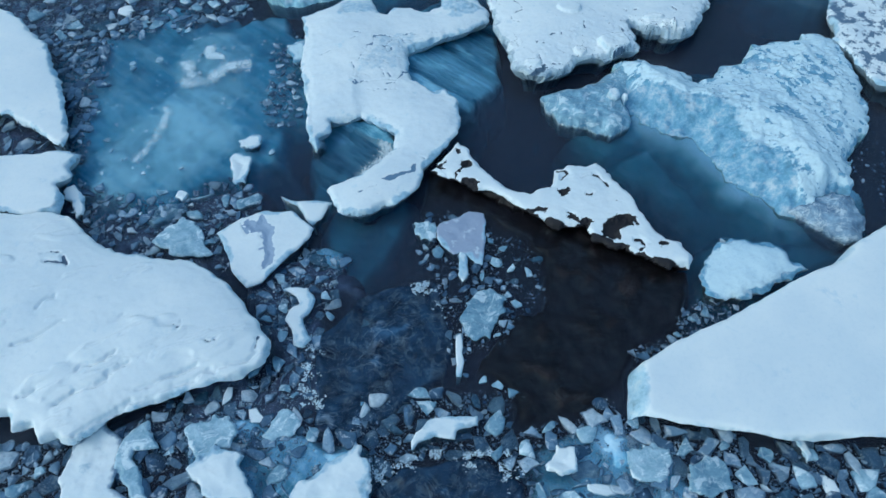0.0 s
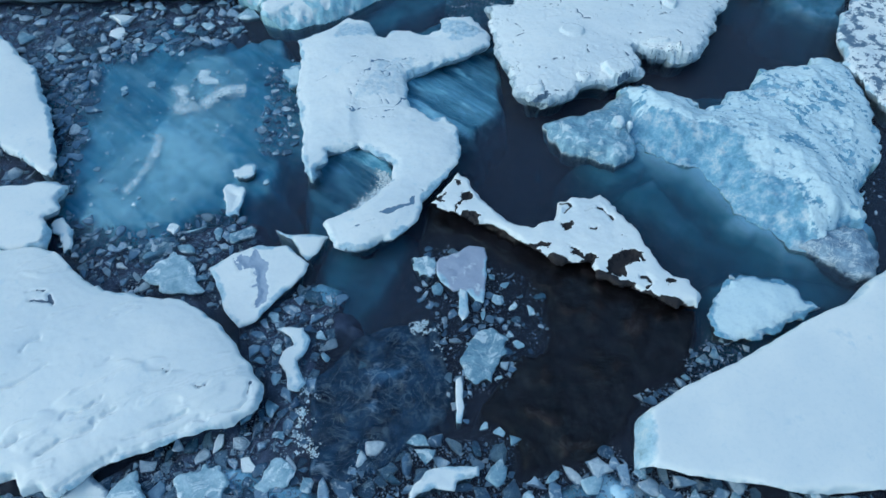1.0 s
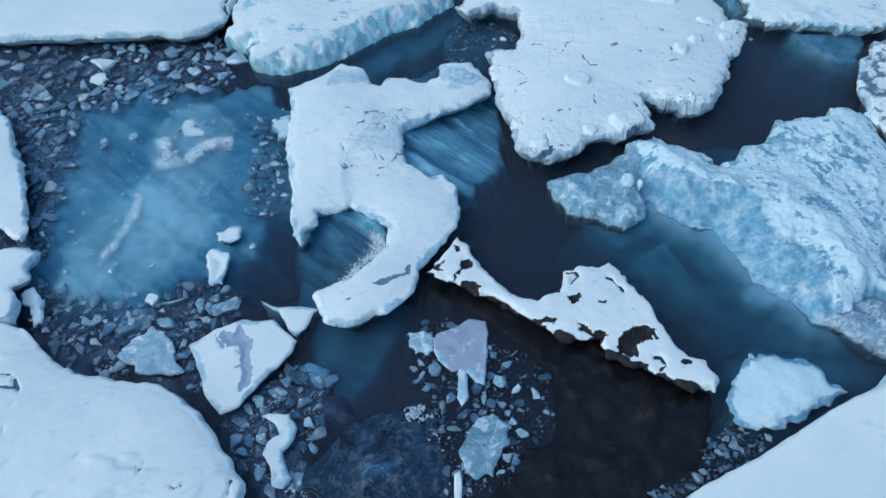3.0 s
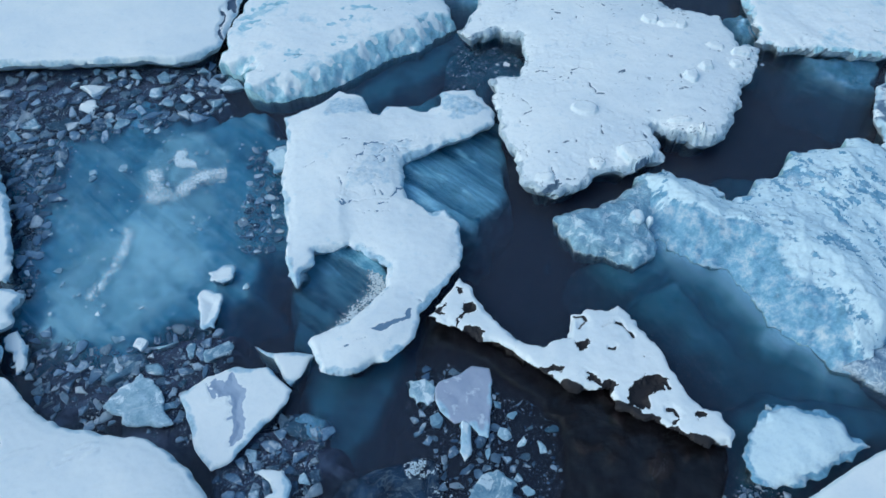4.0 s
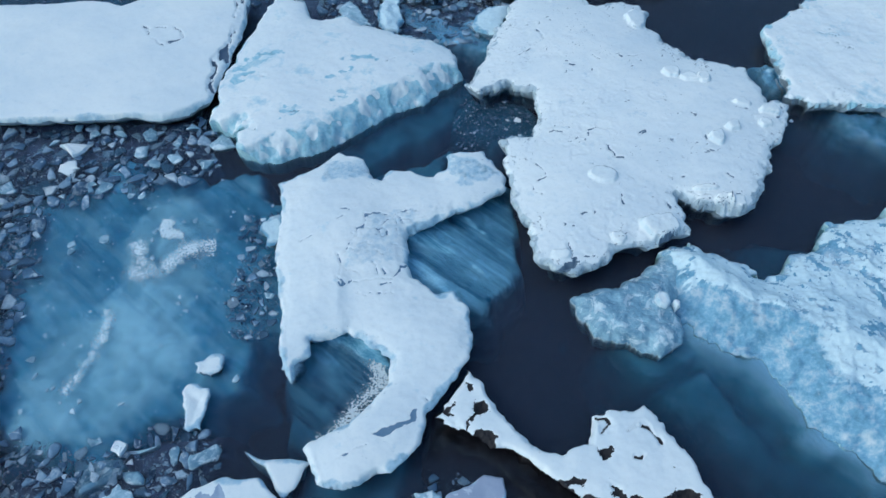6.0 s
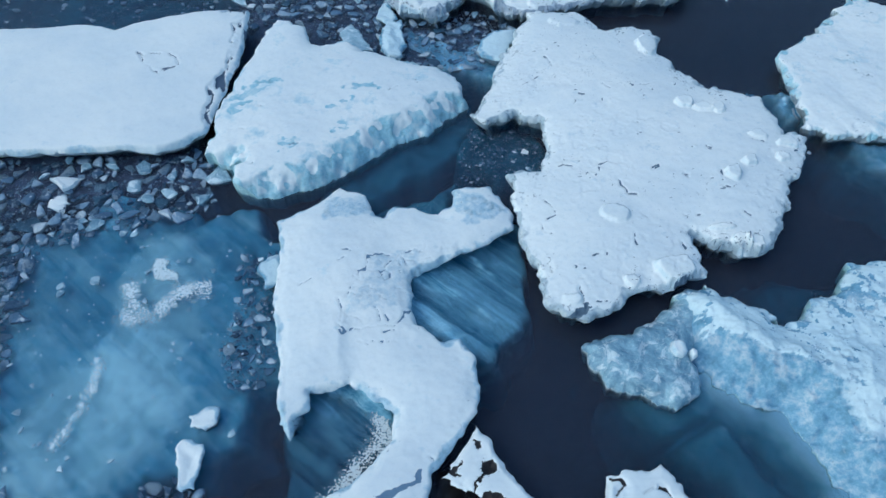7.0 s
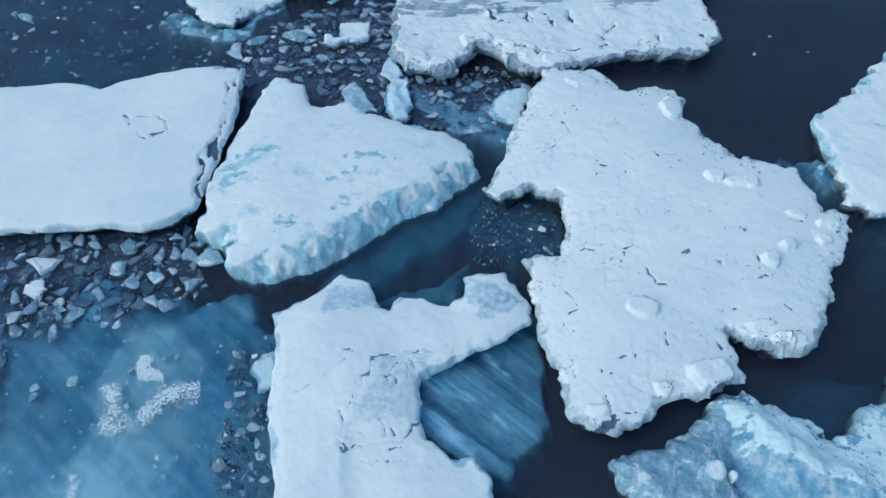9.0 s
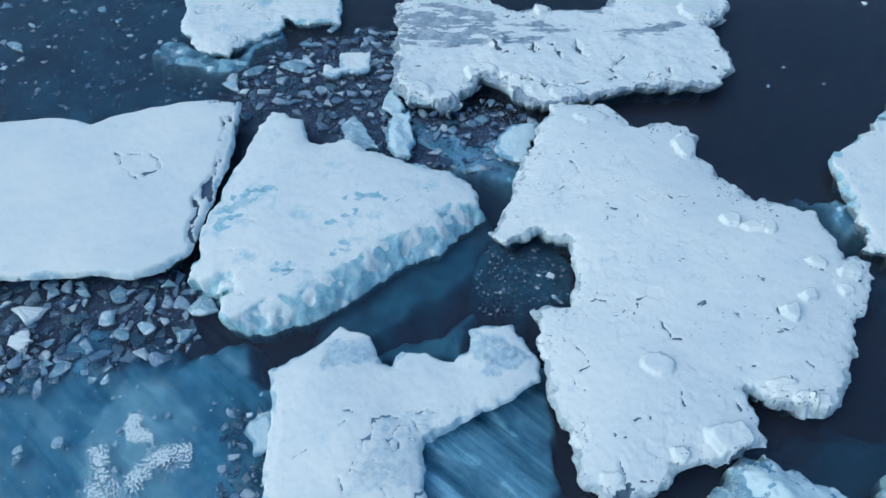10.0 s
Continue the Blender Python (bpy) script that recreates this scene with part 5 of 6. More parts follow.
def cracks(lines, width=0.07, depth=0.12, wander=0.12, seed=5, inner=None):
    """Cracks along lines: a groove, with bare ice where it is open."""
    def carve(X, Y, d, Z):
        bare = np.zeros(X.shape)
        if inner:
            Z, bare = inner(X, Y, d, Z)
        wx, wy = wander * fractal(X * 2, Y * 2, seed, 3), wander * fractal(X * 2, Y * 2, seed + 1, 3)
        for line in lines:
            g = line_distance(X + wx, Y + wy, line)
            w = np.maximum(width * (0.7 + 1.1 * fractal(X * 2.9, Y * 2.9, seed + 2, 3)), 0.012)
            Z = Z - depth * np.exp(-(g / (1.6 * w)) ** 2) + 0.1 * depth * np.exp(-((g - 2.6 * w) / (1.3 * w)) ** 2)
            open_part = smooth_step(-0.25, 0.15, fractal(X * 2.1, Y * 2.1, seed + 8, 3))
            bare = np.maximum(bare, (0.6 + 0.4 * open_part) * np.exp(-(g / w) ** 2) * (d > 0.05))
        return Z, bare
    return carve


def dents(count, seed, size=(0.12, 0.4), depth=0.14, inner=None):
    """Small crescent hollows where flakes of crust broke off."""
    def carve(X, Y, d, Z):
        rng = random.Random(seed)
        bare = np.zeros(X.shape)
        if inner:
            Z, bare = inner(X, Y, d, Z)
        x0, x1, y0, y1 = X.min(), X.max(), Y.min(), Y.max()
        made, px, py = 0, 0.5 * (x0 + x1), 0.5 * (y0 + y1)
        while made < count:
            made += 1
            px, py = (px + rng.gauss(0, 0.45), py + rng.gauss(0, 0.3)) if made % 4 else (rng.uniform(x0, x1), rng.uniform(y0, y1))
            a, s = rng.gauss(-0.3, 0.9), size[0] + (size[1] - size[0]) * rng.random() ** 2
            w, bend = rng.uniform(0.018, 0.04), rng.uniform(-0.5, 0.8)
            box = (abs(X - px) < s + 0.3) & (abs(Y - py) < s + 0.3)
            if not box.any():
                continue
            bx, by = X[box], Y[box]
            u = (bx - px) * math.cos(a) + (by - py) * math.sin(a) + 0.06 * soft_noise(bx * 6, by * 6, seed + 2)
            v = (by - py) * math.cos(a) - (bx - px) * math.sin(a) + bend * u * u / s + 0.05 * soft_noise(bx * 5, by * 5, seed + 1)
            w = w * (0.45 + 0.9 * abs(soft_noise(bx * 4, by * 4, seed + made)))
            g = np.hypot(v / w, np.maximum(abs(u) - s, 0) / w)
            Z[box] -= depth * np.exp(-g * g) * (d[box] > 0.3)
            Z[box] += 0.02 * np.exp(-((v - 0.09) / 0.07) ** 2) * (abs(u) < s) * (d[box] > 0.3)
            bare[box] = np.maximum(bare[box], np.exp(-g * g * 0.6) * (d[box] > 0.3))
        return Z, bare
    return carve


def crust(name, outline, parent, mat, seed, share=0.0, density=1000, size=(0.011, 0.034)):
    """A skin of frazil ice afloat: small flat grains, crowded together."""
    rng = np.random.default_rng(seed)
    xs, ys = [p[0] for p in outline], [p[1] for p in outline]
    count = int((max(xs) - min(xs) + 0.6) * (max(ys) - min(ys) + 0.6) * density)
    X, Y = rng.uniform(min(xs) - 0.3, max(xs) + 0.3, count), rng.uniform(min(ys) - 0.3, max(ys) + 0.3, count)
    d = signed_distance(X + 0.25 * fractal(X, Y, seed, 3), Y + 0.25 * fractal(X, Y, seed + 1, 3), outline)
    ok = (0.8 * fractal(X * 3.4, Y * 3.4, seed + 2, 4, 0.7) + np.clip(d * 2.0, -2, 0.5) + rng.uniform(-0.45, 0.45, count)) > share
    verts, faces = [], []
    for x, y in zip(X[ok] - parent.location.x, Y[ok] - parent.location.y):
        r, z, turn, k = rng.uniform(*size), rng.uniform(0.006, 0.03), rng.uniform(0, 6.28), len(verts)
        flat = rng.uniform(0.6, 1.0)
        for grow, up in ((1.0, -0.02), (0.8, z)):
            verts += [(x + r * grow * math.cos(turn + j), y + r * grow * flat * math.sin(turn + j), up) for j in (0.0, 1.3, 2.4, 3.5, 5.0)]
        faces += [(k + j, k + (j + 1) % 5, k + 5 + (j + 1) % 5, k + 5 + j) for j in range(5)] + [tuple(range(k + 5, k + 10))]
    return tagged(mesh_object(name, verts, faces, mat, parent, "", False), "", "", "", "stuff")


def frost_skin(outline, parent, seed, edge=0.15, share=0.3, cell=0.04):
    """A thin skin of frost and frazil ice at the surface, broken up at its edges."""
    xs, ys = [p[0] for p in outline], [p[1] for p in outline]
    X, Y = np.meshgrid(np.arange(min(xs) - 0.6, max(xs) + 0.6, cell), np.arange(min(ys) - 0.6, max(ys) + 0.6, cell))
    d = signed_distance(X + 0.12 * fractal(X * 1.5, Y * 1.5, seed, 4), Y + 0.12 * fractal(X * 1.5, Y * 1.5, seed + 1, 4), outline)
    cover = smooth_step(-1.4 * edge, edge, d) * (1 - share * (0.6 + fractal(X * 1.8, Y * 1.8, seed + 2, 3)))
    keep = cover > 0.02
    cells = keep[:-1, :-1] & keep[1:, :-1] & keep[:-1, 1:] & keep[1:, 1:]
    Z = 0.010 + 0.003 * fractal(X * 4, Y * 4, seed + 3, 3)
    ob = grid_part("frost_skin", X - parent.location.x, Y - parent.location.y, Z, cells, FROST, parent, None, "granular white frost on the water", {"cover": np.clip(cover, 0, 1)})
    return ob


def lumps(spots, inner=None):
    """Loose slabs and snowy lumps frozen to the top: x, y, half width, half depth, height."""
    def raise_up(X, Y, d, Z):
        if inner:
            Z = inner(X, Y, d, Z)
        wx, wy = X + 0.1 * fractal(X * 2.5, Y * 2.5, 131, 3), Y + 0.1 * fractal(X * 2.5, Y * 2.5, 132, 3)
        for x, y, rx, ry, h in spots:
            g = np.hypot((wx - x) / rx, (wy - y) / ry)
            Z = Z + h * smooth_step(1.0, 0.72, g) * (d > 0.05) * (0.8 + 0.2 * (wy - y) / ry)
        return Z
    return raise_up


def bare_gaps(outlines, seed, inner=None, fray=0.11, depth=0.2):
    """Ragged gaps in the snow, down to the ice, each within its outline."""
    def clear(X, Y, d, Z):
        gone = np.zeros(X.shape)
        if inner:
            Z, gone = inner(X, Y, d, Z)
        wx, wy = fray * fractal(X * 2.4, Y * 2.4, seed, 5, 0.7), fray * fractal(X * 2.4, Y * 2.4, seed + 1, 5, 0.7)
        for outline in outlines:
            s = signed_distance(X + wx, Y + wy, outline)
            gone = np.maximum(gone, smooth_step(-0.07, 0.07, s))
            Z = Z - depth * smooth_step(-0.05, 0.25, s) * (d > 0)
        return Z, gone
    return clear


def crazed(outline, seed, width=0.12, inner=None):
    """A net of fine cracks within an outline."""
    def carve(X, Y, d, Z):
        bare = np.zeros(X.shape)
        if inner:
            Z, bare = inner(X, Y, d, Z)
        inside = smooth_step(-0.1, 0.4, signed_distance(X, Y, outline))
        n = abs(fractal(X * 0.7, Y * 0.7, seed, 4, 0.6))
        patchy = smooth_step(-0.1, 0.3, fractal(X * 0.8, Y * 0.8, seed + 7, 3))
        return Z - 0.03 * inside * np.exp(-(n / width) ** 2), np.maximum(bare, 0.75 * inside * patchy * np.exp(-(n / width) ** 2))
    return carve


# ---- the lagoon: a surface to the horizon, stacked sheets that imitate fading with depth, the dark deep ----
def water_sheet(name, z, half, mat, label, category="water"):
    ob = mesh_object(name, [(-half, -half, z), (half, -half, z), (half, half, z), (-half, half, z)], [(0, 1, 2, 3)], mat, None, "", False)
    return tagged(ob, label, category, "", "structure")


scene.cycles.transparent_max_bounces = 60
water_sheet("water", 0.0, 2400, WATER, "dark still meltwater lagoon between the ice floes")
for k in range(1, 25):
    water_sheet("depth_fade_layer", -0.055 * k - 0.0027 * k * k, 2400, MURK, "tinted blue sheet that imitates light fading with depth")
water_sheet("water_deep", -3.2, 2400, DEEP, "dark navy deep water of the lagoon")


# ---- the floes and bergs ----
def terraces(X, Y, d, Z):
    """Wind-cut ledges: a sharp little step along each line, drifted up behind; faint ripples over the rest."""
    wx, wy = X + 0.12 * fractal(X * 1.3, Y * 1.3, 71, 4, 0.6), Y + 0.12 * fractal(X * 1.3, Y * 1.3, 72, 4, 0.6)
    for line in ROUND_LEDGES:
        g = line_distance(wx, wy, line)
        gone = 0.6 + 0.5 * fractal(X * 0.9, Y * 0.9, 73, 3)
        Z = Z - np.clip(gone, 0, 1) * (0.17 * np.exp(-(g / 0.07) ** 2) + 0.06 * np.exp(-(g / 0.35) ** 2))
    u, v = 0.88 * X + 0.47 * Y, -0.47 * X + 0.88 * Y
    n = fractal(u * 0.22, v * 0.9, 75, 5, 0.55)
    broken = smooth_step(0.0, 0.4, fractal(X * 0.45, Y * 0.8, 77, 3))
    return Z + broken * (0.03 * smooth_step(0.0, 0.04, n) + 0.03 * smooth_step(0.3, 0.33, n) + 0.03 * smooth_step(-0.3, -0.27, n))


def hook_step(X, Y, d, Z):
    s = signed_distance(X + 0.2 * fractal(X, Y, 81, 3), Y + 0.2 * fractal(X, Y, 82, 3), HOOK_STEP)
    return Z - 0.08 * smooth_step(-0.3, 0.35, s)


def berg_glaze(X, Y, d):
    """Where the berg is bare blue ice: its arm, its low slope, slits in its crust, hollows."""
    ragged = fractal(X * 0.8 + 0.4 * Y, Y * 0.8, 151, 6, 0.62)
    fine = fractal(X * 2.1, Y * 2.1, 153, 5, 0.65)
    slope = 0.66 * smooth_step(-0.35, 0.25, signed_distance(X, Y, BERG_SLOPE) + 0.45 * ragged + 0.2 * fine)
    arm = 0.8 * smooth_step(-0.25, 0.3, signed_distance(X, Y, BERG_ARM) + 0.5 * ragged + 0.25 * fine) * smooth_step(-0.55, -0.1, fine + 0.5 * ragged)
    u, v = 0.86 * X + 0.5 * Y, 0.86 * Y - 0.5 * X
    slits = smooth_step(0.12, 0.24, fractal(u * 2.6, v * 0.9, 155, 4, 0.6))
    flecks = smooth_step(-0.5, 0.3, signed_distance(X, Y, BERG_FLECKS)) * slits
    blues = 0.62 * smooth_step(-0.2, 0.2, np.max([signed_distance(X, Y, o) for o in BERG_BLUES], axis=0) + 0.3 * ragged + 0.25 * fine)
    specks = 0.6 * smooth_step(0.34, 0.5, 0.3 * ragged + 0.8 * fractal(X * 3.4 + 1.2 * Y, Y * 3.0, 159, 4, 0.65))
    crusted = smooth_step(0.2, 0.5, fractal(X * 4.6, Y * 4.6, 157, 3, 0.6) + 0.35 * ragged)
    snowy = smooth_step(0.6, 0.15, line_distance(X, Y, BERG_CREST) + 0.35 * fine + 0.2 * ragged)
    return np.max([slope, arm, flecks, blues, specks], axis=0) * (1 - 0.8 * crusted) * (1 - 0.85 * snowy)


def berg_form(X, Y, d, Z):
    inner = smooth_step(0, 1.5, d)
    crest = np.exp(-(line_distance(X, Y, BERG_CREST) / 0.9) ** 2)
    ridged = 1 - abs(fractal(X * 0.35, Y * 0.35, 167, 4))
    return Z + inner * (0.35 * crest + 0.14 * ridged ** 2 - 0.10 * abs(fractal(X * 1.1, Y * 1.1, 169, 5, 0.6)))


def north_pits(X, Y, d, Z):
    """Pocked and flaked snow, in patches."""
    patch = smooth_step(0.0, 0.45, fractal(X * 0.28, Y * 0.28, 231, 3)) * smooth_step(0.1, 0.6, d)
    pits = smooth_step(0.25, 0.5, fractal(X * 1.6, Y * 1.6, 233, 3))
    return Z - patch * (0.025 * pits + 0.01 * smooth_step(0.0, 0.2, fractal(X * 3.1, Y * 3.1, 235, 3)))


def ridge_edge(X, Y, d, Z):
    """The snow ends raggedly along the southern rim, over black ice."""
    south = smooth_step(0.25, -0.15, Y - (21.0 - 0.47 * X))
    frayed = d + 0.3 * fractal(X * 1.5, Y * 1.5, 241, 4, 0.6)
    return Z, south * smooth_step(0.5, 0.25, frayed)


def flat_edge(X, Y, d, Z):
    """The eastern brink, broken down in dark upright streaks."""
    east = smooth_step(-12.8, -11.8, X) * smooth_step(37.6, 38.6, Y)
    streaks = smooth_step(-0.02, 0.14, fractal(X * 3.6 + 0.5 * Y, Y * 0.9, 261, 4, 0.6))
    worn = east * smooth_step(0.62, 0.25, d + 0.3 * fractal(X * 1.2, Y * 1.2, 263, 3))
    return Z - worn * (0.05 + 0.14 * streaks), worn * streaks


def far_glaze(X, Y, d):
    ragged = fractal(X * 0.5, Y * 0.9, 161, 4)
    streaky = 0.9 * smooth_step(-0.5, 0.15, fractal(X * 0.7, Y * 3.0, 163, 5, 0.65))
    return streaky * smooth_step(-0.5, 0.3, signed_distance(X, Y, FAR_GREY) + 0.5 * ragged)


def spear_glaze(X, Y, d):
    ragged = 0.35 * fractal(X * 1.6, Y * 1.6, 165, 4)
    inside = [signed_distance(X, Y, s) for s in (SPEAR_STREAK_A, SPEAR_STREAK_B, SPEAR_STREAK_C, SPEAR_STREAK_D, SPEAR_STREAK_E)]
    return 0.75 * smooth_step(-0.25, 0.2, np.max(inside, axis=0) + ragged) * smooth_step(-0.35, 0.1, fractal(X * 2.5, Y * 4.5, 166, 3))


def hook_glaze(X, Y, d):
    rough_edge = 0.5 * fractal(X * 0.9, Y * 0.9, 87, 4)
    thin = 0.36 * smooth_step(-0.3, 0.5, signed_distance(X, Y, HOOK_THIN) + rough_edge)
    tips = 0.46 * smooth_step(-0.3, 0.4, np.maximum(signed_distance(X, Y, HOOK_TIP_A), signed_distance(X, Y, HOOK_TIP_B)) + rough_edge)
    return np.maximum(thin, tips)


floe("ice_floe", "broad rounded snow-covered ice floe with faint wind terraces", ROUND_FLOE, 0.96, cell=0.05, pepper=0.1, rim_ice=0.3, dome=0.45, jag=0.1, shape=terraces, marks=cracks(ROUND_DENTS, 0.07, 0.06, 0.05))
floe("ice_floe", "low snow-covered ice floe with a lobed edge", LOBE_FLOE, 0.79, jag=0.12)
floe("ice_floe", "snow-covered ice floe with a ragged dark underside", WEST_FLOE, 0.88, crumble=0.8, jag=0.14, ice=ICE)
hook = floe("ice_floe", "hook-shaped snowy ice floe round a turquoise pool", HOOK_FLOE, 0.88, cell=0.045, pepper=0.6, dome=0.5, rough=0.05, jag=0.15, crumble=0.6, snow=SNOW_HOOK, shape=hook_step, glaze=hook_glaze,
            marks=bare_gaps([HOOK_ARM_SLUSH], 89, cracks(HOOK_CRACKS, 0.034, 0.03, 0.14, 191, cracks(HOOK_DASHES + HOOK_ARM_CRACK, 0.036, 0.03, 0.06, 195, crazed(HOOK_THIN, 191, 0.05))), 0.06, 0.05))
floe("ice_floe", "small white ice piece joining two floes", LINK_FLOE, 0.3, cell=0.07, cliff=0.2, dome=0.08, jag=0.08, reach=0.3)
floe("ice_floe", "small snowy ice floe with a grey trough across it", TROUGH_FLOE, 0.44, cell=0.04, dome=0.1, jag=0.1, marks=bare_gaps([TROUGH_SLUSH], 101, cracks(TROUGH_TICKS, 0.06, 0.03, 0.05), 0.06, 0.07), snow=SNOW_TROUGH)
ridge = floe("ice_floe", "narrow ridge of snow on black ash-stained ice", RIDGE_FLOE, 0.8, cell=0.045, pepper=0.5, crumble=0.8, dome=0.12, jag=0.15, snow=SNOW_BLACK, ice=ICE_BLACK, rough=0.06, rim_ice=0.0,
             marks=bare_gaps(RIDGE_GAPS_A + RIDGE_GAPS_B, 97, cracks(RIDGE_ARCS, 0.07, 0.08, 0.08, inner=ridge_edge)))
floe("ice_floe", "large snowy ice floe with dents and flakes of dark ice", NORTH_FLOE, 1.06, cell=0.05, pepper=0.95, snow=SNOW_ROUGH, rim_ice=0.6, crumble=0.85, rough=0.03, dome=0.45, jag=0.2, shape=lumps(NORTH_LUMPS, north_pits),
     marks=bare_gaps(NORTH_BARE, 103, cracks(NORTH_STROKES_A + NORTH_STROKES_B + NORTH_STROKES_C, 0.038, 0.03, 0.07, 7, dents(110, 21, (0.03, 0.12), 0.03))))
spear = floe("ice_floe", "spear-shaped snowy floe with a sloping turquoise ice side", SPEAR_FLOE, 0.88, cell=0.06, crumble=0.8, snow=SNOW_BLUE, ice=ICE_TURQUOISE, rough=0.05, dome=0.3, undercut=0.1, spots=0.9, bevel=(-60, 1.1), glaze=spear_glaze, marks=cracks(SPEAR_MARKS, 0.045, 0.05, 0.08))
floe("ice_floe", "large flat snow-covered floe with a heart-shaped crack", FLAT_FLOE, 1.0, cell=0.06, pepper=0.15, rim_ice=0.3, undercut=1.1, dome=0.12, jag=0.08,
     marks=cracks(HEART, 0.042, 0.05, 0.14, 5, flat_edge))
berg = floe("iceberg", "rugged blue-white glacier iceberg with a sunken turquoise foot", GLACIER_BERG, 0.75, cell=0.055, pepper=0.6, snow=SNOW_BERG, rough=0.04, dome=0.5, cliff=0.6, jag=0.22, shape=berg_form, bevel=(-125, 1.8), brink=0.65, glaze=berg_glaze, ice=ICE_TURQUOISE, undercut=0.0, tuck=0.1, crumble=0.9, rim_ice=0.35,
            category="iceberg", group="icebergs", cap_name="weathered_top")
floe("ice_floe", "snowy ice floe pitted with grey dimples", DIMPLED_FLOE, 0.88, crumble=0.9, snow=SNOW_DIMPLED, rough=0.12)
east = floe("ice_floe", "snow-covered ice floe with a ragged grey edge", EAST_FLOE, 0.88, cell=0.06, pepper=0.8, crumble=0.95, rim_ice=0.55, snow=SNOW_BLUE, rough=0.08, jag=0.25, marks=dents(40, 6, (0.03, 0.2), 0.08))
floe("ice_floe", "long jagged ice floe with grey slush and broken rim", FAR_FLOE, 0.96, cell=0.06, pepper=1.0, rim_ice=0.85, shape=lumps(FAR_LUMPS), crumble=0.95, snow=SNOW_GREYED, rough=0.1, jag=0.22, glaze=far_glaze, marks=cracks(FAR_STROKES, 0.08, 0.1, 0.12, 9, dents(40, 7, (0.04, 0.2), 0.07)))
far_west = floe("ice_floe", "snowy ice floe with a pale submerged edge", FAR_WEST_FLOE, 0.53, cell=0.06, pepper=0.9, snow=SNOW_BLUE, rough=0.1, crumble=0.95, rim_ice=0.4, marks=dents(50, 31, (0.04, 0.2), 0.08))
floe("ice_floe", "broad smooth slab of snow-covered ice", SLAB_FLOE, 0.96, pepper=0.0, rim_ice=0.2, bevel=(185, 0.45), dome=0.15, jag=0.04, rough=0.02)
floe("ice_floe", "rounded lump of blue-white ice", LUMP_FLOE, 0.44, cell=0.05, rim_ice=0.6, snow=SNOW_BERG, dome=0.45, cliff=0.5, rough=0.08, jag=0.2, crumble=0.9)

shelf("submerged_foot", BERG_SHELF, -0.7, ICE_TEAL, berg, "turquoise ice under water", reach=2.4, rough=0.05, lean=(-0.04, -0.16), grooves=[SHELF_CRACK_A, SHELF_CRACK_B], meets=GLACIER_BERG)
shelf("sunken_floe", LUMP_SHELF, -0.7, ICE_DEEP, None, "turquoise sunken ice under a rounded lump", "ice floe", group="sunken ice")
shelf("submerged_foot", POOL_SHELF, -0.55, ICE_STREAKED, hook, "turquoise streaked ice under water", lean=(-0.15, -0.32), reach=0.8, ridges=(50, 0.5, 0.12))
shelf("submerged_foot", STREAK_SHELF, -0.13, ICE_STREAKED, hook, "blue streaked ice under water", lean=(0.06, 0.0), reach=0.6, rough=0.05, ridges=(50, 0.45, 0.12), drop=3.4)
shelf("submerged_foot", INLET_SHELF, -0.2, ICE_DEEP, hook, "blue ice under water", reach=0.8)
shelf("submerged_foot", SOUTH_SHELF, -0.75, ICE_DEEP, hook, "deep teal ice under water", reach=1.2)
shelf("submerged_foot", SPEAR_SHELF, -0.65, ICE_DEEP, spear, "teal ice under water", reach=1.5)
shelf("submerged_foot", EAST_SHELF, -0.10, ICE_WISPY, east, "blue-grey ice under water", rough=0.14, lump=0.5, jag=0.5, cell=0.08, reach=0.8)
shelf("sunken_floe", NORTH_SHELF, -0.1, ICE_WISPY, None, "pale blue sunken ice between two floes", "ice floe", rough=0.14, lump=0.7, jag=0.6, reach=1.0, group="sunken ice")
milky = shelf("sunken_floe", BLUE_SHELF, -0.38, ICE_CLOUD, None, "milky blue sunken ice floe under shallow water", "ice floe", rough=0.14, lump=2.4, ridges=(50, 0.8, 0.08), group="sunken ice", reach=2.2, inset=0.1, jag=0.9, milky=BLUE_RIDGE)
shelf("submerged_foot", EAST_APRON, -0.12, ICE_WISPY, east, "pale blue ice under water", rough=0.12, lump=0.6, jag=0.4, cell=0.09, reach=1.0)
shelf("submerged_foot", BERG_NORTH_FOOT, -1.75, ICE_TEAL, berg, "dim blue ice under water", rough=0.15, reach=2.4, jag=0.6)
# An added sheet that imitates the bluish haze in the inlet water.
shelf("sunken_floe", INLET_FILM, -0.7, ICE_DEEP, None, "dim blue sheet added for bluish haze in an inlet", "ice floe", rough=0.15, lump=0.7, reach=0.9, jag=0.5, group="sunken ice")
frost_skin(POOL_FROST, hook, 213, 0.25)
frost_skin(MILK_FROST_A, milky, 201, 0.1)
frost_skin(MILK_FROST_B, milky, 205, 0.25)
frost_skin(MILK_FROST_C, milky, 209, 0.22, 0.5)
shelf("submerged_foot", FAR_WEST_FOOT, 0.04, BERG_GREY, far_west, "pale ice awash", rough=0.12, lump=0.6, jag=0.3, cell=0.08, reach=0.6)
shelf("sunken_floe", SOUTH_SUNK, -0.14, ICE_WISPY, None, "blue sunken ice under brash ice", "ice floe", reach=1.2, rough=0.2, group="sunken ice")
shelf("sunken_floe", SOUTHEAST_SUNK, -0.14, ICE_WISPY, None, "blue sunken ice below a snow slab", "ice floe", reach=1.2, rough=0.2, group="sunken ice")
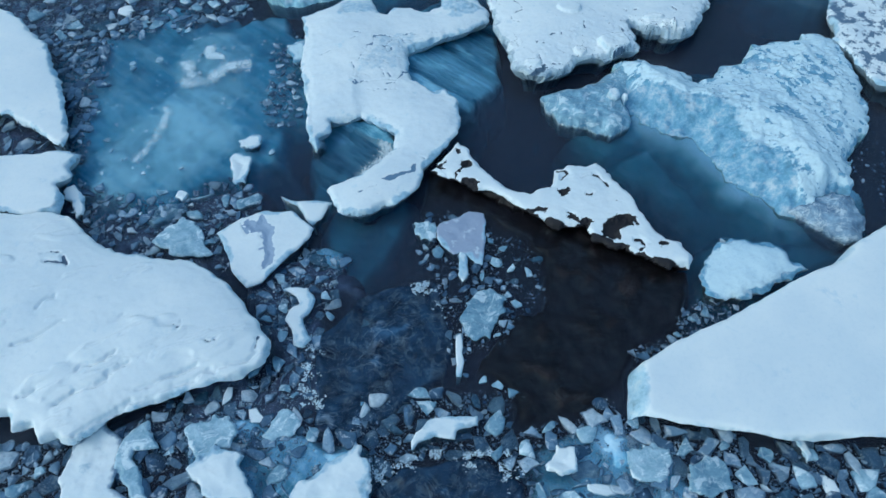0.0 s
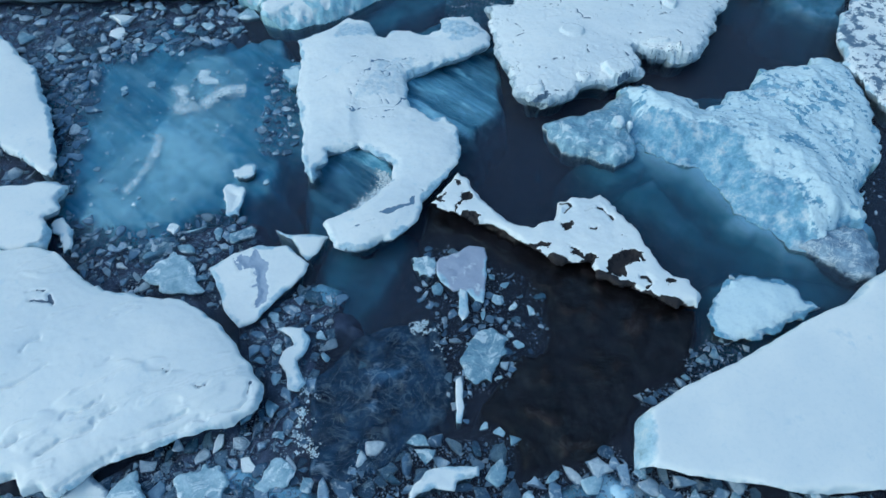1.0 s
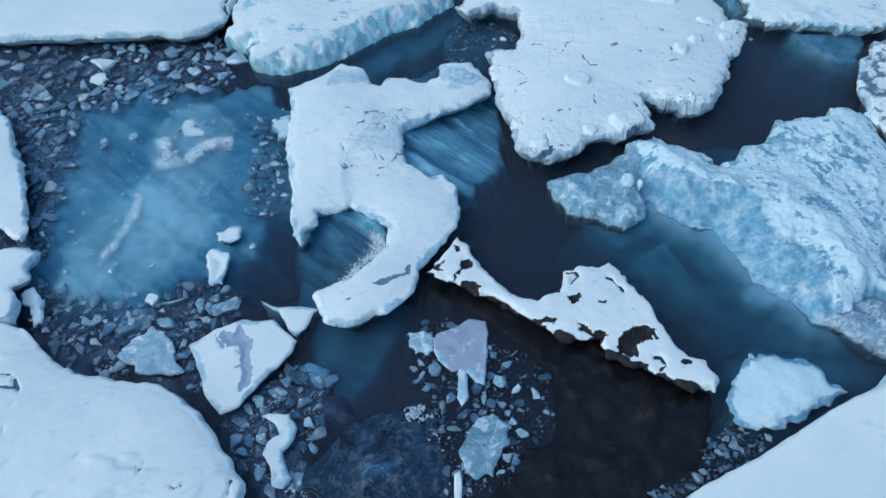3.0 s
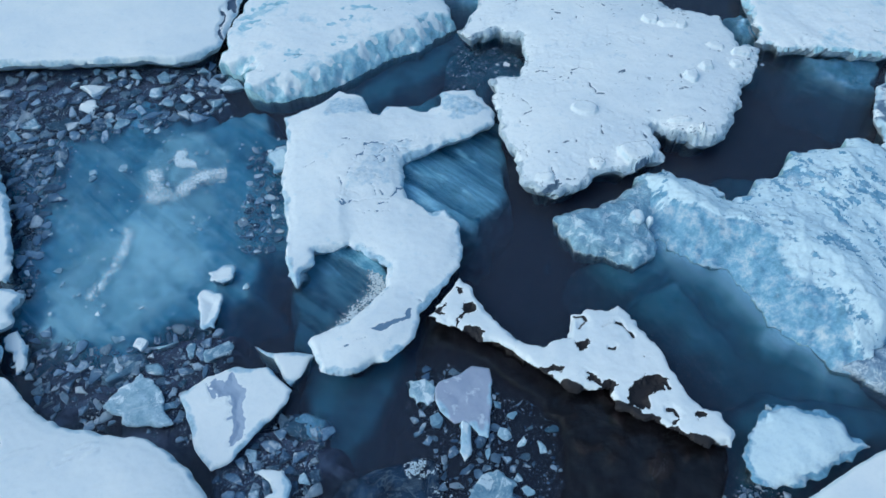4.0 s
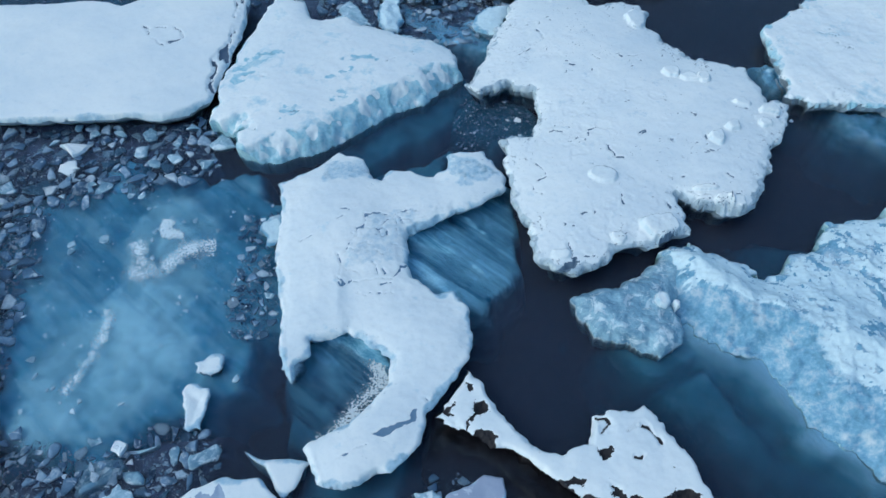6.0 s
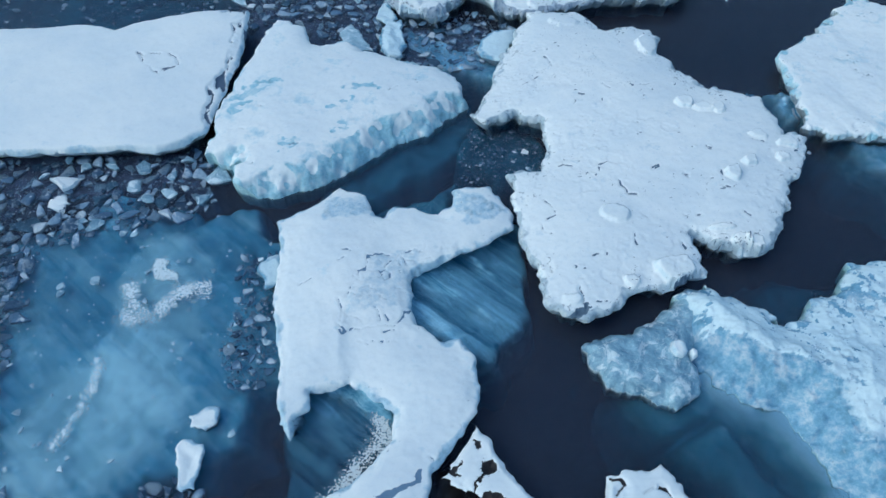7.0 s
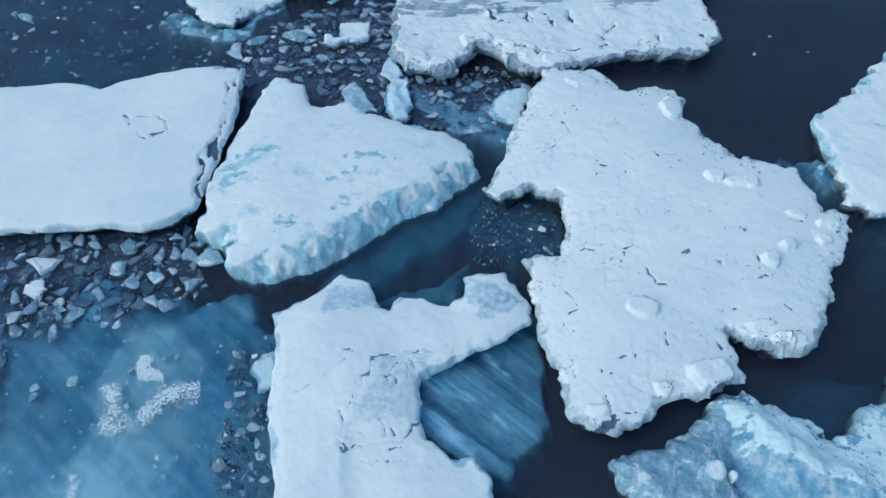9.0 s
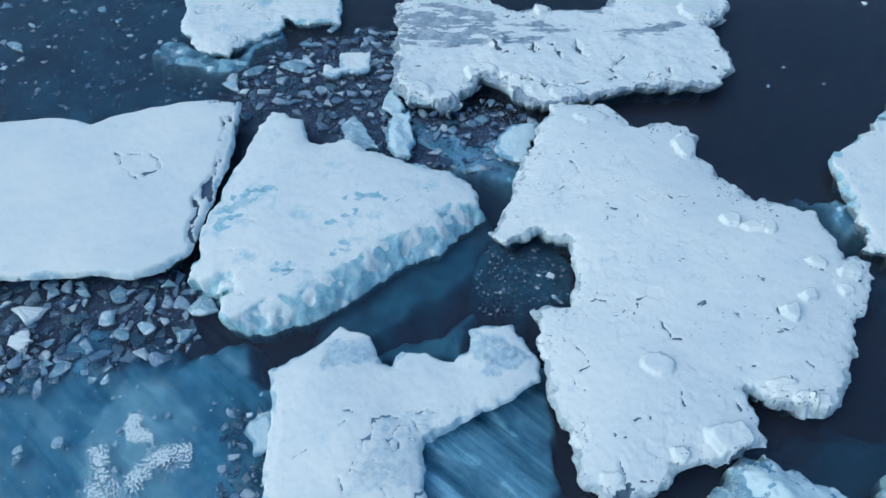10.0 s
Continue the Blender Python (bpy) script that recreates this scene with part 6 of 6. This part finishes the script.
# An added dim sheet that lightens the far water, no real ice.
shelf("sunken_floe", R_FAR, -1.15, ICE_DEEP, None, "dim blue sheet added to lighten open water", "ice floe", reach=2.5, rough=0.2, cell=0.3, group="sunken ice")
shelf("submerged_foot", BLACK_SHELF, -0.07, ICE_BLACK, ridge, "black ash-stained ice under water", rough=0.09, lump=0.9, reach=0.6, drop=3.4, jag=0.4)
shelf("clear_slab", CLEAR_SLAB, -0.08, ICE_CLEAR, None, "thin clear dark blue ice slab with white cracks", "ice slab", rough=0.06, reach=0.2, drop=1.0, jag=0.12, cell=0.08, group="clear slabs")
shelf("clear_slab", CLEAR_SLAB_B, -0.08, ICE_CLEAR, None, "thin clear dark ice slab with a pale cracked rim", "ice slab", rough=0.06, reach=0.2, drop=1.0, jag=0.12, cell=0.08, group="clear slabs")
clear = bpy.data.objects["clear_slab"]
crust("ice_crust", CRUST_E, clear, CRUST, 221, 0.45)
crust("ice_crust", CRUST_G, clear, CRUST, 225, 0.5)
crust("ice_crust", CRUST_F, bpy.data.objects["clear_slab.001"], CRUST, 229, 0.45)


# ---- smaller blocks with a shape of their own ----
def block(label, outline, top, snow=CHUNK_WHITE, ice=CHUNK_PALE, dome=0.06, rough=0.05, cliff=0.08, jag=0.15, cell=0.05, reach=0.25, brink=0.8, undercut=0.9):
    return floe("ice_block", label, outline, top, cell, cliff, dome, rough, 0.7, jag, reach, brink=brink, undercut=undercut, crumble=0.9, snow=snow, ice=ice, group="ice blocks", category="ice block", cap_name="top_face")


block("low lobe of bare grey-blue glacier ice", BERG_LOBE, 0.6, snow=ICE_LOBE, ice=CHUNK_PALE, dome=0.2, rough=0.1, cliff=0.7, cell=0.05, brink=0.3, undercut=0.1)
block("grey-blue boulder of bare ice with dark cracks", BERG_BOULDER, 0.5, snow=ICE_BOULDER, ice=ICE_BOULDER, dome=0.3, rough=0.1, cliff=0.7, cell=0.05, brink=0.4, undercut=0.1)
block("round white disc of snow on bare ice", DISC_A, 1.0, cell=0.04, jag=0.02)
block("small round white disc of snow on bare ice", DISC_B, 0.98, cell=0.04, jag=0.02)
block("white snow-topped ice block among brash ice", WHITE_A, 0.45)
block("white snow-topped ice block with a notched edge", WHITE_B, 0.4)
block("large pale grey tilted ice slab", GREY_SLAB, 0.25, snow=SNOW_GREYED)
block("wedge of white ice with a blue rim", WEDGE, 0.4, dome=0.15, jag=0.08)
block("square rough white ice block", CUBE, 0.45, rough=0.12)
block("bent white snowy ice piece", SNAKE, 0.25, jag=0.07)
block("crescent of pale ice with a dark hollow", HALF_RING, 0.3, snow=CHUNK_PALE)
block("rounded pale blue ice block", PALE_LUMP, 0.25, snow=CHUNK_PALE, ice=CHUNK_GREY)
block("flat grey triangular ice plate", GREY_TRI, 0.12, snow=CHUNK_PALE, ice=CHUNK_GREY)
block("pale blue angular ice block", NW_BLOCK, 0.22, snow=CHUNK_PALE, ice=CHUNK_GREY)
shelf("sunken_plate", BLUE_PLATE, -0.06, CHUNK_GREY, None, "blue ice plate awash among brash ice", "ice block", reach=0.2, rough=0.04, cell=0.07, jag=0.1, group="ice blocks")
block("thin pale splinter of ice beside a snow slab", SPLINTER, 0.12, cell=0.04, jag=0.05)
shelf("sunken_plate", AWASH_PLATE, -0.08, ICE_WISPY, None, "pale blue ice plate awash beside a small floe", "ice block", reach=0.3, rough=0.04, cell=0.07, jag=0.12, group="ice blocks")
shelf("sunken_plate", AWASH_CHIP, -0.05, ICE_WISPY, None, "small turquoise ice plate awash over a clear slab", "ice block", reach=0.15, rough=0.03, cell=0.05, jag=0.08, group="ice blocks")
block("white upright ice chip in dark water", CHIP, 0.25, rough=0.1)
block("small oval white ice chip", OVAL, 0.2)
block("small blue-white iceberg between floes", LITTLE_BERG, 0.5, snow=SNOW_BERG, dome=0.4, cliff=0.4)
block("pointed pale blue pyramid of ice", PYRAMID, 0.4, snow=CHUNK_PALE, dome=0.6, cliff=0.6)
block("lumpy white ice block", LUMPY, 0.5, snow=SNOW_BERG, rough=0.15, dome=0.25)
block("small lumpy white ice block", LUMPY_B, 0.4, snow=SNOW_BERG, rough=0.12, dome=0.2)
block("flat white chip of snowy ice", WHITE_CHIP, 0.35)
block("lump of frosted ice against a floe", SIDE_LUMP, 0.4, snow=SNOW_BERG, dome=0.2)
block("splinter of pale ice beside a floe", WEST_SPLINTER, 0.25)
block("flat grey slush-ice plate", GREY_PLATE, 0.14, jag=0.06, snow=SNOW_GREY, ice=CHUNK_GREY)
block("white bar of ice below a grey plate", GREY_STEM, 0.12, jag=0.05)
block("thin white ice stick", STICK, 0.1, cell=0.04, jag=0.04)
block("pale blue cracked ice slab awash", PALE_BLOCK, 0.08, snow=CHUNK_GREY, ice=CHUNK_DARK)
block("pale ice plate awash", STEM_TOP, 0.12, snow=CHUNK_PALE, ice=CHUNK_GREY)
block("teal ice block awash among brash ice", BLUE_BLOCK_A, 0.12, snow=CHUNK_PALE, ice=CHUNK_GREY)
block("rounded blue ice block among brash ice", BLUE_BLOCK_B, 0.3, snow=CHUNK_GREY, ice=CHUNK_GREY, dome=0.15)


# ---- loose pieces of ice: a few shapes, laid out one by one, and brash between the floes ----
def hull(points):
    """The convex outline of points, counterclockwise."""
    points = sorted(points)
    rows = []
    for run in (points, points[::-1]):
        row = []
        for p in run:
            while len(row) > 1 and (row[-1][0] - row[-2][0]) * (p[1] - row[-2][1]) <= (row[-1][1] - row[-2][1]) * (p[0] - row[-2][0]):
                row.pop()
            row.append(p)
        rows += row[:-1]
    return rows


def chunk_shape(rng):
    """A broken lump of ice: an angular or worn outline, a bevelled brink and a tilted top with a ledge on it."""
    rounded = rng.random() < 0.5
    long, turn = rng.uniform(0.5, 0.95), rng.uniform(0, 6.28)
    cloud = []
    while len(cloud) < (11 if rounded else 7):
        x, y = rng.uniform(-1, 1), rng.uniform(-1, 1)
        if 0.35 < math.hypot(x, y) < 1:
            cloud.append((1.08 * x, 1.08 * y * long))
    edge = hull(cloud)
    # cut long sides with a bent point
    outline = []
    for (ax, ay), (bx, by) in zip(edge, edge[1:] + edge[:1]):
        outline.append((ax, ay))
        size = math.hypot(bx - ax, by - ay)
        if size > 0.45:
            k, push = rng.uniform(0.35, 0.65), rng.uniform(-0.10, 0.10) * size
            outline.append((ax + k * (bx - ax) + push * (by - ay) / size, ay + k * (by - ay) - push * (bx - ax) / size))
    n = len(outline)
    cx, cy = sum(p[0] for p in outline) / n, sum(p[1] for p in outline) / n
    tilt = (rng.uniform(-0.2, 0.2), rng.uniform(-0.2, 0.2))
    lift = rng.uniform(0.5, 1.4)
    shift = (rng.uniform(-0.16, 0.16), rng.uniform(-0.16, 0.16))
    verts, faces = [], []
    for z, grow in ((-0.5, 0.7), (-0.04, 1.0), (0.07 * lift, rng.uniform(0.88, 0.95)), (0.13 * lift, rng.uniform(0.62, 0.82)), (rng.uniform(0.12, 0.2) * lift, rng.uniform(0.2, 0.42))):
        for x, y in outline:
            g = grow * rng.uniform(0.93, 1.05) if z > 0 else grow
            x, y = (x - cx) * g, (y - cy) * g
            if grow < 0.85 and z > 0:
                x, y = x + shift[0] * (1 - grow), y + shift[1] * (1 - grow)
            x, y = x * math.cos(turn) - y * math.sin(turn), x * math.sin(turn) + y * math.cos(turn)
            verts.append((x, y, z + (tilt[0] * x + tilt[1] * y + rng.uniform(-0.03, 0.03) if z > 0 else 0)))
    for j in range(4):
        for k in range(n):
            a, b = j * n + k, j * n + (k + 1) % n
            faces.append((a, b, b + n, a + n))
    faces.append(tuple(range(4 * n, 5 * n)))
    return verts, faces, rounded


chunk_rng = random.Random(5)
SHAPES = [chunk_shape(chunk_rng) for _ in range(64)]
TONES = [CHUNK_DARK, CHUNK_GREY, CHUNK_PALE, CHUNK_WHITE, CHUNK]
CHUNK_MESHES = {}


def chunk_mesh(shape, tone):
    if (shape, tone) not in CHUNK_MESHES:
        me = bpy.data.meshes.new("ice_chunk")
        me.from_pydata(SHAPES[shape][0], [], SHAPES[shape][1])
        if SHAPES[shape][2]:
            me.shade_smooth()
        me.materials.append(TONES[tone])
        CHUNK_MESHES[shape, tone] = me
    return CHUNK_MESHES[shape, tone]


CHUNK_LABELS = ["dark blue ice chunk just under the water", "grey-blue ice chunk afloat among brash ice", "pale blue ice chunk afloat among brash ice", "white snow-topped ice chunk afloat",
                "small ice chunk afloat among brash ice"]


def chunk(x, y, r, tone, rng, sink=0.0):
    ob = new("ice_chunk", chunk_mesh(rng.randrange(len(SHAPES)), tone))
    ob.location = (x, y, -sink)
    ob.rotation_euler = (0, 0, rng.uniform(0, 6.28))
    ob.scale = (r, r, min(r, 0.75) * rng.uniform(0.5, 1.0))
    tagged(ob, CHUNK_LABELS[tone], "ice chunk", "loose ice chunks")


taken = []
for table in (LOOSE_NORTHWEST, LOOSE_WEST, LOOSE_MIDDLE, LOOSE_CENTRE, LOOSE_SOUTHEAST, LOOSE_NORTH, LOOSE_FAR, LOOSE_OPEN):
    for x, y, r, tone in table:
        chunk(x, y, r, tone, chunk_rng, 0.12 * r + 0.05 if tone == 0 else 0.0)
        taken.append((x, y, r * 0.8))

OVERHUNG = 7
SOLID = [ROUND_FLOE, LOBE_FLOE, WEST_FLOE, FLAT_FLOE, NORTH_FLOE, FAR_FLOE, SLAB_FLOE, HOOK_FLOE, LINK_FLOE, TROUGH_FLOE, RIDGE_FLOE, SPEAR_FLOE, GLACIER_BERG, DIMPLED_FLOE, EAST_FLOE, FAR_WEST_FLOE,
         LUMP_FLOE, WHITE_A, WHITE_B, GREY_SLAB, WEDGE, CUBE, SNAKE, GREY_PLATE, NW_BLOCK, CHIP, CLEAR_SLAB_B]


OWN_LIMIT = len(bpy.data.objects) + 135


def brash(outline, label, tries, small, large, seed, sunk=0.72, power=6.0, gap=0.55, own=0.3, mat=BRASH, crumbs=0.35):
    """Brash ice over one stretch of water: the larger pieces are things, the small ones one mesh."""
    rng = np.random.default_rng(seed)
    xs, ys = [p[0] for p in outline], [p[1] for p in outline]
    px, py = rng.uniform(min(xs), max(xs), tries), rng.uniform(min(ys), max(ys), tries)
    pr = small + (large - small) * rng.random(tries) ** power
    ok = signed_distance(px, py, outline) + 0.4 * fractal(px * 0.8, py * 0.8, seed, 3) > 0
    for k, solid in enumerate(SOLID):
        ok &= signed_distance(px, py, solid) < np.where(k < OVERHUNG, 0.3, -0.3 * pr)
    order = np.argsort(-pr[ok])
    px, py, pr = px[ok][order], py[ok][order], pr[ok][order]
    kx, ky, kr = [np.array(v) for v in zip(*taken)]
    ax, ay, ar = np.concatenate([kx, np.zeros(len(px))]), np.concatenate([ky, np.zeros(len(px))]), np.concatenate([kr, np.zeros(len(px))])
    n = len(kx)
    picker = random.Random(seed)
    verts, faces, soft = [], [], []
    for x, y, r in zip(px, py, pr):
        if n and (np.hypot(ax[:n] - x, ay[:n] - y) < gap * (ar[:n] + r)).any():
            continue
        ax[n], ay[n], ar[n] = x, y, r
        n += 1
        sink = 0.02 + 0.45 * picker.random() ** 2 if picker.random() < sunk else picker.uniform(0.0, 0.06)
        if r > own and len(bpy.data.objects) < OWN_LIMIT:
            taken.append((x, y, r))
            chunk(float(x), float(y), float(r), 4, picker, sink * 0.7)
            continue
        sv, sf, worn = SHAPES[picker.randrange(len(SHAPES))]
        a, k = picker.uniform(0, 6.28), len(verts)
        ca, sa = math.cos(a) * r, math.sin(a) * r
        verts += [(x + ca * u - sa * v, y + sa * u + ca * v, w * r * 0.8 - sink * 0.8) for u, v, w in sv]
        faces += [tuple(k + i for i in f) for f in sf]
        soft += [worn] * len(sf)
    # crumbs between them, in drifts
    count = int(tries * crumbs)
    gx, gy = rng.uniform(min(xs), max(xs), count), rng.uniform(min(ys), max(ys), count)
    drift = fractal(gx * 1.3, gy * 1.3, seed + 40, 3) + 0.5 * rng.random(count)
    fit_in = (signed_distance(gx, gy, outline) + 0.4 * fractal(gx * 0.8, gy * 0.8, seed, 3) > -0.1) & (drift > 0.1)
    for solid in SOLID:
        fit_in &= signed_distance(gx, gy, solid) < -0.02
    for x, y in zip(gx[fit_in].tolist(), gy[fit_in].tolist()):
        r, up, a, k = 0.012 + 0.035 * picker.random() ** 2, picker.uniform(0.004, 0.03), picker.uniform(0, 6.28), len(verts)
        low = -0.02 - 0.1 * (picker.random() < 0.4)
        for grow, z in ((1.0, low), (0.7, low + 0.02 + up)):
            verts += [(x + r * grow * math.cos(a + j), y + r * grow * math.sin(a + j), z) for j in (0.0, 1.4, 2.5, 3.6, 5.0)]
        faces += [(k + j, k + (j + 1) % 5, k + 5 + (j + 1) % 5, k + 5 + j) for j in range(5)] + [tuple(range(k + 5, k + 10))]
        soft += [False] * 6
    ob = mesh_object("brash_ice", verts, faces, mat, None, "", False)
    ob.data.polygons.foreach_set("use_smooth", soft)
    tagged(ob, label, "brash ice", "", "stuff")


for outline in (R_NORTHWEST, R_WEST, R_MIDDLE, R_NORTH):
    tagged(shelf("slush", outline, -0.25, SLUSH, None, "", "", 0.2, rough=0.07, reach=1.3, drop=3.3, jag=0.9, avoid=BLUE_SHELF), "dark slush under brash ice", "slush", "", "stuff")
brash(R_NORTHWEST, "grey brash ice on dark slush beside a flat floe", 22000, 0.03, 0.52, 301, 0.66, 4.2, 0.6)
brash(R_WEST, "crushed grey brash ice between snowy floes", 24000, 0.03, 0.38, 302, 0.66, 4.2, 0.57)
brash(R_MIDDLE, "blue-grey brash ice round a snowy floe", 16000, 0.03, 0.42, 303, 0.66, 4.2, 0.57)
brash(R_SOUTH, "dense blue brash ice and slush", 22000, 0.04, 0.6, 304, 0.75)
brash(R_CENTRE, "loose brash ice beside black ice", 1500, 0.03, 0.3, 305, 0.5)
brash(R_SOUTHEAST, "dense blue brash ice below a snow slab", 15000, 0.04, 0.6, 306, 0.75)
brash(R_EAST, "fine brash ice beside a snow slab", 1500, 0.035, 0.3, 307)
brash(R_NORTH, "broken brash ice between far floes", 12000, 0.04, 0.5, 308, 0.65)
brash(R_FAR, "scattered ice crumbs on open water", 1600, 0.03, 0.3, 309, 0.5, 5.0)
brash(R_BERG, "scattered ice crumbs beside an iceberg", 240, 0.03, 0.2, 310, 0.5)
brash(R_HOOK, "fine brash ice along a snowy floe", 1500, 0.035, 0.32, 311)
brash(R_INLET, "thin crumbs of ice in an inlet", 1000, 0.03, 0.14, 312, 0.6)
brash(BLUE_SHELF, "ice crumbs above a sunken floe", 420, 0.025, 0.2, 313, 0.1, 6.0, mat=CRUST)
